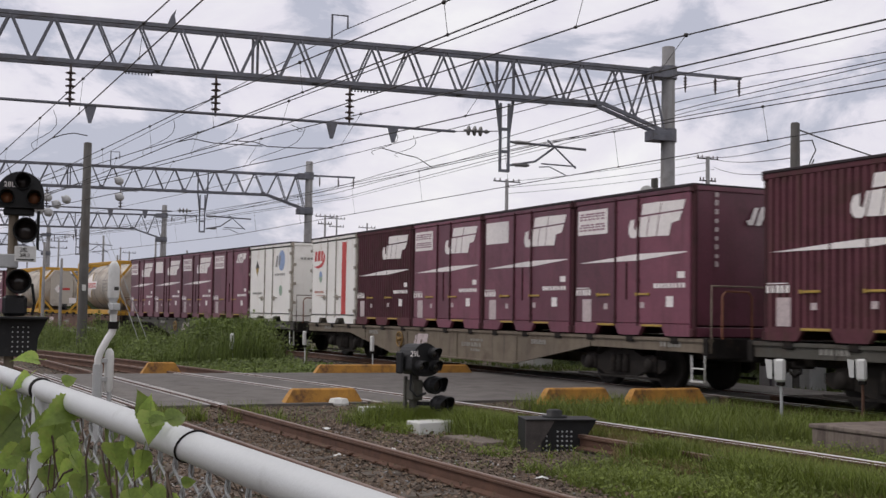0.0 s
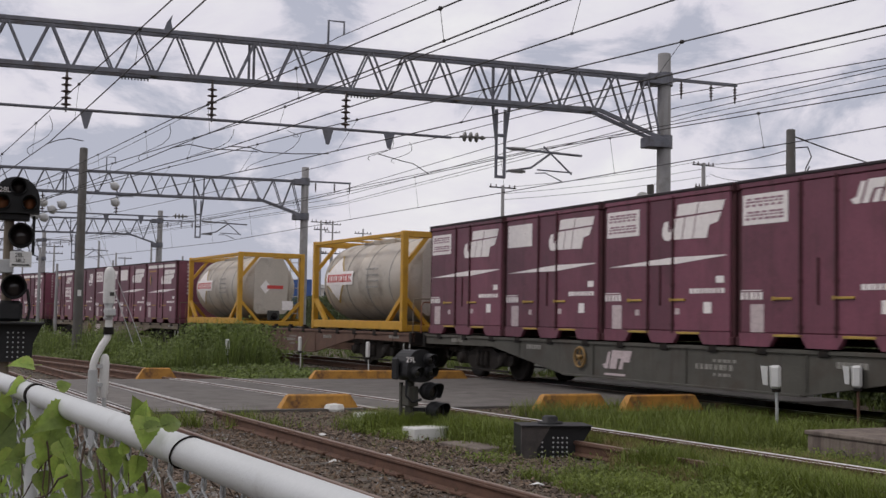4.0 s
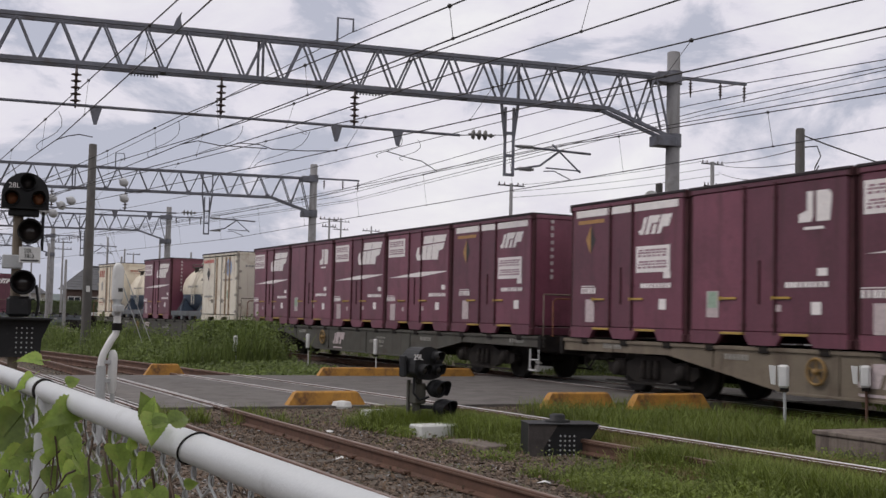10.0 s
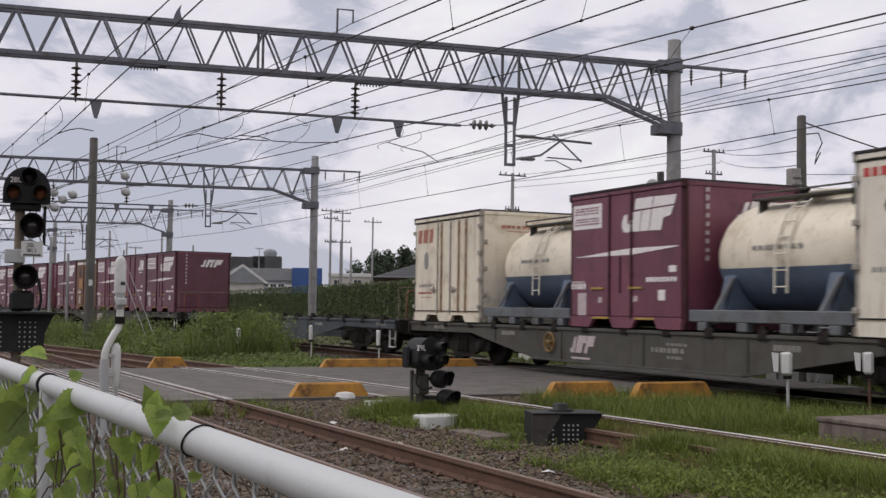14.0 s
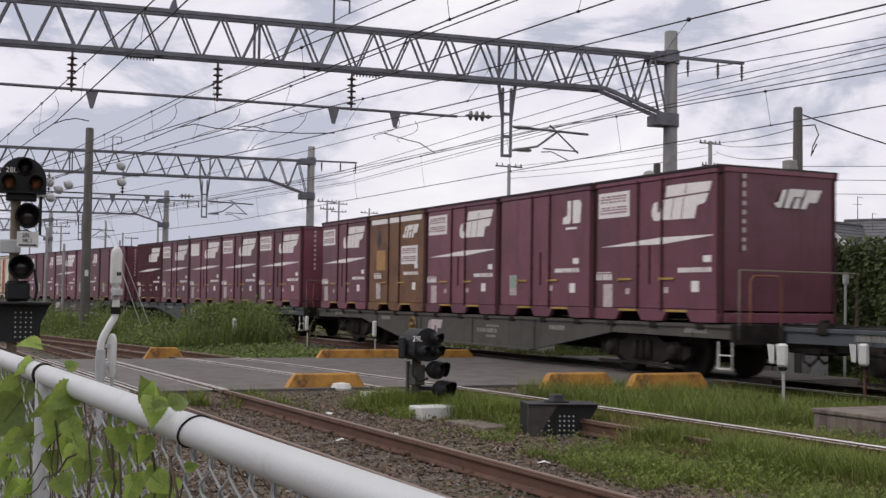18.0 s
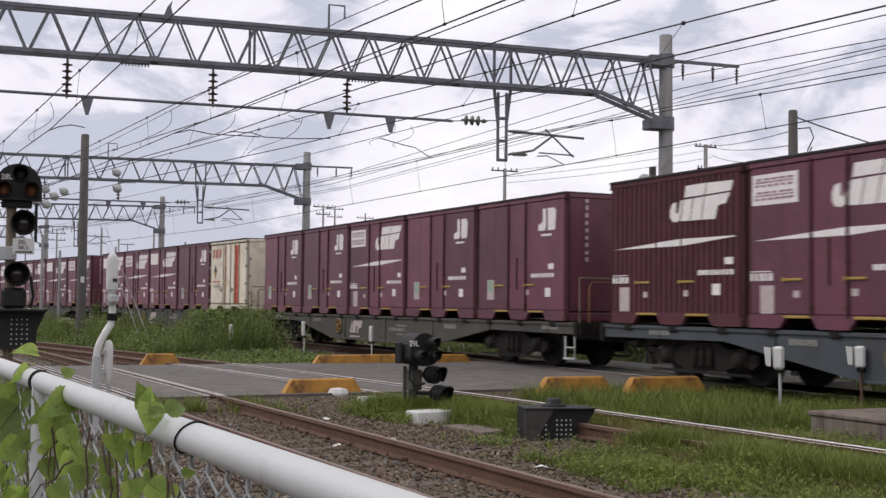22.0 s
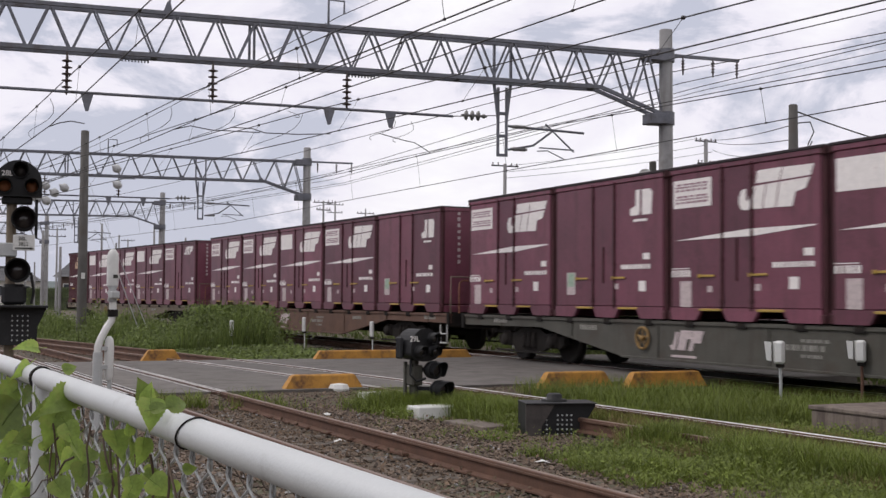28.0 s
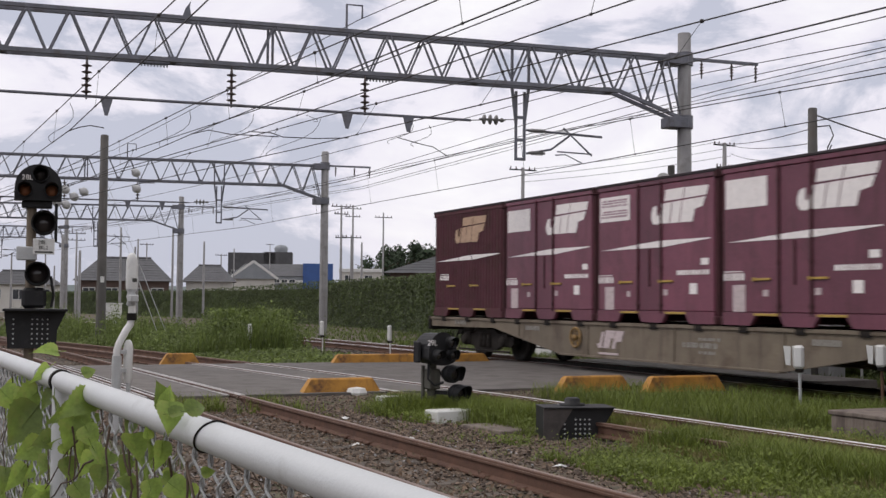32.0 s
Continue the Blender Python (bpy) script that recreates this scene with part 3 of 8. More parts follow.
def run(t):
    """Metres that the train has gone after t seconds."""
    i = min(int(t / 2), len(RUN) - 2)
    u, a, b = t / 2 - i, RUN[i], RUN[i + 1]
    da = (b - RUN[i - 1]) / 2 if i > 0 else b - a
    db = (RUN[i + 2] - a) / 2 if i + 2 < len(RUN) else b - a
    return a + u * (da + u * (3 * (b - a) - 2 * da - db + u * (da + db - 2 * (b - a))))


DECK_Z, BOX_L, BOX_W, BOX_H, SLOT = 0.955, 3.70, 2.45, 2.5, 3.76
RIDES = []  # things that ride on the train: object, metres along the train of its wagon's middle, place on the wagon


def ride(ob, middle, x=0.0, z=0.0):
    RIDES.append((ob, middle, x, z))
    return ob


HALF_BODY = 9.72


def wagon_meshes(paint, key):
    """The shapes of a flat wagon for containers."""
    out = {}
    line = [(-HALF_BODY, 0.70), (-6.2, 0.72), (-5.9, 0.67), (-3.3, 0.27), (3.3, 0.27), (5.9, 0.67), (6.2, 0.72), (HALF_BODY, 0.70), (HALF_BODY, 0.93), (-HALF_BODY, 0.93)]
    out["side_sill"] = Shape().plate(line, "y", 0, 0.06).box(-HALF_BODY, HALF_BODY, -0.03, 0.09, 0.87, 0.93, 0.006).box(-3.3, 3.3, -0.03, 0.1, 0.255, 0.295, 0.006)
    for x in (-7.9, -5.0, -2.2, 0.6, 3.4, 6.2, 8.6):
        deep = 0.3 if abs(x) < 3.2 else (0.3 + (abs(x) - 3.2) * 0.155 if abs(x) < 5.9 else 0.72)
        out["side_sill"].box(x - 0.012, x + 0.012, -0.022, 0, deep, 0.87)
    out["side_sill"] = out["side_sill"].mesh("side_sill" + key, paint)
    deck = Shape()
    deck.box(-HALF_BODY, HALF_BODY, -0.28, 0.28, 0.55, 0.93, 0.01)
    for x in [-9.35 + 1.1 * i for i in range(18)]:
        deck.box(x - 0.06, x + 0.06, -1.1, 1.1, 0.80, 0.935, 0.005)
    deck.box(-HALF_BODY, -HALF_BODY + 0.12, -1.2, 1.2, 0.62, 0.945, 0.01).box(HALF_BODY - 0.12, HALF_BODY, -1.2, 1.2, 0.62, 0.945, 0.01)
    out["underframe"] = deck.mesh("underframe" + key, UNDERGEAR)
    return out


WAGON = {k: wagon_meshes(m, "_" + k) for k, m in (("grey", WAGON_GREY), ("blue", WAGON_BLUE), ("brown", WAGON_BROWN), ("pale", WAGON_PALE))}


def bogie_parts():
    f = Shape()
    f.plate([(-1.35, 0.38), (-1.2, 0.30), (-0.7, 0.30), (-0.5, 0.22), (0.5, 0.22), (0.7, 0.30), (1.2, 0.30), (1.35, 0.38), (1.35, 0.52), (0.62, 0.58), (0.4, 0.68), (-0.4, 0.68), (-0.62, 0.58), (-1.35, 0.52)],
            "y", -0.05, 0.05)
    for x in (-0.95, 0.95):
        f.box(x - 0.17, x + 0.17, -0.1, 0.07, 0.30, 0.60, 0.03)
        f.lathe([(0.0, -0.16), (0.1, -0.16), (0.13, -0.12), (0.13, -0.05)], (x, 0, 0.43), "y", 12)
    for x in (-0.2, 0, 0.2):
        f.lathe([(0.06, 0.28), (0.085, 0.3), (0.06, 0.34), (0.085, 0.38), (0.06, 0.42), (0.085, 0.46), (0.06, 0.5), (0.06, 0.6)], (x, -0.06, 0), "z", 8)
    f.bar((-1.3, -0.12, 0.2), (1.3, -0.12, 0.2), 0.03, 0.04)
    frame_mesh = f.mesh("side_frame", BOGIE_STEEL)
    b = Shape().box(-0.22, 0.22, -0.95, 0.95, 0.42, 0.66, 0.03).box(-0.95, 0.95, -0.12, 0.12, 0.4, 0.5, 0.02).box(-0.35, 0.35, -0.3, 0.3, 0.6, 0.8, 0.02)
    bolster = b.mesh("bolster", UNDERGEAR)
    w = Shape()
    for y in (-0.565, 0.565):
        o = 1 if y > 0 else -1
        w.lathe([(0.0, y - 0.03), (0.2, y - 0.03), (0.2, y - 0.065), (0.36, y - 0.05), (0.37, y - 0.065), (0.43, y - 0.065), (0.43, y + 0.065), (0.37, y + 0.065), (0.36, y + 0.05), (0.2, y + 0.065), (0.2, y + 0.03), (0.0, y + 0.03)],
                (0, 0, 0), "y", 24)
        w.lathe([(0.37, y - o * 0.09), (0.455, y - o * 0.085), (0.455, y - o * 0.066), (0.37, y - o * 0.066)], (0, 0, 0), "y", 24)
    w.lathe([(0.07, -0.72), (0.07, 0.72)], (0, 0, 0), "y", 10)
    return frame_mesh, bolster, w.mesh("wheelset", WHEEL)


SIDE_FRAME, BOLSTER, WHEELSET = bogie_parts()
LADDER = Shape().tube([(0, 0, 0.66), (0, 0, 0.22), (0.34, 0, 0.22), (0.34, 0, 0.66)], 0.016, 6).bar((0, 0, 0.24), (0.34, 0, 0.24), 0.1, 0.02).bar((0, 0, 0.45), (0.34, 0, 0.45), 0.03, 0.02).mesh("step_ladder", CHALK)
RAIL_PAINT = material("faded_orange_handrail_paint", (0.2, 0.075, 0.035), 0.6, vary=0.3, grain=8, fine=50, bump=0.1)
RAILING = Shape().tube([(0, -0.95, 0.93), (0, -0.95, 1.62), (0, -0.88, 1.7), (0, -0.42, 1.7), (0, -0.35, 1.62), (0, -0.35, 0.93)], 0.018, 6).mesh("end_handrail", RAIL_PAINT)
CROSSBAR = Shape().tube([(0, -1.2, 0.93), (0, -1.2, 1.78), (0, 1.2, 1.78), (0, 1.2, 0.93)], 0.016, 6).mesh("end_crossbar", WAGON_PALE)
DRAWGEAR = Shape().box(-0.08, 0.5, -0.09, 0.09, 0.5, 0.74, 0.02).box(0.3, 0.56, -0.15, 0.15, 0.48, 0.78, 0.03).mesh("coupler", UNDERGEAR)
HOSE = Shape().tube([(0.0, 0.35, 0.62), (0.12, 0.35, 0.45), (0.3, 0.33, 0.33), (0.48, 0.3, 0.4), (0.52, 0.28, 0.55)], 0.022, 6).mesh("brake_hose", UNDERGEAR)
STENCIL = material("faded_grey_stencil", (0.26, 0.25, 0.225), 0.7, vary=0.35, grain=14, fine=60, bump=0.03)
PLATE_A = Shape()
for z0_, x0_, n_, h_ in ((0.06, -0.1, 5, 0.05), (-0.06, -0.55, 8, 0.085), (-0.16, -0.1, 4, 0.05)):
    for i_ in range(n_):
        PLATE_A.box(x0_ + 0.12 * i_, x0_ + 0.12 * i_ + (0.05 + 0.035 * ((i_ * 7) % 3) / 2), -0.003, 0.003, z0_, z0_ + h_)
PLATE_A = PLATE_A.mesh("data_panel", STENCIL)
PLATE_B = Shape()
for o_ in ([(-0.46, -0.10), (-0.40, -0.17), (-0.30, -0.17), (-0.20, 0.13), (-0.28, 0.13), (-0.36, -0.08)], [(-0.25, -0.17), (-0.04, -0.17), (0.03, 0.02), (0.13, 0.02), (0.18, 0.16), (-0.15, 0.16)], [(0.05, -0.17), (0.16, -0.17), (0.21, -0.04), (0.38, -0.04), (0.47, 0.16), (0.2, 0.16)], [(-0.4, -0.29), (0.26, -0.29), (0.26, -0.25), (-0.4, -0.25)]):
    PLATE_B.plate(o_, "y", -0.003, 0.003)
PLATE_B = PLATE_B.mesh("emblem_panel", FAINT_MARK)
PLATE_C = Shape()
for i_ in range(6):
    PLATE_C.box(-0.3 + 0.1 * i_, -0.3 + 0.1 * i_ + 0.065, -0.003, 0.003, -0.045, 0.045)
PLATE_C = PLATE_C.mesh("number_panel", STENCIL)
WHEEL_PAINT = material("rusty_orange_paint", (0.25, 0.15, 0.045), 0.6, vary=0.3, grain=6, fine=40, bump=0.1)
HANDWHEEL = Shape().tube([(0.185 * math.cos(a), 0, 0.185 * math.sin(a)) for a in [2 * math.pi * k / 20 for k in range(21)]], 0.022, 6).lathe([(0.0, -0.04), (0.045, -0.04), (0.045, 0.04), (0.0, 0.04)], (0, 0, 0), "y", 10)
for a_ in range(5):
    HANDWHEEL.bar((0, 0, 0), (0.17 * math.cos(a_ * 1.2566 + 0.3), 0, 0.17 * math.sin(a_ * 1.2566 + 0.3)), 0.02, 0.02)
HANDWHEEL = HANDWHEEL.mesh("brake_wheel", WHEEL_PAINT)
LOCK = Shape().box(-0.11, 0.11, -0.075, 0.06, -0.12, 0.05, 0.01).box(-0.05, 0.05, -0.075, 0.03, 0.04, 0.1, 0.01).mesh("container_lock", UNDERGEAR)
TANKLET = Shape().lathe([(0.0, -0.5), (0.12, -0.5), (0.16, -0.44), (0.16, 0.44), (0.12, 0.5), (0.0, 0.5)], (0, 0, 0), "x", 12).mesh("air_reservoir", UNDERGEAR)
BRAKE_BOX = Shape().box(-0.3, 0.3, -0.2, 0.2, -0.2, 0.16, 0.02).mesh("brake_valve_box", UNDERGEAR)
WHEELS = []
LOOKS = {"grey": "grey steel container flat wagon with dirty fish-belly side sills",
         "blue": "blue-grey steel container flat wagon with a deep side sill",
         "pale": "dusty beige-grey steel container flat wagon with streaked side sills",
         "brown": "rust-brown steel container flat wagon with worn markings"}


def wagon(paint, middle):
    w = thing("flat_wagon", LOOKS[paint], "railway wagon", group="wagons of the freight train")
    for y in (-1.16, 1.16):
        part("side_sill", WAGON[paint]["side_sill"], None, w, "", pose(0, y, 0, 0, 0, 0 if y < 0 else 180))
    part("underframe", WAGON[paint]["underframe"], None, w)
    for x in (-6.95, 6.95):
        b = part("bogie", BOLSTER, None, w, "oily black two-axle bogie", pose(x, 0, 0))
        for y in (-0.93, 0.93):
            part("side_frame", SIDE_FRAME, None, b, "", pose(0, y, 0, 0, 0, 0 if y < 0 else 180))
        for dx in (-0.95, 0.95):
            WHEELS.append((part("wheelset", WHEELSET, None, b, "pair of dusty steel wheels", pose(dx, 0, 0.43)), middle + x + dx, dx))
    for end in (1, -1):
        part("coupler", DRAWGEAR, None, w, "", pose(end * HALF_BODY, 0, 0, 0, 0, 0 if end > 0 else 180))
        part("brake_hose", HOSE, None, w, "", pose(end * HALF_BODY, 0, 0, 0, 0, 0 if end > 0 else 180))
    part("step_ladder", LADDER, None, w, "white-painted corner step", pose(HALF_BODY - 0.4, -1.2, 0))
    part("step_ladder", LADDER, None, w, "white-painted corner step", pose(-HALF_BODY + 0.4, 1.2, 0, 0, 0, 180))
    part("end_handrail", RAILING, None, w, "faded orange tubular handrail", pose(HALF_BODY + 0.06, 0, 0))
    part("end_crossbar", CROSSBAR, None, w, "thin grey bar across the end", pose(HALF_BODY + 0.1, 0, 0))
    for m, x, z, name in ((PLATE_A, 1.4, 0.62, "data_panel"), (PLATE_B, -1.42, 0.62, "emblem_panel"), (PLATE_C, -4.4, 0.76, "number_panel"), (PLATE_C, 4.3, 0.74, "number_panel"), (PLATE_C, -7.9, 0.82, "number_panel"), (PLATE_C, 8.7, 0.82, "number_panel")):
        part(name, m, None, w, "", pose(x, -1.166, z))
    part("brake_wheel", HANDWHEEL, None, w, "ochre round brake wheel", pose(-2.62, -1.2, 0.62))
    for i in range(5):
        for dx in (-1.3, 0.0, 1.3):
            part("container_lock", LOCK, None, w, "", pose((i - 2) * SLOT + dx, -1.12, 0.955))
    part("air_reservoir", TANKLET, None, w, "", pose(-1.2, -0.62, 0.5))
    part("brake_valve_box", BRAKE_BOX, None, w, "", pose(1.4, -0.6, 0.5))
    return ride(w, middle)


RUSTY_CREAM = material("rusty_cream_bar_paint", (0.58, 0.47, 0.34), 0.65, vary=0.3, grain=5, fine=40, bump=0.1, stain=(0.3, 0.15, 0.08), stain_at=(0.48, 0.62), streak=(0.3, 0.15, 0.08), streak_at=(0.48, 0.62))
PALE_BAR = material("grimy_grey_bar_steel", (0.36, 0.33, 0.28), 0.6, vary=0.3, grain=6, fine=40, bump=0.1, stain=(0.2, 0.14, 0.09), stain_at=(0.5, 0.75))
# containers: x runs along, the marked long side faces -y, the origin lies under the middle of the floor
FACE = -BOX_W / 2


def container_shell(ribbed):
    """The parts of a twelve-foot box container, as meshes for any paint."""
    hx, hy, h = BOX_L / 2, BOX_W / 2, BOX_H
    body = Shape()
    body.box(-hx + 0.03, hx - 0.03, -hy + 0.05, hy - 0.05, 0.19, h - 0.03, 0.01)
    # one corner post, for the corner at +x, -y; its foot and its top casting stand proud
    corner = Shape().box(hx - 0.105, hx, -hy + 0.045, -hy + 0.10, 0.1, h - 0.1, 0.012)
    corner.box(hx - 0.10, hx, -hy, -hy + 0.10, 0.0, 0.13, 0.012).box(hx - 0.10, hx, -hy, -hy + 0.10, h - 0.12, h + 0.012, 0.012)
    # the bottom rail, cut away over two fork pockets, and the rails at the top and the ends
    sill = Shape().plate([(-hx + 0.08, 0.0), (-1.1, 0.0), (-0.98, 0.15), (-0.42, 0.15), (-0.3, 0.0), (0.3, 0.0), (0.42, 0.15), (0.98, 0.15), (1.1, 0.0), (hx - 0.08, 0.0), (hx - 0.08, 0.2), (-hx + 0.08, 0.2)], "y", -hy + 0.006, -hy + 0.084)
    top = Shape().box(-hx + 0.08, hx - 0.08, -hy + 0.004, -hy + 0.086, h - 0.1, h - 0.006, 0.01)
    end = Shape().box(hx - 0.076, hx - 0.004, -hy + 0.08, hy - 0.08, 0.0, 0.16, 0.01)
    head = Shape().box(hx - 0.076, hx - 0.004, -hy + 0.08, hy - 0.08, h - 0.09, h - 0.006, 0.01)
    side = Shape()
    if ribbed:
        # one corrugated sheet
        n, z0, z1 = 24, 0.2, h - 0.1
        step = (2 * hx - 0.2) / n
        line = []
        for i in range(n):
            x = -hx + 0.1 + step * i
            line += [(x, -hy + 0.048), (x + 0.22 * step, -hy + 0.048), (x + 0.36 * step, -hy + 0.012), (x + 0.84 * step, -hy + 0.012), (x + 0.98 * step, -hy + 0.048)]
        k = len(line)
        side.faces([(x, y, z) for z in (z0, z1) for x, y in line], [(i, i + 1, k + i + 1, k + i) for i in range(k - 1)])
    leaves = []
    for a, b in ((-hx + 0.105, -0.44), (-0.42, 0.27), (0.29, hx - 0.105)):
        leaves.append(Shape().box(a, b, -hy + 0.018, -hy + 0.06, 0.205, h - 0.105, 0.012))
    bars = Shape()
    bars.tube([(0, -hy + 0.016, 0.16), (0, -hy + 0.016, h - 0.06)], 0.03, 8)
    for z in (0.3, 0.95, 2.2):
        bars.box(-0.045, 0.045, -hy - 0.004, -hy + 0.03, z - 0.03, z + 0.03, 0.006)
    return body, (sill, top, end, head), corner, side, leaves, bars


def shell_meshes(paint, key, ribbed=False):
    body, post, corner, side, leaves, bars = container_shell(ribbed)
    out = {"body": body.mesh("body_" + key, paint), "rails": [(k, r.mesh(k + "_" + key, paint)) for k, r in zip(("bottom_rail", "top_rail", "end_sill", "end_header"), post)],
           "corner": corner.mesh("corner_post_" + key, PALE_BAR if key in ("cream", "white", "yellowed") else DARK_MAROON)}
    far = Shape()
    far.v, far.f, far.smooth = [(-x, y, z) for x, y, z in corner.v], [f[::-1] for f in corner.f], list(corner.smooth)
    out["corner_far"] = far.mesh("corner_post_" + key, out["corner"].materials[0])
    if ribbed:
        out["ribs"] = side.mesh("ribs_" + key, paint)
    else:
        out["leaves"] = [s.mesh("door_leaf_" + key, paint) for s in leaves]
        out["bar"] = bars.mesh("locking_bar_" + key, PALE_BAR if key in ("cream", "white", "yellowed") else DARK_MAROON)
    return out


ROD = Shape().tube([(0, 0, 0.62), (0, 0, 1.28)], 0.026, 6).mesh("door_rod", DARK_MAROON)
SHELLS = {"maroon": shell_meshes(MAROON, "maroon"), "ribbed": shell_meshes(RIBBED_MAROON, "ribbed", True), "ochre": shell_meshes(OCHRE, "ochre"), "cream": shell_meshes(CREAM, "cream"), "yellowed": shell_meshes(YELLOW_CREAM, "yellowed"), "white": shell_meshes(WHITE_PAINT, "white")}
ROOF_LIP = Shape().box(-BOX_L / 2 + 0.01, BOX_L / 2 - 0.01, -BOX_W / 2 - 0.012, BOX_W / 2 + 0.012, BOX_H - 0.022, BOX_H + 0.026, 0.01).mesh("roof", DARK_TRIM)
POCKET = Shape().box(-0.3, 0.3, FACE - 0.002, FACE + 0.03, 0.152, 0.19, 0.004).mesh("fork_pocket_lip", BRASS)
HINGE = Shape().box(-0.06, 0.06, -0.02, 0.02, -0.045, 0.045, 0.008).mesh("hinge", PALE_BAR)
PALE_LATCH = Shape().box(-0.24, 0.24, -0.035, 0.0, -0.02, 0.02, 0.005).box(-0.03, 0.03, -0.045, 0.0, -0.09, 0.06, 0.008).mesh("latch_handle", PALE_BAR)
RUST_STRIP = Shape().box(-0.026, 0.026, -0.006, 0.004, 0.2, BOX_H - 0.14).tube([(0.0, -0.03, 0.22), (0.0, -0.03, BOX_H - 0.16)], 0.02, 6).mesh("rust_strip", RUSTY_CREAM)
SEAM = Shape().box(-BOX_L / 2 + 0.1, BOX_L / 2 - 0.1, -0.006, 0.004, -0.012, 0.012).mesh("door_seam", UNDERGEAR)
LATCH = Shape().box(-0.2, 0.2, -0.03, 0.0, -0.018, 0.018, 0.005).box(-0.2, -0.15, -0.04, 0.0, -0.03, 0.03, 0.005).mesh("latch_handle", BRASS)


def flat(*outlines):
    """Marks painted on the long side, 3 mm thick."""
    s = Shape()
    for o in outlines:
        s.plate(o, "y", -0.004, 0.0)
    return s


def rect(x0, x1, z0, z1, slant=0.0):
    return [(x0, z0), (x1, z0), (x1 + slant, z1), (x0 + slant, z1)]


def bars_of(x0, x1, z, h, n, rnd):
    """A line of writing too small to read."""
    out, x = [], x0
    step = (x1 - x0) / n
    for i in range(n):
        out.append(rect(x0 + i * step, x0 + (i + rnd.uniform(0.55, 0.85)) * step, z, z + h))
    return out


RNDM = random.Random(4)
EMBLEM_STROKES = ([(-0.93, -0.10), (-0.87, 0.02), (-0.74, 0.045), (-0.75, -0.14), (-0.68, -0.18), (-0.60, 0.07), (-0.53, 0.07), (-0.64, -0.28), (-0.72, -0.33), (-0.86, -0.31), (-0.93, -0.22)],
                  [(-0.49, 0.11), (0.10, 0.12), (0.17, 0.33), (-0.44, 0.325)], [(0.13, 0.12), (0.86, 0.14), (0.935, 0.315), (0.20, 0.325)], [(-0.61, -0.31), (-0.33, -0.32), (-0.24, 0.08), (-0.50, 0.07)],
                  [(-0.30, -0.32), (0.0, -0.32), (0.09, 0.09), (-0.21, 0.08)], [(0.03, -0.32), (0.42, -0.33), (0.50, -0.10), (0.74, -0.06), (0.84, 0.11), (0.12, 0.09)])
EMBLEM_STROKES = [[(0.88 * x, 0.9 * z) for x, z in o] for o in EMBLEM_STROKES]
BIG_EMBLEM = [flat(o).mesh("emblem_stroke", MARK) for o in EMBLEM_STROKES]
TAN_EMBLEM = [flat(o).mesh("emblem_stroke", TAN_MARK) for o in EMBLEM_STROKES]
SMALL_EMBLEM = flat([(-0.50, -0.10), (-0.44, -0.17), (-0.34, -0.17), (-0.22, 0.13), (-0.31, 0.13), (-0.40, -0.08)], [(-0.29, -0.17), (-0.18, -0.17), (-0.08, 0.02), (0.10, 0.02), (0.17, 0.15), (-0.17, 0.15)], [(-0.11, -0.17), (0.01, -0.17), (0.07, 0.0), (-0.03, 0.0)],
                    [(0.06, -0.17), (0.17, -0.17), (0.23, -0.06), (0.40, -0.06), (0.51, 0.15), (0.21, 0.15)]).mesh("small_emblem", MARK)
HOOK_EMBLEM = flat([(-0.36, -0.24), (-0.08, -0.24), (-0.03, -0.16), (-0.03, 0.28), (-0.17, 0.28), (-0.17, -0.04), (-0.36, -0.1)],
                   [(0.05, -0.24), (0.36, -0.24), (0.40, 0.2), (0.32, 0.28), (0.05, 0.28)], rect(-0.24, 0.22, -0.37, -0.32)).mesh("emblem", MARK)
STRIPE = flat([(-1.66, 0.0), (-0.45, 0.0), (-0.45, 0.075)], [(-0.41, 0.0), (0.26, 0.0), (0.26, 0.115), (-0.41, 0.08)], [(0.3, 0.0), (1.66, 0.095), (1.66, 0.112), (0.3, 0.115)]).mesh("stripe", MARK)
SIGN = flat(rect(-0.5, 0.5, -0.23, 0.23)).mesh("white_panel", MARK)
SIGN_LINES = flat(*[r for z in (0.04, -0.16) for r in bars_of(-0.43, 0.43, z, 0.035, 6, RNDM) + bars_of(-0.43, 0.43, z + 0.055, 0.03, 8, RNDM) + bars_of(-0.40, 0.44, z + 0.1, 0.03, 5, RNDM)])
SIGN_LINES = SIGN_LINES.mesh("panel_lettering", PLUM_MARK)
CODE = flat(*bars_of(-0.45, 0.45, 0, 0.08, 9, RNDM), rect(0.22, 0.42, 0.16, 0.27)).mesh("serial_code", MARK)
NOTE = flat(*bars_of(-0.26, 0.26, 0, 0.11, 5, RNDM), rect(-0.26, 0.2, 0.13, 0.145)).mesh("note_panel", MARK)
CARD = flat(rect(-0.15, 0.15, -0.21, 0.21)).mesh("card_holder", FAINT_MARK)
GREEN = flat(rect(-0.115, 0.115, -0.06, 0.2)).mesh("green_card", GREEN_MARK)
DOT = flat(rect(-0.1, 0.1, -0.09, 0.09)).mesh("sticker", MARK)
SMALL_DOT = flat(rect(-0.06, 0.06, -0.05, 0.05)).mesh("sticker", FAINT_MARK)
TOP_BAND = flat(rect(-1.62, -0.55, 0, 0.13), rect(-0.5, 0.22, 0, 0.13), rect(0.34, 1.62, 0, 0.13)).mesh("top_band", MARK)
DIAMOND = flat([(-0.16, 0), (0, -0.26), (0.16, 0), (0, 0.26)]).mesh("placard", BLACK_MARK)
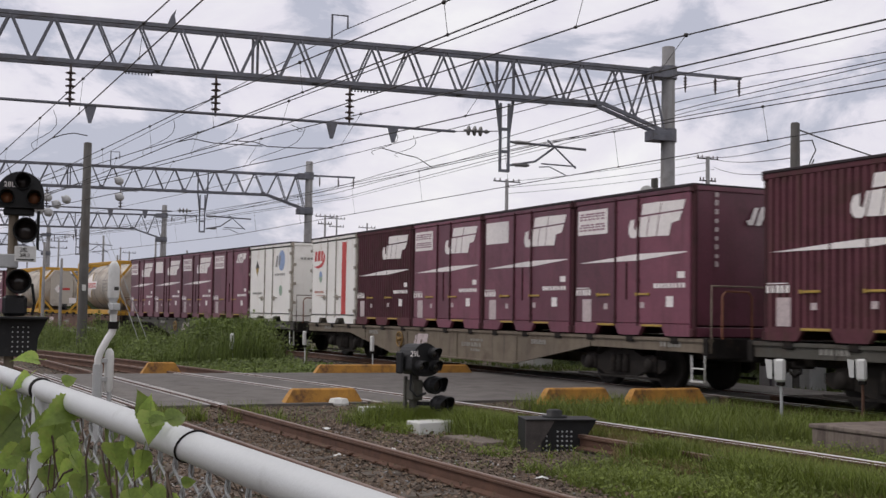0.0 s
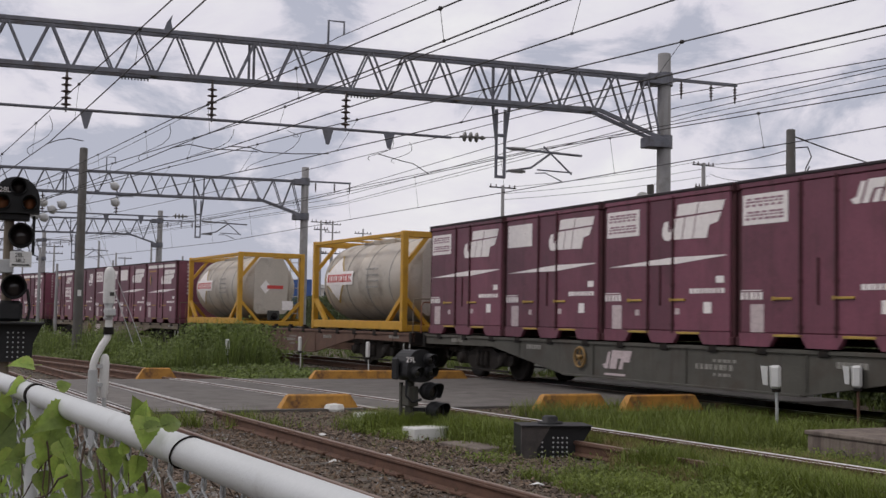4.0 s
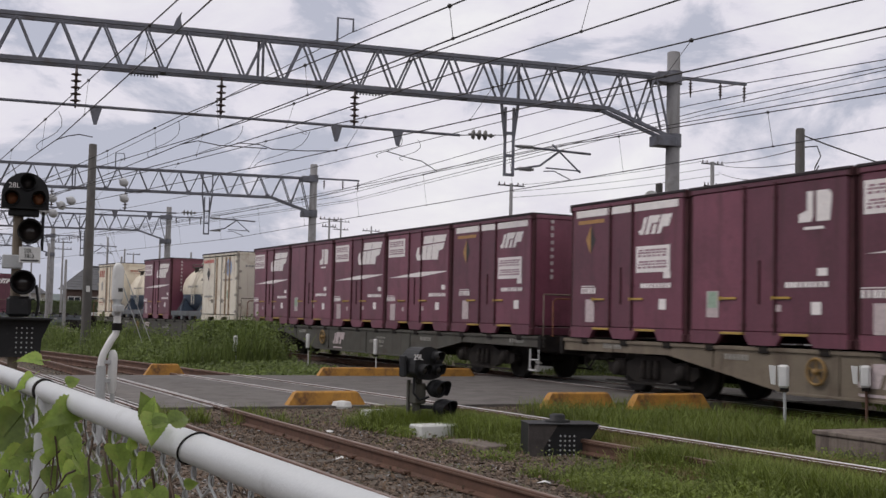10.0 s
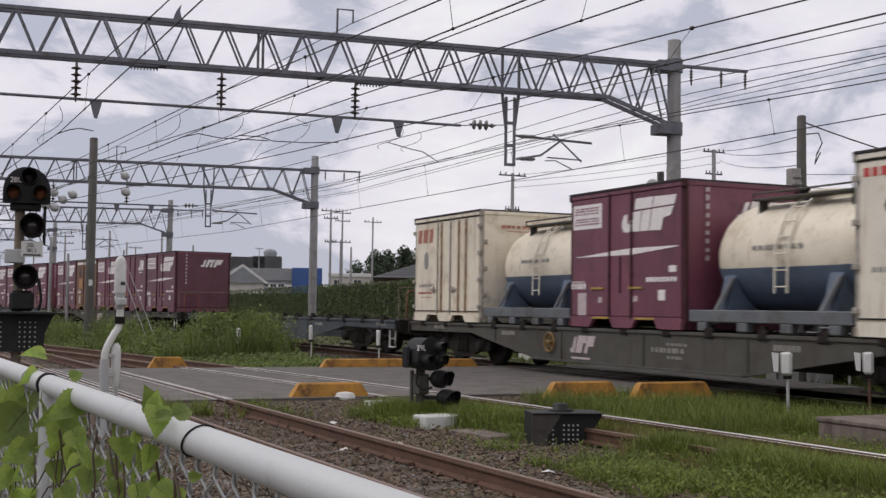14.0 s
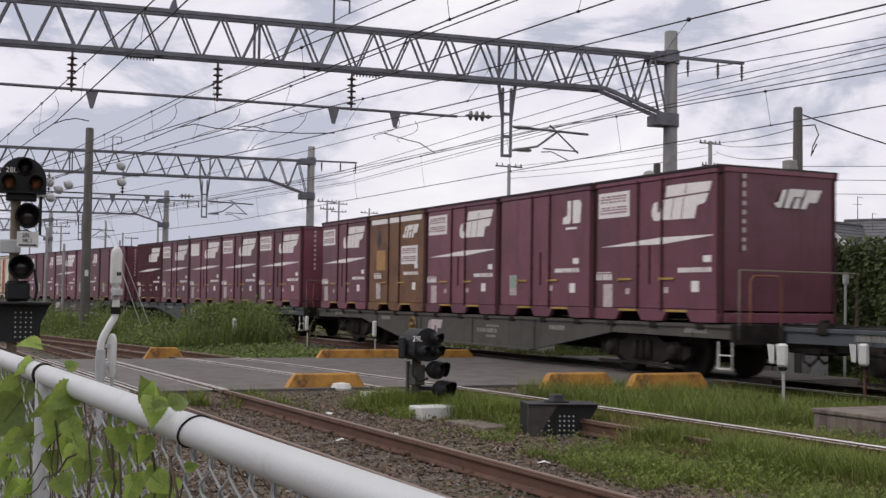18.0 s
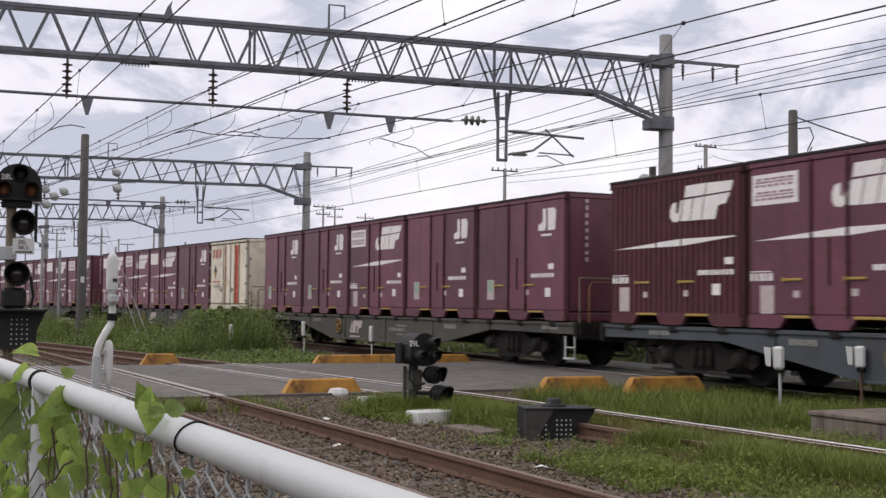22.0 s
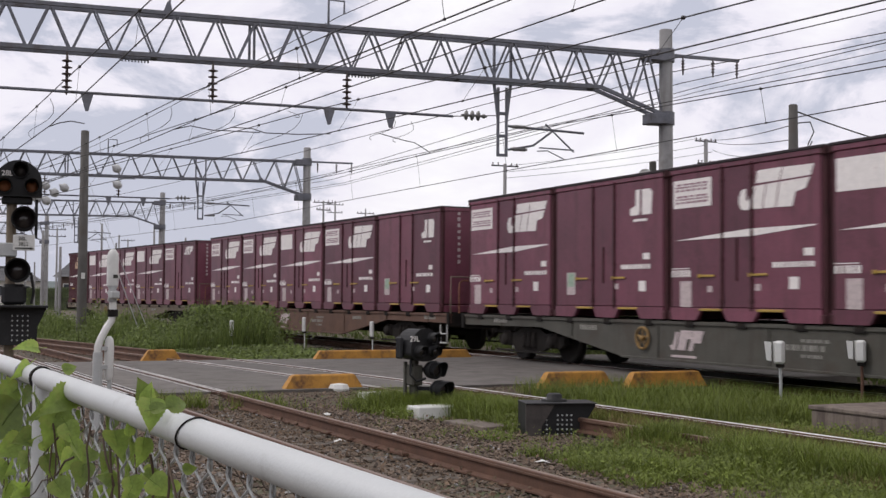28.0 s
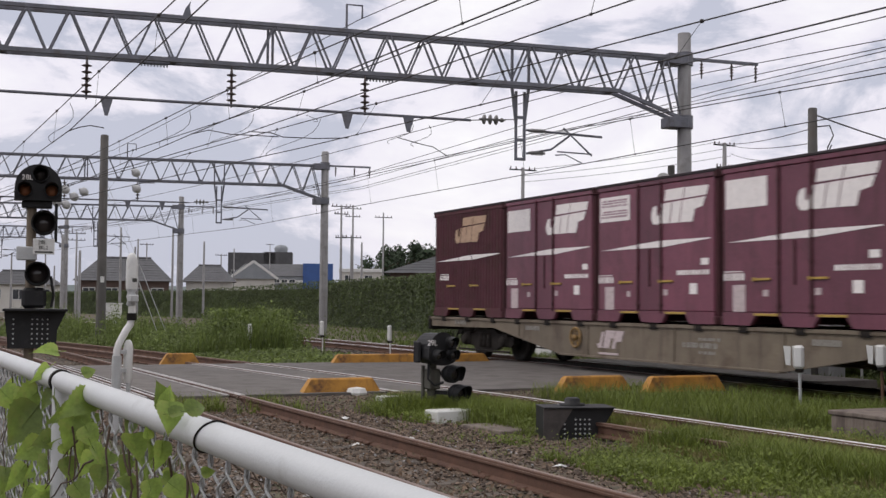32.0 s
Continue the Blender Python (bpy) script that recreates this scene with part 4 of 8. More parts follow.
HALF_PLACARD = flat([(0.0, -0.26), (0.0, 0.26), (-0.16, 0.0)]).mesh("placard_half", AMBER)
WARNING_BAR = flat(rect(-0.45, 0.45, -0.035, 0.035)).mesh("warning_bar", AMBER)
TAN_SIGN = flat(rect(-0.3, 0.3, -0.26, 0.26)).mesh("tan_panel", AMBER)
LEAF_GREEN = flat([(0.13 * math.cos(a), 0.17 * math.sin(a)) for a in [2 * math.pi * k / 18 for k in range(18)]]).mesh("round_emblem", GREEN_MARK)
RED_BAND = flat(rect(-0.17, 0.17, -1.02, 1.02)).mesh("red_band", RED_MARK)
LEAF_GREY = flat([(0.13 * math.cos(a), 0.22 * math.sin(a)) for a in [2 * math.pi * k / 16 for k in range(16)]]).mesh("oval_emblem", GREY_MARK)
RED_SWOOSH = flat([(-0.55, -0.30), (-0.1, -0.38), (0.3, -0.32), (0.55, -0.12), (0.58, 0.1), (0.44, 0.22), (0.46, 0.02), (0.26, -0.18), (-0.1, -0.28)],
                  rect(-0.48, -0.28, -0.1, 0.28, 0.06), rect(-0.18, 0.06, -0.1, 0.28, 0.06), rect(0.16, 0.34, -0.1, 0.28, 0.06)).mesh("red_emblem", RED_MARK)
WORN_RED = material("worn_brick_red_paint", (0.40, 0.14, 0.10), 0.6, vary=0.3, grain=7, fine=40, bump=0.04, stain=(0.55, 0.42, 0.32), stain_at=(0.56, 0.8))
WORN_BLOCKS = flat(rect(-0.46, -0.26, -0.16, 0.16, 0.05), rect(-0.16, 0.1, -0.16, 0.16, 0.05), rect(0.2, 0.4, -0.16, 0.16, 0.05)).mesh("red_emblem", WORN_RED)
WORN_WORDS = flat(*bars_of(-0.4, 0.4, 0.02, 0.06, 6, random.Random(2)), rect(-0.25, 0.4, -0.06, -0.045)).mesh("red_lettering", WORN_RED)
BLUE_DISC = flat([(0.27 * math.cos(a), 0.33 * math.sin(a)) for a in [2 * math.pi * k / 24 for k in range(24)]]).mesh("round_emblem", BLUE_MARK)
BLUE_BLOCKS = [flat(o).mesh("emblem_stroke", GREY_MARK) for o in ([(-0.42, -0.2), (-0.26, -0.2), (-0.18, 0.16), (-0.3, 0.16)], [(-0.12, -0.16), (-0.02, -0.16), (0.02, 0.16), (-0.08, 0.16)])]
HALF_DIAMOND = flat([(-0.15, -0.01), (0, -0.25), (0.15, -0.01)]).mesh("placard_half", BRASS)
BLUE_CAP = flat([(0.13 * math.cos(a), 0.17 * math.sin(a)) for a in [math.pi * k / 10 for k in range(11)]]).mesh("emblem_cap", BLUE_MARK)
RED_WORDS = flat(*bars_of(-0.55, 0.55, -0.06, 0.12, 7, RNDM)).mesh("red_lettering", RED_MARK)
GREY_WORDS = flat(*bars_of(-0.45, 0.45, -0.035, 0.07, 8, RNDM)).mesh("grey_lettering", GREY_MARK)
END_CODE = flat(*[rect(-0.035, 0.035, 0.62 - 0.145 * k, 0.62 - 0.145 * k + RNDM.uniform(0.06, 0.1)) for k in range(9)]).mesh("serial_code", FAINT_MARK)


FINE = ("data_panel", "number_panel", "note_panel", "serial_code", "panel_lettering", "grey_lettering", "red_lettering", "small_lettering", "red_stroke")


def mark(ob, name, mesh, x, z, label=""):
    proud = 0.010 if "ribbed" in ob["label"] else 0.016
    return part(name, mesh, None, ob, label, pose(x, FACE + proud, z))


def mark_set(ob, name, meshes, x, z, label):
    """A mark of several strokes: the first carries the others."""
    first = mark(ob, name, meshes[0], x, z, label)
    for m in meshes[1:]:
        part("stroke", m, None, first)


def end_mark(ob, name, mesh, y, z, label=""):
    """A mark on the end that leads."""
    return part(name, mesh, None, ob, label, pose(BOX_L / 2 + 0.002, y, z, 0, 0, 90))


def box_container(look, shell):
    sh = SHELLS[shell]
    c = thing("freight_container", look, "freight container", group="containers on the train")
    part("body", sh["body"], None, c)
    for turn in (0, 180):
        for k, m in sh["rails"]:
            part(k, m, None, c, "", pose(0, 0, 0, 0, 0, turn))
        part("corner_post", sh["corner"], None, c, "grimy corner post with castings", pose(0, 0, 0, 0, 0, turn))
        part("corner_post", sh["corner_far"], None, c, "grimy corner post with castings", pose(0, 0, 0, 0, 0, turn))
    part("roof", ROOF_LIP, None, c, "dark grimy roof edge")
    if "ribs" in sh:
        part("ribbed_side", sh["ribs"], None, c)
    else:
        for m in sh["leaves"]:
            part("door_leaf", m, None, c)
        for x in (-0.43, 0.28):
            part("locking_bar", sh["bar"], None, c, "", pose(x, 0, 0))
        if shell == "maroon":
            part("door_rod", ROD, None, c, "", pose(-0.08, FACE + 0.02, 0))
    if shell in ("maroon", "ochre", "ribbed"):
        for x in (-0.7, 0.7):
            part("fork_pocket_lip", POCKET, None, c, "", pose(x, 0, 0))
        for x in (-0.82, 0.42):
            part("latch_handle", LATCH, None, c, "yellowed steel latch", pose(x, FACE + 0.02, 0.71))
    else:
        for x in () if shell == "white" else (-0.2, 0.75, 1.12):
            part("rust_strip", RUST_STRIP, None, c, "rust-stained edge of a locking bar", pose(x, FACE + 0.012, 0))
        for x in (-0.62, 0.45):
            part("latch_handle", PALE_LATCH, None, c, "grimy steel latch", pose(x, FACE + 0.02, 0.75))
        for x in (-BOX_L / 2 + 0.06, BOX_L / 2 - 0.06):
            for z in (0.35, 0.95, 1.55, 2.15):
                part("hinge", HINGE, None, c, "", pose(x, FACE, z))
        for z in (0.24, BOX_H - 0.12):
            part("door_seam", SEAM, None, c, "", pose(0, FACE + 0.012, z))
        for z in (0.6, 1.2, 1.8):
            part("hinge", HINGE, None, c, "", pose(BOX_L / 2, FACE + 0.12, z, 0, 0, 90))
    return c


def striped(sign=1, shell="maroon"):
    """Emblem and white stripe; sign 0: none, 1: lettered panel, 2: blank white panel."""
    words = {"maroon": "maroon steel freight container with white emblem and stripe on a wagon", "ribbed": "ribbed dull maroon freight container with emblem and stripe on a wagon"}[shell]
    if sign == 2:
        words = "maroon freight container with blank white panel, emblem and stripe"
    c = box_container(words, shell)
    mark_set(c, "emblem", BIG_EMBLEM, 0.8, 1.99, "white emblem of slanted strokes")
    mark(c, "stripe", STRIPE, 0.0, 1.30, "long tapered white stripe")
    if sign:
        s = mark(c, "white_panel", SIGN, -1.2, 2.06)
        if sign == 1:
            part("panel_lettering", SIGN_LINES, None, s, "", pose(0, -0.004, 0))
    mark(c, "serial_code", CODE, 1.19, 0.81)
    mark(c, "note_panel", NOTE, -1.48, 0.7)
    mark(c, "card_holder", CARD, -1.37, 0.42)
    mark(c, "sticker", DOT, 1.2, 0.58)
    mark(c, "sticker", SMALL_DOT, -0.74, 0.5)
    mark(c, "sticker", SMALL_DOT, 0.41, 0.52)
    end_mark(c, "serial_code", END_CODE, -0.75, 1.7)
    end_mark(c, "small_emblem", SMALL_EMBLEM, 0.35, 2.05, "white emblem on the end wall")
    return c


def plain_box():
    c = box_container("plain dark red freight container with small white emblem and green card", "maroon")
    mark(c, "emblem", HOOK_EMBLEM, 1.1, 2.0, "small white emblem of two strokes").scale = (0.88, 1.0, 0.85)
    mark(c, "serial_code", CODE, 0.95, 0.86)
    h = mark(c, "card_holder", CARD, -1.2, 0.62, "green and white card in a holder")
    part("green_card", GREEN, None, h, "", pose(0, -0.004, 0))
    mark(c, "sticker", DOT, 1.15, 0.56)
    mark(c, "sticker", SMALL_DOT, 0.35, 0.56)
    end_mark(c, "serial_code", END_CODE, -0.75, 1.7)
    return c


def banded(shell="maroon"):
    words = {"maroon": "maroon freight container with white top band and small emblem", "ochre": "faded ochre-brown freight container with white top band"}[shell]
    c = box_container(words, shell)
    mark(c, "top_band", TOP_BAND, 0, BOX_H - 0.105 + 0.0 - 0.14)
    mark(c, "small_emblem", SMALL_EMBLEM, 0.95, 2.0)
    p = mark(c, "placard", DIAMOND, -1.1, 1.82, "black and amber diamond placard")
    if shell == "maroon":
        part("placard_half", HALF_PLACARD, None, p, "", pose(0, -0.004, 0))
        mark(c, "warning_bar", WARNING_BAR, -1.1, 2.16)
    else:
        mark(c, "tan_panel", TAN_SIGN, -0.95, 1.3, "faded tan panel")
    s = mark(c, "white_panel", SIGN, 0.9, 1.4)
    part("panel_lettering", SIGN_LINES, None, s, "", pose(0, -0.004, 0))
    mark(c, "serial_code", CODE, 1.0, 0.9)
    mark(c, "card_holder", CARD, -1.1, 0.5)
    mark(c, "note_panel", NOTE, -1.15, 0.82)
    mark(c, "sticker", DOT, 1.2, 0.62)
    end_mark(c, "serial_code", END_CODE, -0.75, 1.7)
    return c


def crested():
    c = box_container("maroon freight container with white top band, large emblem and stripe", "maroon")
    mark(c, "top_band", TOP_BAND, 0, BOX_H - 0.245)
    mark_set(c, "emblem", BIG_EMBLEM, 0.8, 1.87, "white emblem of slanted strokes")
    mark(c, "stripe", STRIPE, 0.0, 1.25, "long tapered white stripe")
    p = mark(c, "placard", DIAMOND, -1.3, 1.78, "black and amber diamond placard")
    part("placard_half", HALF_PLACARD, None, p, "", pose(0, -0.004, 0))
    mark(c, "warning_bar", WARNING_BAR, -1.1, 2.14)
    mark(c, "serial_code", CODE, 1.19, 0.81)
    mark(c, "note_panel", NOTE, -1.48, 0.7)
    mark(c, "card_holder", CARD, -1.37, 0.42)
    mark(c, "sticker", DOT, 1.2, 0.58)
    end_mark(c, "serial_code", END_CODE, -0.75, 1.7)
    return c


def lettered():
    c = box_container("maroon freight container with lettered white panel and small emblem", "maroon")
    s = mark(c, "white_panel", SIGN, -1.2, 2.06)
    part("panel_lettering", SIGN_LINES, None, s, "", pose(0, -0.004, 0))
    mark(c, "small_emblem", SMALL_EMBLEM, 1.05, 2.15)
    mark(c, "serial_code", CODE, 1.19, 0.81)
    mark(c, "note_panel", NOTE, -1.48, 0.7)
    mark(c, "card_holder", CARD, -1.37, 0.42)
    mark(c, "sticker", DOT, 1.2, 0.58)
    end_mark(c, "serial_code", END_CODE, -0.75, 1.7)
    return c


def tan_ribbed():
    c = box_container("ribbed brown-maroon freight container with faded tan emblem", "ribbed")
    mark_set(c, "emblem", TAN_EMBLEM, 0.2, 2.0, "faded tan emblem of slanted strokes")
    mark(c, "stripe", STRIPE, 0.0, 1.30, "worn white stripe")
    mark(c, "note_panel", NOTE, -1.2, 0.85)
    return c


def white_disc(shell="cream"):
    c = box_container({"cream": "rust-streaked dirty white freight container with blue round emblem", "white": "off-white freight container with blue round emblem and black placard"}[shell], shell)
    p = mark(c, "placard", DIAMOND, -1.12, 1.75, "black diamond placard")
    if shell == "white":
        part("placard_half", HALF_DIAMOND, None, p, "tan lower half", pose(0, -0.004, 0))
    d = mark(c, "round_emblem", BLUE_DISC, 1.02, 1.95, "pale blue oval emblem")
    for m in BLUE_BLOCKS:
        part("emblem_stroke", m, None, d, "", pose(-0.1, -0.004, 0))
    if shell == "cream":
        mark(c, "red_lettering", RED_WORDS, -1.1, 2.22)
    mark(c, "round_emblem", LEAF_GREEN, 0.98, 0.98, "pale green emblem")
    mark(c, "grey_lettering", GREY_WORDS, 0.9, 1.5)
    mark(c, "grey_lettering", GREY_WORDS, -1.05, 0.9)
    end_mark(c, "grey_lettering", GREY_WORDS, -0.45, 2.0)
    return c


def white_red(shell="white"):
    c = box_container({"white": "white freight container with red emblem and red vertical band", "yellowed": "yellowed cream freight container with red vertical band and placard"}[shell], shell)
    if shell == "white":
        mark(c, "red_emblem", RED_SWOOSH, -1.15, 1.9, "red emblem of blocks with a swoosh").scale = (0.85, 1.0, 0.78)
        e = mark(c, "round_emblem", LEAF_GREEN, -1.0, 1.35, "green and blue round emblem")
        part("emblem_cap", BLUE_CAP, None, e, "", pose(0, -0.004, 0))
        mark(c, "red_lettering", WORN_WORDS, -1.1, 0.85)
        mark(c, "red_band", RED_BAND, 0.92, 1.28, "broad red vertical band")
    else:
        mark(c, "red_emblem", WORN_BLOCKS, -1.12, 2.05, "worn red emblem of three blocks")
        p = mark(c, "placard", DIAMOND, -1.28, 1.4, "black diamond placard")
        part("placard_half", HALF_DIAMOND, None, p, "tan lower half", pose(0, -0.004, 0))
        mark(c, "red_lettering", WORN_WORDS, -1.15, 0.98)
        mark(c, "red_band", RED_BAND, 0.92, 1.28, "faded red vertical band")
        mark(c, "grey_lettering", GREY_WORDS, -1.05, 0.85)
    return c


def white_plain():
    c = box_container("yellowed cream freight container with faded red lettering", "yellowed")
    mark(c, "red_emblem", WORN_BLOCKS, -1.15, 2.05, "worn red emblem of three blocks")
    mark(c, "red_lettering", WORN_WORDS, -1.15, 0.62)
    mark(c, "placard", LEAF_GREY, -1.1, 1.45, "worn grey oval emblem")
    end_mark(c, "red_lettering", WORN_WORDS, -0.3, 2.1, "faded red lettering on the end wall")
    mark(c, "grey_lettering", GREY_WORDS, -1.05, 0.85)
    return c


# twenty-foot tank container in a yellow frame
TANK_FRAME = material("dusty_blue_grey_frame_steel", (0.13, 0.14, 0.15), 0.7, vary=0.25, grain=3, fine=30, bump=0.1, stain=(0.07, 0.06, 0.05), stain_at=(0.5, 0.75))
TANK_L = 6.06


def yellow_tank():
    hx, hy, h = TANK_L / 2, 1.22, 2.56
    c = thing("tank_container", "silver-grey tank container in an open yellow steel frame", "tank container", group="tank containers on the train")
    r, zc = 1.1, 1.36
    barrel = Shape().lathe([(0.0, -hx + 0.1), (0.5, -hx + 0.14), (0.85, -hx + 0.26), (1.03, -hx + 0.48), (r, -hx + 0.85), (r + 0.012, -1.6), (r, -1.58), (r, -0.02), (r + 0.012, 0.0), (r, 0.02), (r, 1.55), (r + 0.012, 1.57), (r, hx - 0.85), (1.03, hx - 0.48), (0.85, hx - 0.26), (0.5, hx - 0.14), (0.0, hx - 0.1)], (0, 0, zc), "x", 40)
    part("tank_barrel", barrel, TANK_STEEL, c, "silver-grey clad tank barrel")
    for end in (-1, 1):
        f = Shape()
        x = end * (hx - 0.075)
        for y in (-hy + 0.08, hy - 0.08):
            f.box(x - 0.075, x + 0.075, y - 0.08, y + 0.08, 0, h, 0.012)
        for z in (0.09, h - 0.08):
            f.box(x - 0.07, x + 0.07, -hy + 0.16, hy - 0.16, z - 0.08, z + 0.08, 0.012)
        for sy in (-1, 1):
            f.bar((x, sy * (hy - 0.12), 0.85), (x, sy * 0.42, 0.12), 0.1, 0.1)
            f.bar((x, sy * (hy - 0.12), h - 0.85), (x, sy * 0.5, h - 0.12), 0.1, 0.1)
        part("end_frame", f, YELLOW, c, "yellow steel end frame")
    for sy in (-1, 1):
        f = Shape()
        y = sy * (hy - 0.07)
        f.box(-hx + 0.15, hx - 0.15, y - 0.06, y + 0.06, 0.04, 0.26, 0.012)
        f.box(-hx + 0.15, hx - 0.15, y - 0.045, y + 0.045, h - 0.12, h - 0.02, 0.012)
        for e in (-1, 1):
            f.bar((e * (hx - 0.15), y, 0.85), (e * (hx - 0.95), y, 0.24), 0.1, 0.12)
        part("side_rail", f, YELLOW, c, "yellow steel side rail")
    top = Shape().box(-1.3, 1.1, -0.35, 0.35, h - 0.14, h - 0.08, 0.01)
    for k in range(5):
        part("roof_bar", Shape().box(-hx + 0.5 + 1.25 * k, -hx + 0.58 + 1.25 * k, -hy + 0.1, hy - 0.1, h - 0.07, h - 0.02), YELLOW, c)
    part("walkway", top, TANK_STEEL, c, "grey roof walkway")
    part("manhole_box", Shape().box(-0.5, 0.9, -0.42, 0.42, 2.36, 2.52, 0.03), TANK_STEEL, c)
    def wrapped(rows, x, lift):
        """A mark laid round the barrel: rows of height round it, half-length along it."""
        m = Shape()
        v = [(x + e * w, -(r + lift) * math.cos((a + 0.08) / r), zc + (r + lift) * math.sin((a + 0.08) / r)) for a, w in rows for e in (-1, 1)]
        return m.faces(v, [(2 * q, 2 * q + 1, 2 * q + 3, 2 * q + 2) for q in range(len(rows) - 1)])

    steps = [q / 8 for q in range(-8, 9)]
    part("diamond_emblem", wrapped([(0.74 * q, 0.8 * (1 - abs(q))) for q in steps], -1.55, 0.006), BRASS, c, "yellow-edged diamond")
    part("diamond_emblem", wrapped([(0.66 * q, 0.7 * (1 - abs(q))) for q in steps], -1.55, 0.012), MARK, c, "white diamond")
    n = part("name_panel", wrapped([(0.19 * q, 0.93) for q in steps], -1.25, 0.018), MARK, c, "white panel with red strokes")
    red = Shape()
    for q in range(10):
        xa = -1.25 - 0.84 + 0.17 * q
        for k0, k1, wd in ((-0.11, -0.06, 0.13), (-0.06, 0.06, 0.06 if q % 2 else 0.1), (0.06, 0.11, 0.13)):
            red.faces([(xa + e * wd, -(r + 0.022) * math.cos((a + 0.08) / r), zc + (r + 0.022) * math.sin((a + 0.08) / r)) for a in (k0, k1) for e in (0, 1)], [(0, 1, 3, 2)])
    part("red_stroke", red, RED_MARK, n)
    for x in (-2.15, -0.75, 0.6, 2.0):
        part("cladding_band", Shape().lathe([(r + 0.001, -0.02), (r + 0.014, -0.015), (r + 0.014, 0.015), (r + 0.001, 0.02)], (x, 0, zc), "x", 40), GREY_MARK, c, "dark cladding seam")
    # No real hollow: a black plate gives the recess its shade by colour.
    part("outlet_box", Shape().box(0, 0.05, -0.22, 0.22, 0, 0.34, 0.01), BLACK_MARK, c, "dark recess round the outlet", pose(hx - 0.08, 0.1, 0.2))
    for k in range(4):
        part("small_lettering", flat(*bars_of(-0.4, 0.4, 0, 0.05, 6, RNDM)), GREY_MARK, c, "", pose(1.0, -r - 0.03, 1.62 - 0.16 * k))
    part("end_panel", Shape().plate([(-0.62, 0.1), (-0.5, 0.0), (0.5, 0.0), (0.62, 0.1), (0.62, 1.6), (0.42, 1.95), (-0.42, 1.95), (-0.62, 1.6)], "x", 0, 0.03), TANK_STEEL, c, "", pose(hx - 0.1, 0, 0.42))
    part("diamond_emblem", Shape().plate([(-0.2, 0), (0, -0.24), (0.2, 0), (0, 0.24)], "x", 0, 0.004), MARK, c, "", pose(hx - 0.068, -0.2, 1.36))
    part("red_stroke", Shape().box(0, 0.004, -0.2, 0.4, -0.06, 0.06), RED_MARK, c, "", pose(hx - 0.066, 0.05, 1.36))
    part("data_plate", Shape().box(0, 0.02, -0.2, 0.2, -0.16, 0.16, 0.004), MARK, c, "", pose(hx - 0.07, 0.62, 0.72))
    part("outlet_valve", Shape().lathe([(0.0, 0.0), (0.12, 0.0), (0.14, 0.04), (0.08, 0.08), (0.08, 0.16), (0.12, 0.18), (0.0, 0.2)], (hx - 0.12, 0.1, 0.34), "x", 14), UNDERGEAR, c)
    ladder = Shape()
    for y in (0.72, 1.02):
        ladder.tube([(hx - 0.1, y, 0.3), (hx - 0.1, y, 2.4)], 0.018, 6)
    for k in range(7):
        ladder.tube([(hx - 0.1, 0.72, 0.45 + 0.3 * k), (hx - 0.1, 1.02, 0.45 + 0.3 * k)], 0.014, 6)
    part("ladder", ladder, TANK_STEEL, c)
    return c


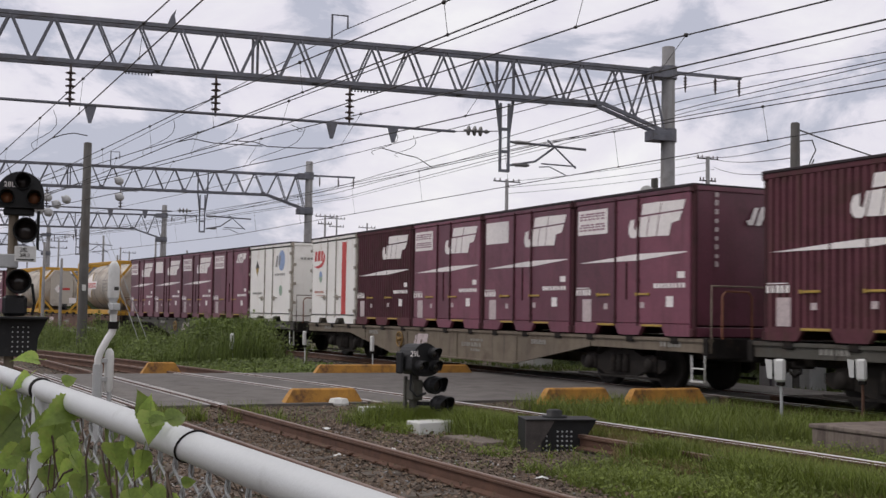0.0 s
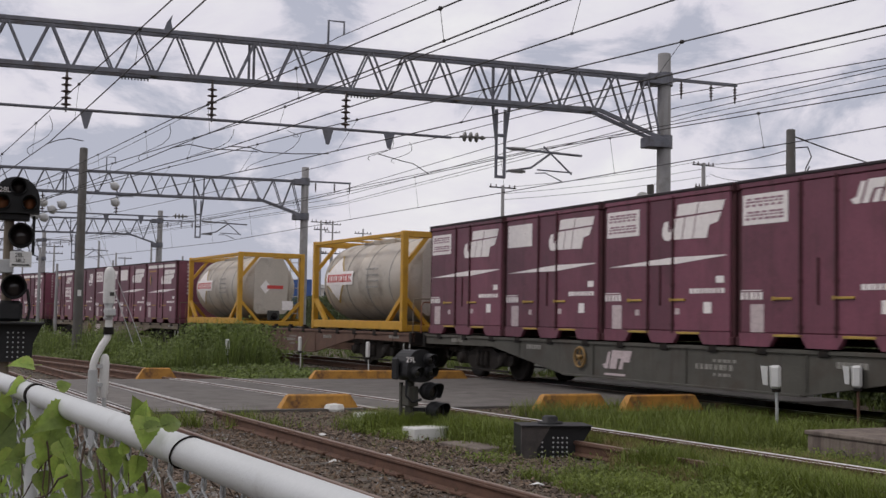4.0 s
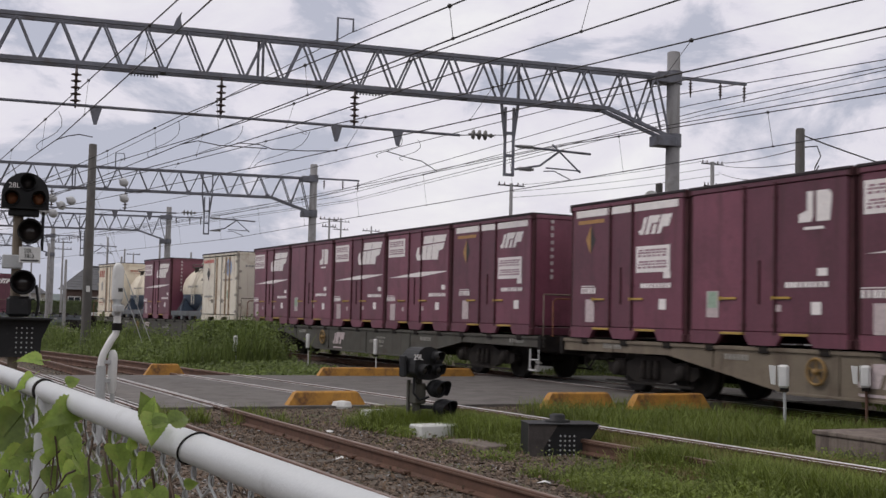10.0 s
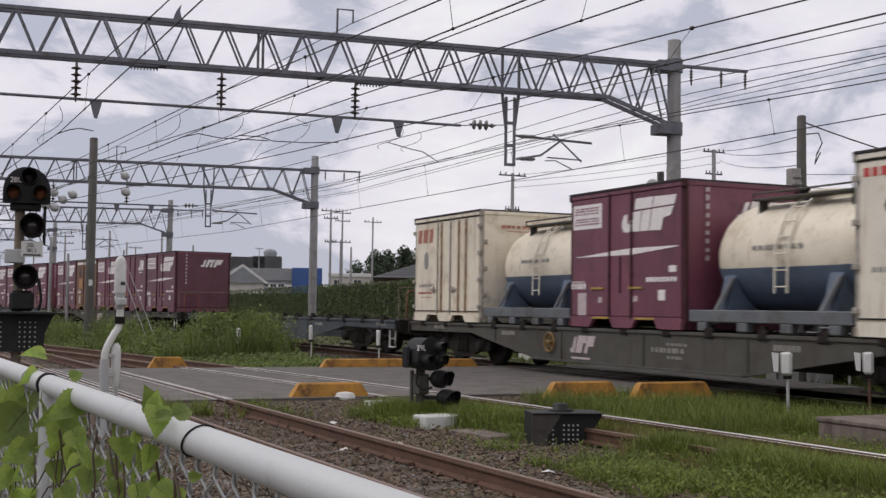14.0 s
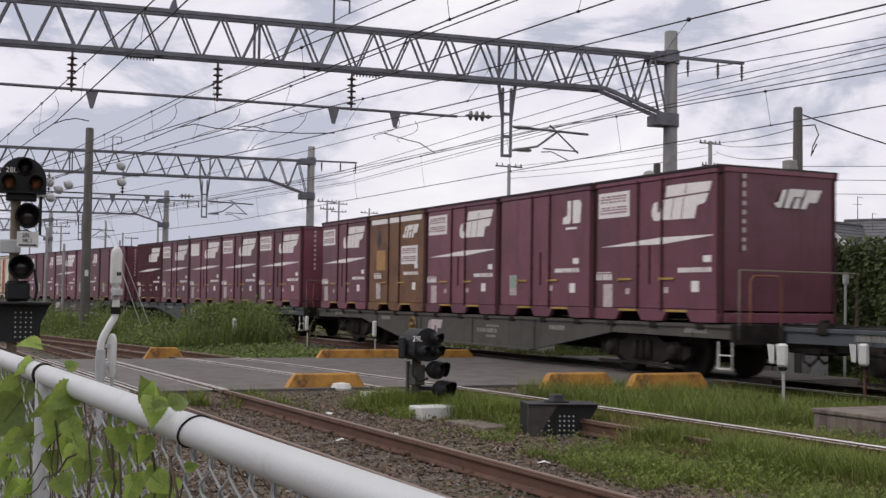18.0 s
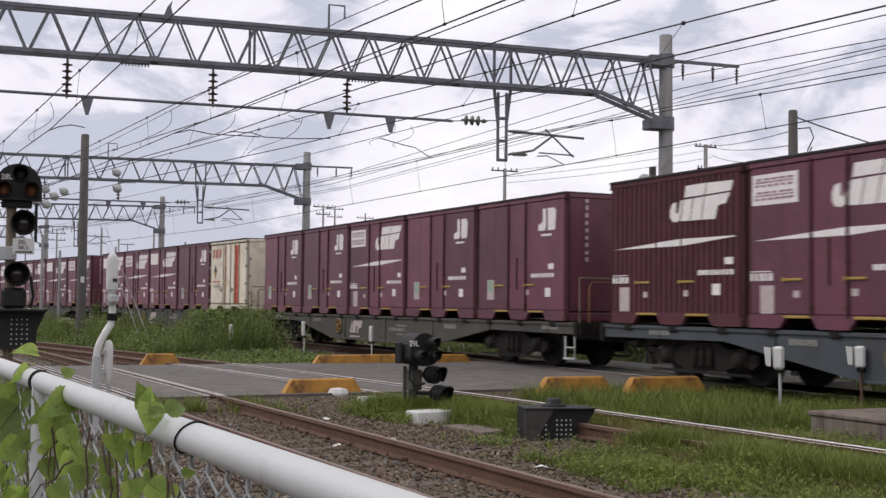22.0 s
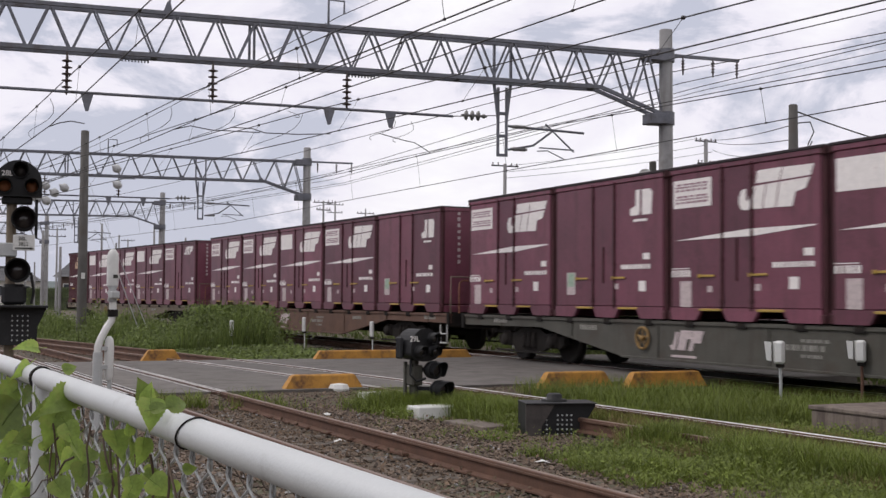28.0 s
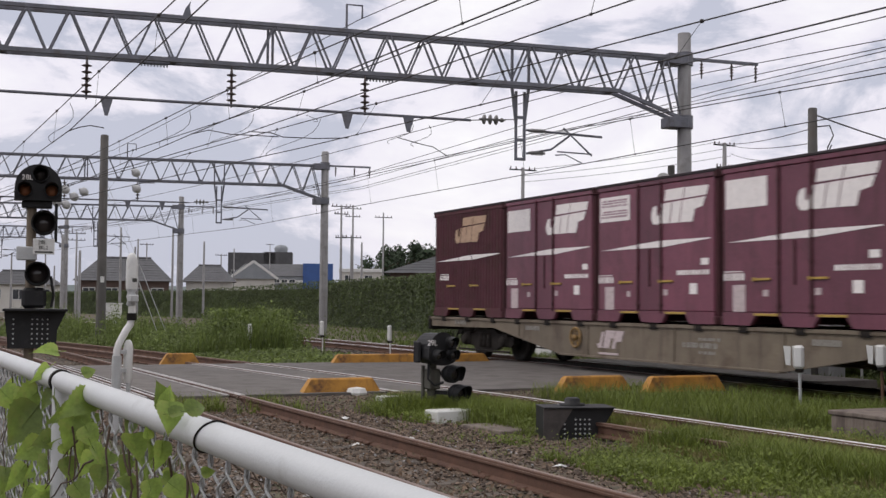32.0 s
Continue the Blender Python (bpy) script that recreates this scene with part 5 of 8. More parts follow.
def cream_tank():
    c = thing("tank_container", "cream and slate-blue twelve-foot tank container on a grey frame", "tank container", group="tank containers on the train")
    r, zc, hx = 0.88, 1.2, 1.85
    up, low = Shape(), Shape()
    prof = [(0.0, -hx + 0.02), (0.45, -hx + 0.06), (0.7, -hx + 0.18), (0.83, -hx + 0.38), (r, -hx + 0.6), (r, hx - 0.6), (0.83, hx - 0.38), (0.7, hx - 0.18), (0.45, hx - 0.06), (0.0, hx - 0.02)]
    part("tank_barrel", up.lathe(prof, (0, 0, zc), "x", 36), YELLOW_CREAM, c, "dirty cream tank barrel")
    # the painted lower third, as a shell just outside the barrel
    verts, faces, m = [], [], 14
    for rr, hh in prof[1:-1]:
        for j in range(m + 1):
            a = math.pi * (1.07 + 0.86 * j / m)
            verts.append((hh, (rr + 0.006) * math.cos(a), zc + (rr + 0.006) * math.sin(a)))
    k = m + 1
    for i in range(len(prof) - 3):
        for j in range(m):
            faces.append((i * k + j, (i + 1) * k + j, (i + 1) * k + j + 1, i * k + j + 1))
    part("lower_shell", low.faces(verts, faces, True), SLATE_BLUE, c, "slate-blue lower shell")
    f = Shape()
    for x in (-1.2, 1.2):
        f.box(x - 0.11, x + 0.11, -1.15, 1.15, 0.12, 0.34, 0.015)
        for sy in (-1, 1):
            f.bar((x, sy * 1.12, 0.32), (x + 0.1, sy * 0.86, 0.85), 0.16, 0.05)
    for sy in (-1, 1):
        f.box(-hx, hx, sy * 1.1 - 0.07, sy * 1.1 + 0.07, 0.14, 0.34, 0.015)
        for x in (-1.5, -0.5, 0.5, 1.5):
            f.box(x - 0.12, x + 0.12, sy * 1.1 - 0.075, sy * 1.1 + 0.075, 0.0, 0.14, 0.015)
    part("base_frame", f, TANK_FRAME, c, "dusty blue-grey steel base frame")
    for x in (-1.2, 1.2):
        part("saddle", Shape().plate([(-0.98, 0.34), (-0.83, 0.9), (-0.7, 0.62), (-0.4, 0.36)], "x", x - 0.14, x + 0.14), SLATE_BLUE, c, "slanted saddle plate under the barrel")
    for x in (0.15,):
        ld = Shape()
        for dx in (-0.14, 0.14):
            ld.tube([(x + dx, -0.96, 0.6), (x + dx, -0.95, 1.3), (x + dx, -0.72, 1.85), (x + dx, -0.4, 2.08)], 0.018, 6)
        for yy, zz in ((-0.96, 0.7), (-0.955, 0.95), (-0.95, 1.2), (-0.88, 1.46), (-0.78, 1.7), (-0.6, 1.93)):
            ld.tube([(x - 0.14, yy, zz), (x + 0.14, yy, zz)], 0.013, 6)
        part("ladder", ld, CREAM, c)
    part("manhole", Shape().lathe([(0.3, 2.02), (0.32, 2.16), (0.34, 2.17), (0.34, 2.2), (0.1, 2.24), (0.0, 2.24)], (0.2, 0, 0), "z", 18), CREAM, c)
    part("walkway", Shape().box(-0.9, 1.3, -0.62, -0.3, 2.08, 2.12, 0.01).box(-0.85, -0.8, -0.55, -0.4, 1.8, 2.09).box(1.2, 1.25, -0.55, -0.4, 1.8, 2.09), WAGON_GREY, c)
    part("handrail", Shape().tube([(-0.9, -0.62, 2.1), (-0.9, -0.62, 2.2), (1.3, -0.62, 2.2), (1.3, -0.62, 2.1)], 0.016, 6), WAGON_GREY, c)
    part("small_lettering", flat(*bars_of(-0.6, 0.6, 0, 0.07, 8, RNDM)), GREY_MARK, c, "", pose(0.0, -0.885, 1.28))
    return c


MODELS = {"s": lambda: striped(1), "w": lambda: striped(2), "o": lambda: striped(0), "p": plain_box, "b": banded, "B": crested, "y": lambda: banded("ochre"), "r": lambda: striped(0, "ribbed"), "t": tan_ribbed,
          "D": lambda: white_disc("white"), "d": lambda: white_disc("cream"), "J": lambda: white_red("white"), "j": lambda: white_red("yellowed"), "c": white_plain, "e": lettered, "k": cream_tank}
MADE = {}


def loaded(code, middle, slot):
    x = (slot - 2) * SLOT
    if code not in MADE:
        ob = MADE[code] = MODELS[code]()
    else:
        ob = copy_thing(MADE[code], Matrix())
    return ride(ob, middle, x, DECK_Z)


# each wagon: paint, and its load from the rear to the front; the first one leads
TRAIN = (("grey", "rswss"), ("pale", "Jrsws"), ("grey", "swseD"), ("brown", "T"), ("pale", "bpswB"), ("grey", "spssb"), ("grey", "ckskd"), ("blue", ""),
         ("grey", "sysps"), ("blue", "rswss"), ("grey", "ppspp"), ("grey", "wswpj"), ("grey", "spsws"), ("brown", "sswsp"), ("pale", "twswe"))
FIRST_MIDDLE, PERIOD = -4.959, 20.5
for n_, (paint_, load_) in enumerate(TRAIN):
    mid_ = FIRST_MIDDLE - PERIOD * n_
    wagon(paint_, mid_)
    if load_ == "T":
        rear_tank = yellow_tank()
        ride(rear_tank, mid_, -6.65, DECK_Z)
        ride(copy_thing(rear_tank, Matrix()), mid_, 6.2, DECK_Z)
        continue
    for slot_, code_ in enumerate(load_):
        loaded(code_, mid_, slot_)


for ob_ in list(scene.objects):
    if ob_.name.split(".")[0] in FINE:
        tagged(ob_, kind="stuff")


def on_rails(s):
    x, y, turn = train_line(s)
    return pose(x, y, 0, 0, 0, turn)


def motions():
    """The train runs from far off towards the camera and past it; its wheels roll."""
    for ob, middle, x, z in RIDES:
        walk(ob, [(t, on_rails(middle + run(t)) @ pose(x, 0, z)) for t in range(0, 33)])
    for ob, along, dx in WHEELS:
        rows, start, last = [], None, 0.0
        for k in range(0, 481):
            t = k / 15
            gone = along + run(t)
            if -72 < gone < -4:
                start = gone if start is None else start
                last = math.degrees((gone - start) / 0.43)
                rows.append((t, pose(dx, 0, 0.43, 0, last, 0)))
        if not rows:
            rows = [(0, pose(dx, 0, 0.43))]
        first, end = rows[0][1], rows[-1][1]
        if rows[0][0] > 0:
            rows.insert(0, (0, first))
        if rows[-1][0] < 32:
            rows.append((32, end))
        walk(ob, rows)

# ---- overhead line: portals, wires ----
def portal(mast, far, label="", top=6.95, bottom=6.08, near_mast=True, tall=0.6, drop=4.0, feeder=True, ground=GROUND_Z):
    """A lattice portal beam between two concrete masts. mast: (x, y) of the mast past the train; far: (x, y) of the other."""
    a, b = Vector((*mast, 0)), Vector((*far, 0))
    L = (b - a).length
    turn = math.degrees(math.atan2(b.y - a.y, b.x - a.x))
    g = thing("line_portal", label, "overhead line portal", pose(mast[0], mast[1], 0, 0, 0, turn), "portals of the overhead line")
    mast_shape = Shape().lathe([(0.175, ground - 0.2), (0.172, 3.0), (0.15, top + tall), (0.13, top + tall + 0.01)], (0, 0, 0), "z", 20).mesh("mast", CONCRETE)
    part("mast", mast_shape, None, g, "round grey concrete mast")
    if near_mast:
        part("mast", mast_shape, None, g, "round grey concrete mast", pose(L, 0, 0))
    w = 0.17
    for y in (-w, w):
        part("top_chord", Shape().bar((0.1, y, top), (L, y, top), 0.075, 0.075), BEAM, g)
        part("bottom_chord", Shape().bar((1.75, y, bottom), (L - 1.75, y, bottom), 0.075, 0.085), BEAM, g)
        part("knee_chord", Shape().bar((1.75, y, bottom), (0.1, y, bottom - 0.56), 0.07, 0.08), BEAM, g)
    n = int((L - 3.63) / 0.405)
    lace = Shape().bar((0, 0, 0), (0.378, 0, bottom - top), 0.048, 0.035).mesh("lattice_bar", BEAM)
    back = Shape().bar((0, 0, 0), (0.378, 0, top - bottom), 0.048, 0.035).mesh("lattice_bar", BEAM)
    for y in (-w, w):
        for k in range(n):
            x = 1.88 + 0.405 * k
            part("lattice_bar", lace if k % 2 else back, None, g, "", pose(x, y, top if k % 2 else bottom))
        for p, q in (((1.75, bottom), (1.35, top)), ((1.35, top), (0.95, bottom - 0.26)), ((0.95, bottom - 0.26), (0.55, top)), ((0.55, top), (0.2, bottom - 0.45))):
            part("lattice_bar", Shape().bar((p[0], y, p[1]), (q[0], y, q[1]), 0.045, 0.035), BEAM, g)
    gusset = Shape().box(-0.09, 0.09, -w - 0.03, -w - 0.022, bottom - 0.04, bottom + 0.14).box(-0.06, 0.06, -w, w, bottom - 0.02, bottom + 0.02).mesh("gusset_plate", BEAM)
    for k in range(0, n, 8):
        part("gusset_plate", gusset, None, g, "", pose(1.88 + 0.405 * k, 0, 0))
    for z, h in ((top, 0.3), (bottom - 0.6, 0.3)):
        part("mast_bracket", Shape().lathe([(0.2, z - h / 2), (0.2, z + h / 2)], (0, 0, 0), "z", 20).box(0.0, 0.5, -w - 0.04, w + 0.04, z - h / 2, z + h / 2 - 0.06, 0.01), BEAM, g, "steel band round the mast")
    # the hanging post of the bracket arm
    for dx in (-0.1, 0.1):
        part("drop_bar", Shape().bar((drop + dx, -0.2, bottom - 0.1), (drop + dx, -0.2, 4.45), 0.05, 0.06), BEAM, g, "hanging steel bar")
        part("drop_bar", Shape().bar((drop + 2.0 * dx, -0.2, top), (drop + 2.0 * dx, -0.2, bottom), 0.05, 0.06), BEAM, g)
        part("drop_strut", Shape().bar((drop + 2.0 * dx, -0.2, bottom), (drop + dx, -0.2, bottom - 0.8), 0.05, 0.06), BEAM, g)
    for z in (4.47, 4.9, 5.4):
        part("drop_tie", Shape().box(drop - 0.12, drop + 0.12, -0.24, -0.16, z - 0.03, z + 0.03), BEAM, g)
    arm = Shape().tube([(drop - 0.15, -0.2, 5.13), (drop - 2.0, -0.2, 5.06)], 0.028, 8).tube([(drop - 0.15, -0.2, 4.6), (drop - 0.75, -0.2, 4.72), (drop - 1.2, -0.2, 5.05)], 0.025, 8)
    arm.tube([(drop - 1.05, -0.2, 5.22), (drop - 1.75, -0.2, 4.62)], 0.02, 6).tube([(drop - 0.9, -0.2, 4.68), (drop - 1.75, -0.2, 4.66)], 0.018, 6).tube([(drop - 0.85, -0.2, 4.6), (drop - 1.1, -0.2, 4.62), (drop - 1.5, -0.2, 4.45)], 0.014, 6)
    part("cantilever", arm, BEAM, g, "bracket arm that holds the contact wire")
    for z in (5.12, 4.62):
        part("insulator", Shape().lathe([(0.03, 0)] + [(r, 0.05 + 0.05 * k + d) for k in range(6) for r, d in ((0.03, 0), (0.055, 0.02), (0.03, 0.04))] + [(0.03, 0.4)], (0, 0, 0), "x", 10), INSULATOR_GREY, g, "grimy grey ribbed insulator", pose(drop - 0.6, -0.2, z))
    # outrigger behind the mast
    out = Shape().bar((0, 0, top + 0.02), (-1.95, 0, top + 0.02), 0.07, 0.07)
    part("outrigger", out, BEAM, g)
    for x in (-0.45, -1.25, -1.9):
        part("insulator", Shape().lathe([(0.015, 0.0)] + [(r, -0.06 - 0.07 * k - d) for k in range(4) for r, d in ((0.02, 0), (0.05, 0.03), (0.02, 0.05))] + [(0.015, -0.42)], (x, 0, top), "z", 8), PORCELAIN, g, "brown hanging insulator")
    if feeder:
        part("feeder_bar", Shape().tube([(drop + 1.22, -0.05, 5.25), (L - 0.6, -0.05, 5.3)], 0.03, 8), BEAM, g, "long tubular cross bar")
        for x in (7.6, 10.42, 13.27, 16.1):
            if x < L:
                s = Shape().lathe([(0.016, 5.22)] + [(r, 5.34 + 0.13 * k + d) for k in range(5) for r, d in ((0.025, 0), (0.1, 0.02), (0.1, 0.035), (0.03, 0.055))] + [(0.016, bottom)], (x, -0.05, 0), "z", 10)
                part("insulator", s, PORCELAIN, g, "brown stacked-disc insulator")
        for x in (6.63, 7.98, 12.88):
            if x < L:
                part("hanger_bracket", Shape().plate([(x - 0.12, 5.25), (x + 0.12, 5.25), (x + 0.03, 4.92), (x - 0.03, 4.92)], "y", -0.08, -0.02), BEAM, g)
        s = Shape().tube([(drop + 0.12, -0.05, 5.33), (drop + 1.25, -0.05, 5.25)], 0.012, 6)
        s.lathe([(0.02, 0.0)] + [(q, 0.03 + 0.14 * k + d) for k in range(4) for q, d in ((0.028, 0), (0.115 if k else 0.05, 0.03), (0.1 if k else 0.05, 0.055), (0.03, 0.085))] + [(0.02, 0.6)], (drop + 0.42, -0.05, 5.29), "x", 14)
        part("insulator", s, INSULATOR_GREY, g, "dark grey strain insulator of broad discs")
        for x in (9.56, 9.66):
            part("splice_post", Shape().bar((x, -w - 0.02, bottom), (x, -w - 0.02, top), 0.05, 0.04), BEAM, g)
        for x0, x1 in ((6.95, 7.58), (11.69, 12.26)):
            comb = Shape().box(x0, x1, -w - 0.03, -w + 0.01, bottom - 0.06, bottom - 0.045)
            for k in range(9):
                comb.box(x0 + (x1 - x0) * k / 9, x0 + (x1 - x0) * k / 9 + 0.03, -w - 0.02, -w, bottom - 0.1, bottom - 0.05)
            part("spike_strip", comb, BEAM, g, "row of short spikes under the beam")
        part("hook_bracket", Shape().tube([(8.03, 0, top), (8.03, 0, top + 0.6), (7.69, 0, top + 0.6), (7.69, 0, top + 0.33)], 0.025, 6), BEAM, g, "inverted hook on the beam")
    return g


PORTAL_LABEL = "grey lattice steel portal on concrete masts over the tracks"
P1 = ((-23.0, 16.5), (-25.1, -2.6))
portal(*P1, label=PORTAL_LABEL)
fin = thing("beam_bracket", "small pointed grey bracket standing on the portal beam", "bracket", pose(-24.24, 5.22, 6.985, 0, 0, 84))
part("plate", Shape().plate([(-0.1, 0.0), (0.1, 0.0), (0.05, 0.22), (0.08, 0.36), (-0.03, 0.2)], "y", -0.02, 0.02), BEAM, fin)
P2 = ((-48.0, 16.25), (-51.5, -6.0))
portal(*P2, label="further grey lattice steel portal with an insulated cross bar", drop=4.35)
BELL = Shape().lathe([(0.03, -0.2), (0.12, -0.16), (0.17, -0.02), (0.15, 0.08), (0.04, 0.16), (0.03, 0.2)], (0, 0, 0), "z", 14).mesh("bell_insulator", PALE_PORCELAIN)
for x, y, z in ((-47.8, 8.4, 6.25), (-47.6, 8.4, 5.6), (-48.2, 5.5, 5.0), (-48.2, 5.85, 4.92), (-48.3, 6.15, 5.25), (-48.2, 6.5, 5.45), (-48.2, 5.8, 5.5)):
    tagged(part("bell", BELL, None, None, "", pose(x, y, z, 60, 20, 0)), "pale grey bell insulator hanging from the portal", "insulator", "bell insulators")
P3 = ((-73.0, 15.6), (-79.0, -8.0))
portal(*P3, label="distant grey lattice steel portal", drop=5.0, feeder=False)
P4 = ((-98.0, 12.0), (-106.0, -14.0))
portal(*P4, label="distant grey lattice steel portal", drop=5.0, feeder=False)


def wire(name, label, points, r=0.011, sag=0.0):
    """An overhead wire through points, each span sagging."""
    s, line = Shape(), []
    for a, b in zip(points, points[1:]):
        a, b = Vector(a), Vector(b)
        n = 10
        for i in range(n):
            u = i / n
            p = a.lerp(b, u)
            p.z -= sag * 4 * u * (1 - u)
            line.append(p)
    line.append(Vector(points[-1]))
    s.tube(line, r * 0.8, 5, False)
    return solid(name, s, WIRE, label, "overhead wire"), line


TR = lambda x: train_line(x)[1]
MI = lambda x: middle_line(x)[0]
NE = lambda x: near_line(x)[0]


def along(line, x):
    """The height and side of a wire at x."""
    for a, b in zip(line, line[1:]):
        if b.x <= x <= a.x:
            return a.lerp(b, (a.x - x) / (a.x - b.x))
    return None


def long_wire(name, label, y, heights, follow, r, sag=0.0):
    """A wire that runs with a track over all the portals; heights: past the camera, at the first portal, at the further ones."""
    near, first, far = heights
    pts = [(4.0, y + follow(4.0) - follow(-24.0), near)] + [(x, y + follow(x) - follow(-24.0), z) for x, z in ((-24.0, first), (-48.6, far), (-74.5, far), (-101.0, far))]
    return wire(name, label, pts, r, sag)


CARRIER, CONTACT, FEEDER = "dark carrier wire with droppers above a track", "dark contact wire above a track", "dark feeder cable strung along the masts"


def catenary(y, follow, top, low, shift):
    """A carrier with the contact wire that hangs from it by thin droppers, each with two clamps."""
    ob, upper = long_wire("carrier_wire", CARRIER, y, top, follow, 0.0125, 0.03)
    lower = long_wire("contact_wire", CONTACT, y + shift, low, follow, 0.0125)[1]
    x = -2.5
    while x > -98:
        p, q = along(upper, x), along(lower, x)
        if p.z - q.z > 0.05:
            d = part("dropper", Shape().tube([p, q], 0.004, 4, False), WIRE, ob, "thin dropper wire")
            part("clamp", Shape().lathe([(0.0, -0.03), (0.022, -0.026), (0.03, 0.0), (0.022, 0.026), (0.0, 0.03)], p, "x", 6), WIRE, d)
            part("clamp", Shape().lathe([(0.0, -0.024), (0.018, -0.02), (0.018, 0.02), (0.0, 0.024)], q, "x", 6), WIRE, d)
        x -= 4.7


catenary(3.03, NE, (5.16, 5.22, 4.75), (5.10, 4.54, 4.4), -0.05)
catenary(5.28, NE, (4.13, 5.17, 5.45), (3.97, 4.61, 4.75), 0.05)
catenary(6.62, MI, (5.02, 5.18, 4.7), (4.47, 4.72, 4.25), -0.13)
catenary(8.05, MI, (4.18, 5.14, 4.85), (3.86, 4.48, 4.3), -0.38)
catenary(13.91, TR, (4.30, 5.25, 5.3), (4.26, 4.43, 4.3), 0.12)
OUT = lambda x: train_line(x)[1] + min(1.0, max(0.0, (-24.0 - x) / 24.6))  # the cables on the outriggers keep further from the track
long_wire("feeder_cable", FEEDER, 8.82, (5.75, 7.27, 7.2), TR, 0.0125, 0.03)
long_wire("feeder_cable", FEEDER, 14.01, (5.19, 6.18, 6.45), TR, 0.0125, 0.03)
long_wire("feeder_cable", FEEDER, 17.06, (5.14, 6.74, 6.36), OUT, 0.013)
long_wire("feeder_cable", FEEDER, 17.67, (5.74, 6.57, 6.33), OUT, 0.013)
long_wire("feeder_cable", FEEDER, 18.27, (6.27, 6.54, 6.23), OUT, 0.013)
long_wire("feeder_cable", FEEDER, 18.3, (5.95, 6.44, 6.15), OUT, 0.01)
long_wire("feeder_cable", FEEDER, 13.93, (4.47, 5.28, 5.38), TR, 0.011)


def jumper(a, b, droop):
    """A loose loop of cable between two wires."""
    pts = []
    for i in range(9):
        u = i / 8
        p = Vector(a).lerp(Vector(b), u)
        p.z -= droop * math.sin(math.pi * u)
        p.y += 0.15 * math.sin(2 * math.pi * u)
        pts.append(p)
    solid("jumper_cable", Shape().tube(pts, 0.006, 5, False), WIRE, "thin dark loop of jumper cable between overhead wires", "overhead wire")


for a, b, d in (((-24.4, 3.0, 5.1), (-26.4, 2.9, 4.55), 0.1), ((-24.2, 5.3, 5.1), (-26.6, 5.2, 4.62), 0.1), ((-24.1, 6.6, 5.1), (-26.4, 6.2, 4.68), 0.1), ((-23.95, 8.0, 5.1), (-26.0, 7.4, 4.5), 0.1),
                ((-23.8, 10.0, 5.15), (-24.6, 9.8, 4.75), 0.08), ((-23.8, 10.4, 5.1), (-24.4, 10.3, 4.7), 0.08), ((-24.0, 7.7, 5.15), (-24.0, 8.1, 5.15), 0.12)):
    jumper(a, b, d)


def pull_off(points):
    """A thin bent steel arm from a hanger bracket to the contact wire that it pulls aside."""
    solid("pull_off_arm", Shape().tube(points, 0.011, 6), WIRE, "thin bent steel arm holding a contact wire", "wire arm", None, "pull-off arms")


pull_off([(-24.41, 3.66, 4.66), (-24.4, 3.4, 4.69), (-24.45, 3.2, 4.65), (-24.49, 2.98, 4.56)])
pull_off([(-23.9, 8.6, 4.72), (-23.95, 7.9, 4.67), (-24.0, 7.2, 4.66), (-24.05, 6.95, 4.74), (-24.1, 6.49, 4.74)])
pull_off([(-24.0, 7.1, 4.66), (-24.1, 6.1, 4.66), (-24.2, 5.7, 4.73), (-24.23, 5.35, 4.63)])
pull_off([(-23.75, 9.65, 4.78), (-23.7, 10.2, 4.66), (-23.68, 10.45, 4.62), (-23.64, 10.8, 4.42)])

# ---- signals and small things beside the tracks ----
def hooded_lens(parent, x, y, z, r, glass, deep=0.22):
    """A round signal lamp that looks along +x, with a visor."""
    case = Shape().lathe([(0.0, -0.14), (r * 0.8, -0.14), (r * 1.08, -0.08), (r * 1.1, 0.02), (r * 0.86, 0.02), (r * 0.86, 0.0), (0.0, 0.0)], (x, y, z), "x", 24)
    n = 14
    verts, faces = [], []
    for i in range(n + 1):
        a = math.pi * (-0.28 + 1.56 * i / n)
        for rr in (r * 0.98, r * 1.04):
            for d in (0.0, deep * (0.55 + 0.45 * math.sin(max(0.0, min(math.pi, a))))):
                verts.append((x + d, y + rr * math.cos(a), z + rr * math.sin(a)))
    for i in range(n):
        b = 4 * i
        faces += [(b, b + 1, b + 5, b + 4), (b + 2, b + 6, b + 7, b + 3), (b + 1, b + 3, b + 7, b + 5)]
    case.faces(verts, faces)
    c = part("lamp_case", case, BLACK_IRON, parent, "round black lamp case with a visor")
    part("lens", Shape().lathe([(r * 0.84, 0.004), (r * 0.6, 0.03), (r * 0.3, 0.042), (0.0, 0.045)], (x, y, z), "x", 20), glass, c, "amber lens" if glass is AMBER_LENS else "dark unlit lens")


def arched_head(parent, w, h, z):
    """The black arched background board with three lamps; it looks along +x."""
    line = [(-w / 2, 0), (w / 2, 0), (w / 2, h * 0.35)] + [(w / 2 * math.cos(a), h * 0.35 + h * 0.65 * math.sin(a)) for a in [math.pi * k / 14 for k in range(1, 14)]] + [(-w / 2, h * 0.35)]
    s = Shape().plate([(y, zz + z) for y, zz in line], "x", -0.1, 0.06)
    head = part("signal_head", s, BLACK_IRON, parent, "arched black signal head")
    return head


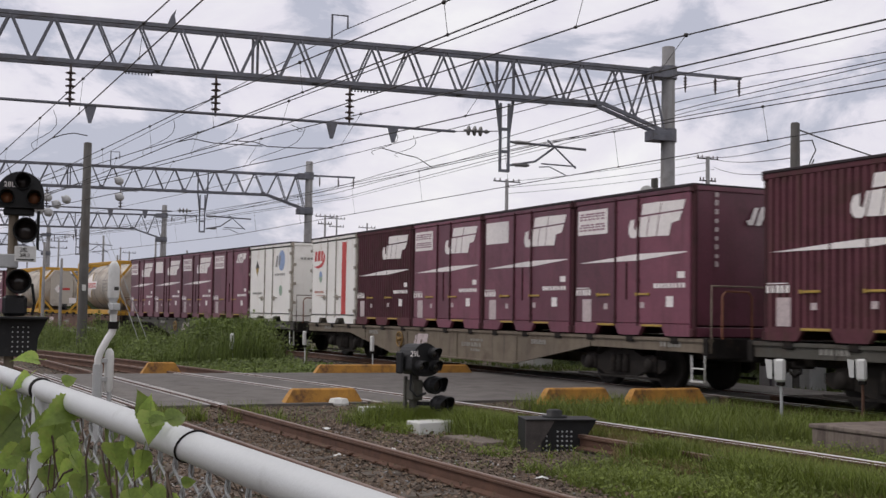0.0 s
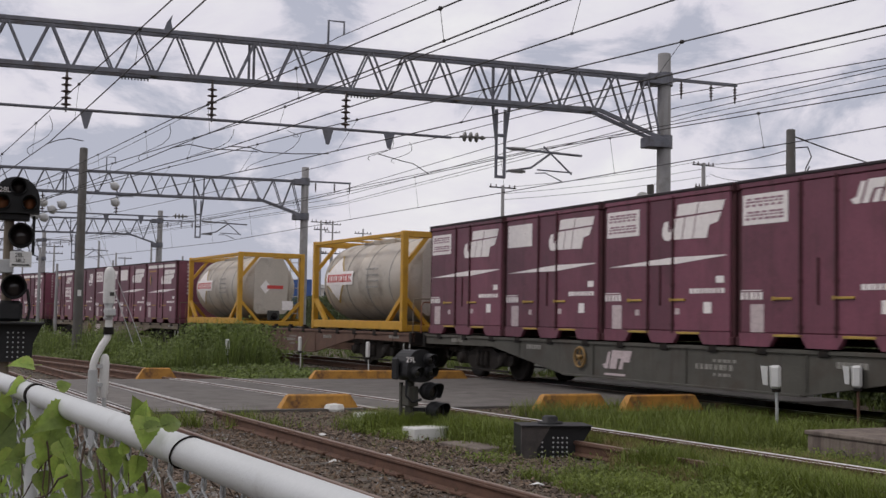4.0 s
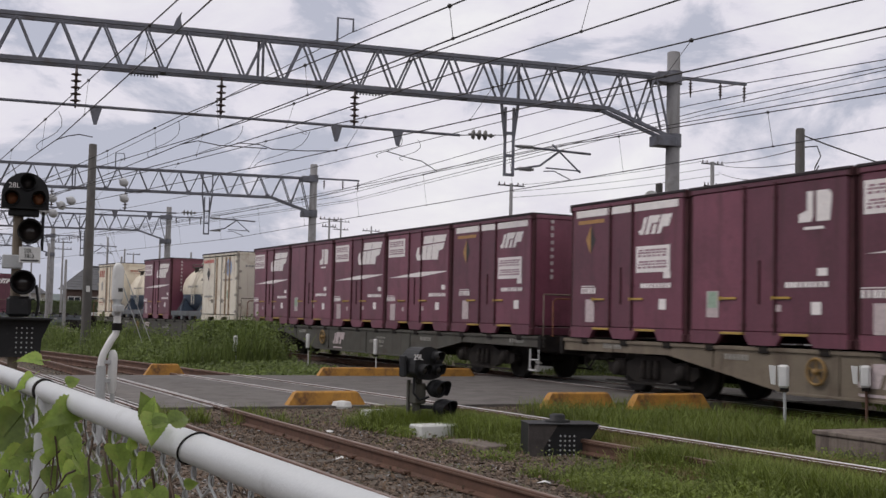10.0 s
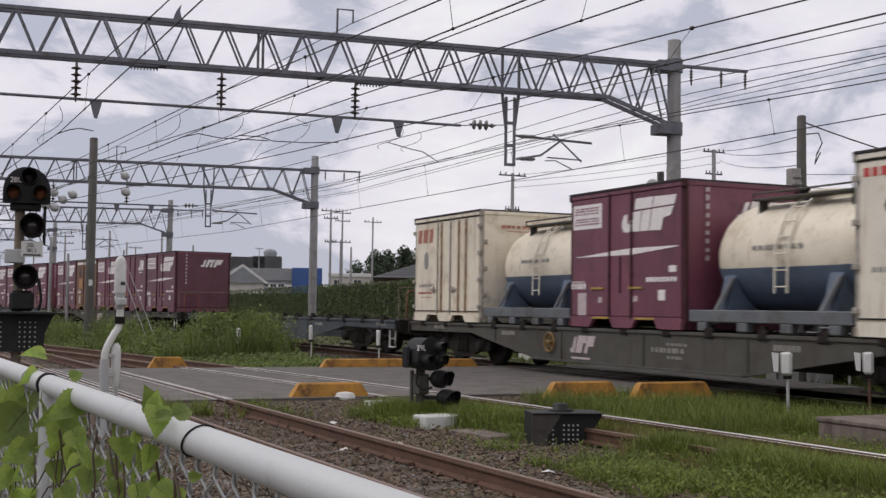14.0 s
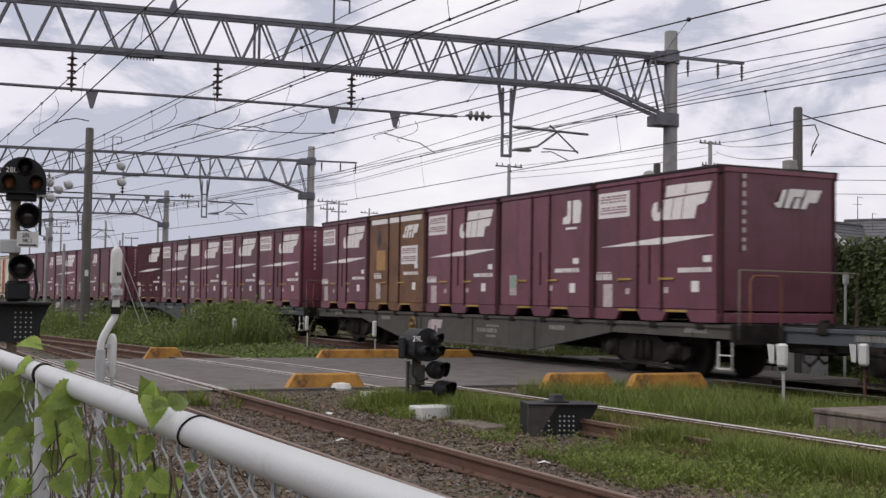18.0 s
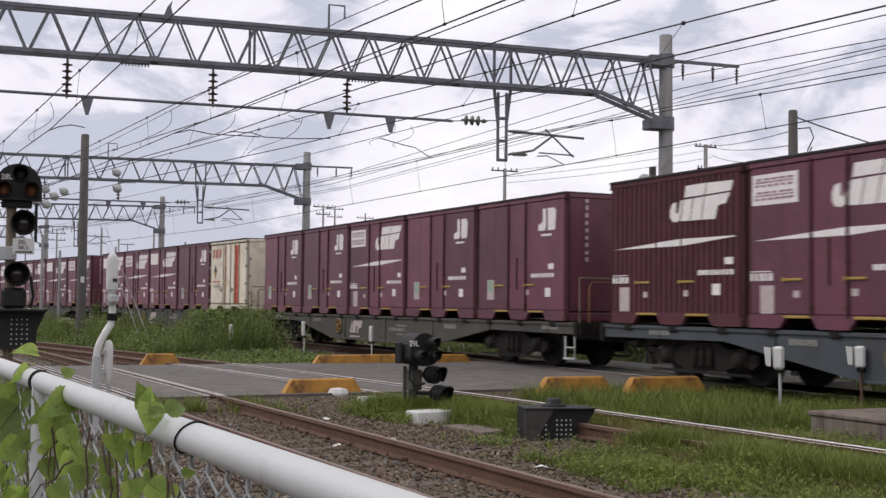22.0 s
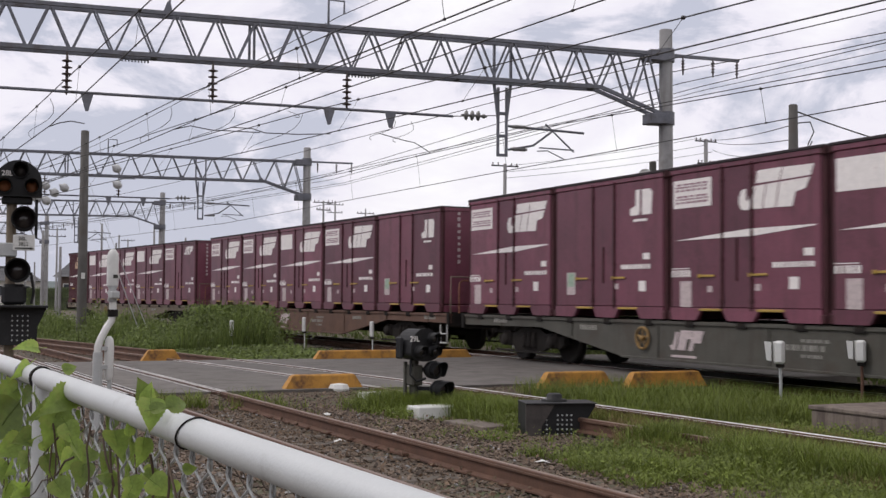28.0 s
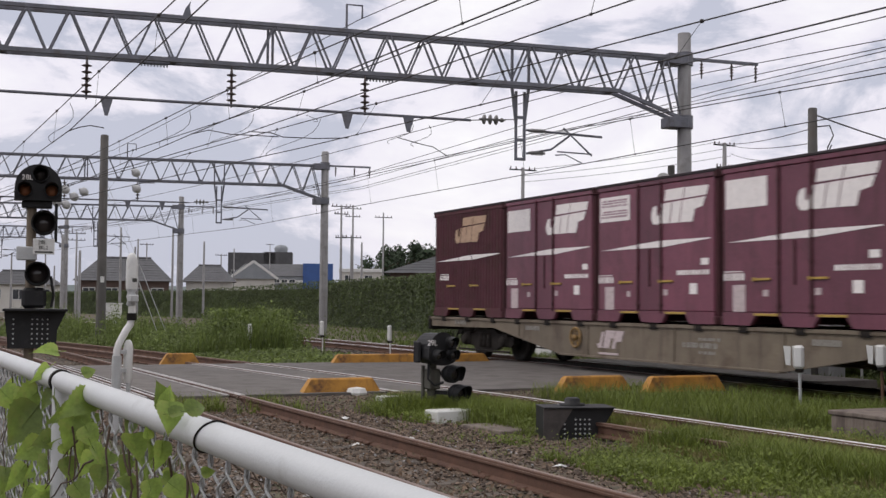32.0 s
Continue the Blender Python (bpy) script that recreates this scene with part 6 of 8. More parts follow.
def perforated_box(parent, w, h, z, deep=0.2):
    """The black hooded box with rows of pale holes in its front."""
    b = Shape().plate([(-w * 0.44, z), (w * 0.34, z), (w * 0.36, z + h * 0.5), (w * 0.5, z + h), (-w * 0.5, z + h), (-w * 0.5, z + h * 0.9), (-w * 0.45, z + h * 0.3)], "x", -deep, 0.0)
    b.box(-deep - 0.02, 0.22, -w * 0.52, w * 0.52, z + h, z + h + 0.025, 0.006)
    box = part("hooded_box", b, BLACK_IRON, parent, "black iron box with a wider top")
    hole = Shape().lathe([(0.009, 0.0), (0.009, 0.006), (0.0, 0.006)], (0, 0, 0), "x", 8).mesh("hole", GREY_ENAMEL)
    for r in range(6):
        for c in (-0.23, -0.05, 0.0, 0.05, 0.1):
            part("hole", hole, None, box, "", pose(0.002, c * w / 0.6 + 0.02, z + 0.05 + r * h * 0.13))
    return box


def tall_signal():
    s = thing("shunting_signal", "black arched shunting signal with two amber lamps on a post", "railway signal", pose(-12.95, 1.3, 0, 0, 0, -6), "shunting signals")
    part("post", Shape().tube([(-0.14, -0.06, -0.3), (-0.14, -0.06, 2.35)], 0.05, 14), WAGON_PALE, s, "grimy olive-grey tubular post")
    head = arched_head(s, 0.46, 0.37, 2.27)
    hooded_lens(s, 0.08, 0.02, 2.53, 0.075, LENS)
    for y in (-0.13, 0.13):
        hooded_lens(s, 0.08, y, 2.37, 0.07, AMBER_LENS)
    lettering("lettering", "28L", 0.075, MARK, head, pose(0.066, -0.11, 2.5, 90, 0, 90))
    for y, z in ((0.06, 2.04), (0.01, 1.52)):
        hooded_lens(s, 0.04, y, z, 0.115, LENS, 0.24)
        part("lamp_bracket", Shape().bar((-0.14, -0.06, z), (-0.05, y, z), 0.05, 0.05), BLACK_IRON, s)
    part("lamp_bracket", Shape().box(-0.18, -0.02, -0.16, 0.14, 2.2, 2.27, 0.01).bar((-0.05, 0.18, 1.85), (-0.05, 0.18, 2.25), 0.03, 0.03), BLACK_IRON, s)
    plate = part("number_plate", Shape().box(0.05, 0.06, -0.04, 0.17, 1.72, 1.88, 0.003), CHALK, s, "white plate with black lettering and an arrow")
    lettering("lettering", "28L", 0.055, BLACK_MARK, plate, pose(0.064, 0.05, 1.84, 90, 0, 90))
    part("arrow", Shape().box(0.061, 0.064, -0.02, 0.13, 1.735, 1.75).plate([(0.13, 1.73), (0.16, 1.7425), (0.13, 1.755)], "x", 0.061, 0.064).box(0.061, 0.064, 0.13, 0.14, 1.74, 1.745), BLACK_MARK, plate)
    lettering("lettering", "38L2", 0.05, BLACK_MARK, plate, pose(0.064, 0.06, 1.785, 90, 0, 90))
    part("relay_case", Shape().box(-0.16, -0.02, -0.2, 0.0, 1.66, 1.8, 0.01), GREY_ENAMEL, s)
    part("lower_case", Shape().box(-0.2, 0.0, -0.14, 0.1, 1.17, 1.38, 0.03), BLACK_IRON, s)
    part("cable", Shape().tube([(0.0, 0.14, 1.5), (0.0, 0.17, 1.3), (-0.02, 0.15, 1.18)], 0.015, 6), BLACK_IRON, s)
    perforated_box(s, 0.6, 0.38, 0.76)
    return s


tall_signal()


def low_signal():
    s = thing("shunting_signal", "low black shunting signal with hooded lamps in the grass", "railway signal", pose(-14.1, 6.3, -0.2, 0, 0, 12), "shunting signals")
    part("post", Shape().tube([(-0.1, 0, 0.0), (-0.1, 0, 0.72)], 0.06, 14).box(-0.2, 0.0, -0.14, 0.14, 0.0, 0.06, 0.01).box(-0.17, -0.13, -0.12, -0.08, 0.05, 0.66, 0.005).box(-0.17, -0.13, 0.06, 0.1, 0.05, 0.66, 0.005), WAGON_GREY, s, "grimy grey steel post")
    part("terminal_box", Shape().box(-0.16, 0.02, -0.1, 0.06, 0.36, 0.62, 0.015), WAGON_GREY, s, "grimy grey terminal box")
    w, h, z = 0.42, 0.4, 0.68
    line = [(w / 2 * math.cos(a), z + 0.1 + (h - 0.1) * max(0.0, math.sin(a)) ** 0.8 if math.sin(a) > 0 else z + 0.1 + 0.1 * math.sin(a)) for a in [2 * math.pi * k / 26 for k in range(26)]]
    head = part("signal_head", Shape().plate(line, "x", -0.2, 0.12), BLACK_IRON, s, "rounded black signal head")
    part("head_rim", Shape().plate([(y * 1.06, z + 0.2 + (q - z - 0.2) * 1.06) for y, q in line], "x", 0.12, 0.14), BLACK_IRON, head)
    hooded_lens(s, 0.17, 0.1, 0.96, 0.07, LENS, 0.13)
    for y in (-0.1, 0.12):
        hooded_lens(s, 0.17, y, 0.8, 0.07, LENS, 0.13)
    part("side_flange", Shape().box(-0.16, -0.02, -0.26, -0.215, 0.7, 0.98, 0.02), BLACK_IRON, head)
    tilt = pose(0.146, -0.17, 0.955, 90, 0, 90)
    lettering("lettering", "29L", 0.1, MARK, head, tilt)
    for x, y, q in ((0.16, 0.14, 0.56), (0.26, 0.17, 0.32)):
        hooded_lens(s, x, y, q, 0.105, LENS, 0.2)
        part("lamp_bracket", Shape().bar((-0.1, 0, q), (x - 0.1, y, q), 0.05, 0.05), BLACK_IRON, s)
    part("cable", Shape().tube([(0.0, -0.12, 0.7), (0.04, -0.16, 0.5), (0.1, -0.1, 0.42), (0.16, 0, 0.46)], 0.016, 6), BLACK_IRON, s)
    return s


low_signal()
ground_box = thing("signal_base_box", "black hooded iron box with rows of pale holes standing in grass", "signal box", pose(-11.2, 6.67, -0.28, 0, 0, -17))
box_body = Shape().plate([(-0.385, 0.0), (0.23, 0.0), (0.235, 0.17), (0.385, 0.405), (0.385, 0.43), (-0.385, 0.43)], "x", -0.36, 0.0)
box_body = part("box_body", box_body, BLACK_IRON, ground_box, "black iron box with a flared side")
part("lid", Shape().box(-0.38, 0.07, -0.39, 0.39, 0.43, 0.445, 0.004), BLACK_IRON, ground_box)
# Added plate on the front; its paler brown paints the lit side face.
part("side_cheek", Shape().plate([(-0.385, 0.0), (-0.215, 0.0), (-0.215, 0.19), (-0.07, 0.43), (-0.385, 0.43)], "x", 0.004, 0.045), LIT_SIDE_IRON, ground_box, "dull brown cheek plate")
PINHOLE = Shape().lathe([(0.011, 0.0), (0.011, 0.006), (0.0, 0.006)], (0, 0, 0), "x", 8).mesh("hole", GREY_ENAMEL)
for row_ in range(6):
    for at_ in (-0.15, -0.03, 0.02, 0.07, 0.12):
        part("hole", PINHOLE, None, box_body, "", pose(0.002, at_, 0.06 + 0.05 * row_))
part("cap", Shape().lathe([(0.14, 0.445), (0.14, 0.465), (0.085, 0.47), (0.085, 0.515), (0.06, 0.53), (0.0, 0.53)], (-0.2, -0.02, 0), "z", 16), BLACK_IRON, ground_box, "dark round cap")


def foot_block(x, y, w, d, h, turn):
    solid("foundation_block", Shape().box(-w / 2, w / 2, -d / 2, d / 2, 0, h, 0.015), CHALK, "low pale concrete block half hidden in grass", "concrete block", pose(x, y, -0.24, 0, 0, turn), "pale blocks by the low signal")


foot_block(-13.5, 6.24, 0.3, 0.62, 0.2, 10)
foot_block(-15.1, 6.1, 0.25, 0.38, 0.25, 5)
disc = thing("marker_stud", "white octagonal marker cap on a short stub", "marker", pose(-16.2, 6.0, -0.22))
part("cap", Shape().lathe([(0.15, 0.16), (0.16, 0.2), (0.13, 0.26), (0.0, 0.28)], (0, 0, 0), "z", 8, False), CHALK, disc)
part("stub", Shape().lathe([(0.1, 0), (0.1, 0.16)], (0, 0, 0), "z", 10), CONCRETE, disc)
slab = solid("cover_slab", Shape().box(-0.42, 0.42, -0.4, 0.4, 0, 0.1, 0.01), PIT, "flat stained concrete cover slab beside the black box", "concrete slab", pose(-12.3, 6.42, -0.235, 0, 0, 8))


def sensor_post():
    s = thing("crossing_sensor", "white cranked sensor post with a capsule head beside the road", "crossing sensor", pose(-13.37, 2.19, 0, 0, 0, 25))
    part("sleeve", Shape().tube([(0, 0, -0.3), (0, 0, 0.66)], 0.052, 16), GREY_ENAMEL, s)
    part("pipe", Shape().tube([(0, 0, 0.6), (0, 0, 0.72), (0.0, 0.03, 0.8), (0.0, 0.11, 0.93), (0, 0.165, 1.0), (0, 0.18, 1.08), (0, 0.18, 1.2)], 0.04, 14), CHALK, s, "white cranked pipe")
    part("collar", Shape().lathe([(0.055, 1.04), (0.055, 1.12)], (0, 0.18, 0), "z", 14), UNDERGEAR, s)
    part("gland", Shape().lathe([(0.042, 1.2), (0.055, 1.22), (0.04, 1.26), (0.056, 1.3), (0.04, 1.34), (0.06, 1.38)], (0, 0.17, 0), "z", 14).box(0.03, 0.1, 0.1, 0.2, 1.24, 1.32, 0.01), GREY_ENAMEL, s)
    part("capsule", Shape().lathe([(0.06, 1.38), (0.064, 1.42), (0.062, 1.69), (0.052, 1.74), (0.025, 1.775), (0.0, 1.78)], (0, 0.17, 0), "z", 18), CHALK, s, "white rounded capsule")
    part("maker_plate", Shape().box(0.04, 0.068, 0.14, 0.19, 1.46, 1.5), BLACK_MARK, s)
    part("lower_capsule", Shape().lathe([(0.03, 0.36), (0.048, 0.42), (0.052, 0.74), (0.042, 0.8), (0.02, 0.83), (0.0, 0.83)], (0.02, 0.13, 0), "z", 16), CHALK, s, "second smaller capsule")
    part("clamp", Shape().box(-0.02, 0.05, 0.02, 0.14, 0.68, 0.72).box(-0.02, 0.05, 0.02, 0.14, 0.48, 0.52).tube([(0.02, 0.14, 0.36), (0.02, 0.14, -0.2)], 0.025, 8), GREY_ENAMEL, s)
    return s


sensor_post()


def box_post(x, y, head_z, white=True, turn=0.0, scale=1.0, base=True):
    s = thing("track_terminal_post", "white terminal box on a thin rusty post" if white else "small white marker on a thin post", "terminal post", pose(x, y, -0.2, 0, 0, turn), "terminal posts beside the track")
    top = head_z + 0.2
    k = scale
    part("stem", Shape().tube([(0, 0, -0.1), (0.01, 0.0, top * 0.5), (0, 0, top)], 0.022 * k, 8), (GREY_ENAMEL if turn == 36 else RUST) if base else CHALK, s)
    part("case", Shape().box(-0.07 * k, 0.07 * k, -0.09 * k, 0.02 * k, top - 0.04, top + (0.27 if base else 0.46) * k, 0.03 * k), CHALK, s, "rounded white case")
    if base:
        part("lid", Shape().plate([(-0.02, top), (0.05, top - 0.01), (0.06, top + 0.26 * k), (-0.06, top + 0.26 * k)], "x", -0.085 * k, -0.07 * k).plate([(-0.16 * k, top + 0.01), (-0.1 * k, top), (-0.1 * k, top + 0.25 * k), (-0.19 * k, top + 0.26 * k)], "y", -0.09 * k, -0.05 * k), CHALK, s, "half-open white lid")
    part("bracket", Shape().box(-0.05, 0.05, -0.05, 0.05, top - 0.09, top - 0.04, 0.01), UNDERGEAR, s)
    if base:
        part("foot", Shape().box(-0.2, 0.2, -0.18, 0.18, -0.05, 0.09, 0.02), CONCRETE, s, "dark concrete foot")
    return s


box_post(-12.75, 11.0, 0.47, turn=36)
box_post(-12.3, 12.0, 0.5, turn=35, scale=0.95)
box_post(-27.9, 11.2, 0.35, False, 30, 0.75, False)
box_post(-31.2, 10.55, 0.4, False, 30, 0.75, False)
box_post(-31.0, 8.5, 0.3, False, 30, 0.8, False)

pit = thing("cable_pit", "weathered concrete cable pit with a round duct hole", "concrete pit", pose(-10.75, 9.72, -0.385))
part("wall", Shape().box(0, 4.2, 0, 1.5, 0, 0.42, 0.015), PIT, pit)
part("cover", Shape().box(-0.03, 4.23, -0.02, 1.53, 0.42, 0.47, 0.01), PIT, pit, "flat concrete cover")
part("duct_hole", Shape().lathe([(0.0, 0.01), (0.07, 0.01), (0.07, -0.006), (0.08, -0.006), (0.08, 0.02)], (0.55, 0, 0.22), "y", 16), BLACK_MARK, pit, "dark round duct")

def concrete_pole(x, y, top, r0, r1, label, group="trackside poles"):
    s = thing("concrete_pole", label, "pole", pose(x, y, GROUND_Z), group)
    part("shaft", Shape().lathe([(r0, -0.3), (r1, top - GROUND_Z), (r1 * 0.7, top - GROUND_Z + 0.02)], (0, 0, 0), "z", 18), STAINED_POLE if "stained" in label or "stout" in label else CONCRETE, s)
    return s


left_pole = concrete_pole(-41.2, 6.2, 6.75, 0.165, 0.13, "stout grey concrete pole rising from the weeds")
part("plate", Shape().box(0.15, 0.17, -0.06, 0.06, 2.05, 2.25), CHALK, left_pole, "small white plate")

for k in range(2):
    part("stay_wire", Shape().tube([(0.0, 0.0, 5.4 + 0.25 * k), (0.0, 2.0 + 0.3 * k, 0.05)], 0.007, 6), GREY_ENAMEL, left_pole, "pale steel stay wire")
    part("stay_guard", Shape().tube([(0.0, 1.1 + 0.18 * k, 2.4 + 0.15 * k), (0.0, 2.0 + 0.3 * k, 0.05)], 0.014, 8), GREY_ENAMEL, left_pole, "pale guard round a stay wire")

right_pole = concrete_pole(-19.28, 17.0, 5.3, 0.132, 0.092, "dark stained pole with a grey switch box and a horn")
part("switch_box", Shape().box(-0.1, 0.12, -0.33, -0.1, 3.72, 4.42, 0.02), GREY_MARK, right_pole, "grey switch box")
for k in range(4):
    part("fin", Shape().box(0.1, 0.16, -0.34, -0.12, 3.8 + 0.14 * k, 3.86 + 0.14 * k, 0.005), GREY_MARK, right_pole)
part("horn", Shape().lathe([(0.06, -0.2), (0.1, -0.05), (0.15, 0.1), (0.16, 0.11), (0.14, 0.11), (0.0, 0.0)], (0.14, -0.11, 3.9), "x", 16), BLACK_IRON, right_pole, "black horn")
part("cable_loop", Shape().tube([(0, 0.1, 5.15), (0, 0.45, 5.2), (0, 0.55, 5.0), (0, 0.4, 4.75), (0, 0.35, 4.55), (0, 0.5, 4.8)], 0.014, 6), WIRE, right_pole, "loose cable loop")
part("platform", Shape().box(-0.25, 0.3, -1.0, 0.22, 3.24, 3.28, 0.01), BEAM, right_pole, "small steel platform")
for y in (-0.97, -0.66, -0.4):
    part("railing_post", Shape().tube([(0.28, y, 3.25), (0.28, y - 0.08, 3.88 + 0.1 * (y + 1))], 0.014, 6), BEAM, right_pole)
part("handrail", Shape().tube([(0.28, -1.06, 3.88), (0.28, -0.15, 3.98)], 0.014, 6).tube([(0.28, -1.02, 3.56), (0.28, -0.6, 3.62), (0.28, -0.1, 3.66)], 0.012, 6).tube([(0.3, -0.68, 3.2), (0.3, -0.68, 3.5), (0.3, -0.62, 3.6), (0.3, -0.5, 3.62)], 0.022, 6), BEAM, right_pole)
for y in (-0.88, -0.68):
    part("platform_leg", Shape().tube([(0.3, y, -0.2), (0.3, y, 3.22)], 0.025, 6), BEAM, right_pole)
for k in range(8):
    part("rung", Shape().tube([(0.3, -0.88, 0.3 + 0.34 * k), (0.3, -0.68, 0.3 + 0.34 * k)], 0.012, 5), BEAM, right_pole)
for y0 in (-1.0, 0.25):
    solid("equipment_cabinet", Shape().box(-0.25, 0.25, -0.22, 0.22, 0, 1.2, 0.02), GREY_ENAMEL, "grey steel equipment cabinet at the foot of the pole", "cabinet", pose(-19.1, 17.05 + y0 * 0.7, GROUND_Z), "equipment cabinets")
solid("equipment_cabinet", Shape().box(-0.5, 0.5, -0.35, 0.35, 0, 1.25, 0.02).box(-0.55, 0.55, -0.4, 0.4, 1.25, 1.31, 0.02), CHALK, "white steel equipment cabinet beside the hedge", "cabinet", pose(-30.5, 17.2, GROUND_Z, 0, 0, 10), "equipment cabinets")
solid("equipment_cabinet", Shape().box(-0.35, 0.35, -0.5, 0.5, 0, 1.25, 0.02).box(-0.4, 0.4, -0.55, 0.55, 1.25, 1.31, 0.02), CHALK, "white steel equipment cabinet among weeds before the hedge", "cabinet", pose(-70.0, 11.1, GROUND_Z, 0, 0, 10), "equipment cabinets")
thin = thing("marker_post", "thin white post with a small head before the hedge", "post", pose(-18.15, 17.2, GROUND_Z))
part("stem", Shape().tube([(0, 0, 0), (0.02, 0, 1.95)], 0.026, 8), GREY_ENAMEL, thin)
part("head", Shape().box(-0.04, 0.05, -0.04, 0.08, 1.88, 2.12, 0.02), GREY_ENAMEL, thin)

back_signal = thing("colour_light_signal", "rear of a tall signal with an oval backboard and platform", "railway signal", pose(-24.3, 17.05, GROUND_Z, 0, 0, 8))
part("post", Shape().tube([(0, 0, -0.2), (0, 0, 4.85)], 0.085, 14), STAINED_POLE, back_signal, "dark tubular post")
oval = [(0.26 * math.cos(a), 4.17 + 0.24 * math.sin(a) + (0.24 if math.sin(a) > 0 else -0.24)) for a in [2 * math.pi * k / 24 for k in range(24)]]
part("backboard", Shape().plate([(u - 0.33, w) for u, w in oval], "x", 0.08, 0.11), CHALK, back_signal, "pale oval backboard")
part("lamp_case", Shape().box(0.1, 0.3, -0.42, -0.24, 3.75, 4.45, 0.03), WAGON_PALE, back_signal, "dusty olive lamp case")
part("platform", Shape().box(-0.3, 0.4, -0.5, 0.9, 3.3, 3.34, 0.01), BEAM, back_signal, "steel service platform")
for y in (0.25, 0.55, 0.88):
    part("railing_post", Shape().tube([(0.38, y, 3.34), (0.38, y, 4.4)], 0.018, 6), BEAM, back_signal)
part("handrail", Shape().tube([(0.38, 0.1, 4.4), (0.38, 0.9, 4.4)], 0.018, 6), BEAM, back_signal)
part("strut", Shape().tube([(0.0, -0.2, 0.0), (0.1, -0.08, 2.1)], 0.035, 8), BEAM, back_signal)
part("stub_post", Shape().tube([(0.2, -0.8, 2.5), (0.2, -0.8, 3.75)], 0.035, 8).bar((0.2, -0.8, 2.55), (0, 0, 2.4), 0.04, 0.04), UNDERGEAR, back_signal)
for k in range(9):
    part("rung", Shape().tube([(0.1, 0.16, 0.4 + 0.32 * k), (0.1, 0.42, 0.4 + 0.32 * k)], 0.012, 5), BEAM, back_signal)


def far_pole(x, y, top, arms, label, r=0.1, kit=False):
    s = concrete_pole(x, y, top, r * 1.3, r * 0.8, label, "distant poles")
    for z, w in arms:
        part("crossarm", Shape().bar((0, -w / 2, z - GROUND_Z), (0, w / 2, z - GROUND_Z), 0.06, 0.06), UNDERGEAR, s)
        for k in (-0.45, -0.25, 0.25, 0.45):
            part("insulator", Shape().lathe([(0.02, 0.03), (0.04, 0.07), (0.02, 0.1), (0.04, 0.13), (0.01, 0.17)], (0, k * w, z - GROUND_Z), "z", 8), PORCELAIN, s)
    if kit:
        part("transformer", Shape().lathe([(0.0, 0), (0.17, 0), (0.19, 0.05), (0.19, 0.55), (0.15, 0.62), (0.0, 0.64)], (0.1, 0.32, top - 3.9 - GROUND_Z), "z", 14), GREY_ENAMEL, s, "grey pole transformer")
    return s


far_pole(-48.5, 37.2, 9.3, ((9.2, 1.3), (8.1, 1.0), (7.6, 1.0)), "grey distribution pole with crossarms and a transformer", 0.12, True)
far_pole(-52.8, 28.2, 8.0, ((7.9, 1.5), (6.2, 0.8)), "slim utility pole with a crossarm", 0.1)
far_pole(-76.8, 27.2, 7.8, ((7.7, 1.4), (7.2, 1.0), (5.6, 0.8)), "slim utility pole with crossarms behind the hedge", 0.08)
far_pole(-100, 36.5, 9.8, ((9.5, 1.6), (8.8, 1.4)), "tall far utility pole behind the hedge", 0.09)
far_pole(-97, 38.2, 9.0, ((8.6, 1.6),), "far bare utility pole behind the hedge", 0.08)
for x, y, h in ((-62.6, 7.5, 4.5), (-62.3, 8.3, 3.7), (-90.0, 13.6, 6.5), (-86.0, 15.2, 5.0), (-84.0, 19.6, 5.4), (-95.0, 17.0, 6.0)):
    far_pole(x, y, h, (), "thin bare trackside post", 0.075)

for x, y, h, arms in ((-111.1, 14.5, 7.3, 2), (-90.8, 15.0, 6.6, 0), (-96.0, 19.9, 7.1, 0), (-97.8, 20.7, 7.4, 0), (-117.6, 9.6, 5.5, 0), (-124.3, 13.3, 6.3, 0), (-121.2, 13.8, 4.5, 0), (-137.6, 25.6, 7.7, 1), (-145.6, 36.1, 7.0, 1), (-154.9, 40.1, 8.1, 0), (-201.7, 58.5, 11.2, 1), (-80.8, 29.4, 6.0, 1), (-86.2, 32.2, 5.8, 0)):
    far_pole(x, y, h, [(h - 0.15 - 0.6 * k, 1.5) for k in range(arms)], "thin pole with crossarms in the distance" if arms else "thin bare pole in the distance", 0.085)

# ---- the chain-link fence and the vine on it ----
FENCE_Y, RAIL_Z = 0.467, 1.03


def rail_z(x):
    """The top pipe falls a little along the fence."""
    return 1.0051 - 0.0063 * (x + 2.0)

FENCE_TURN = pose(-2, 0.5564, 0, 0, 0, 3.259) @ pose(2, -FENCE_Y, 0)  # the fence lies a little askew to the tracks
fence = thing("chain_link_fence", "galvanised chain-link fence with a stout top pipe", "fence", FENCE_TURN)
pipe = Shape().tube([(-9.2 + 0.6 * i, FENCE_Y, rail_z(-9.2 + 0.6 * i)) for i in range(18)], 0.0303, 28)
part("top_rail", pipe, GALVANISED, fence, "thick galvanised top pipe")
for x in (-7.2, -3.74, -0.28):
    p = part("post", Shape().tube([(x, FENCE_Y, -0.35), (x, FENCE_Y, rail_z(x) - 0.005)], 0.03, 18), GALVANISED, fence, "galvanised upright pipe")
    part("band", Shape().lathe([(0.0335, -0.012), (0.036, -0.01), (0.036, 0.01), (0.0335, 0.012)], (x - 0.03, FENCE_Y, rail_z(x)), "x", 20), UNDERGEAR, p, "dark clamp band")
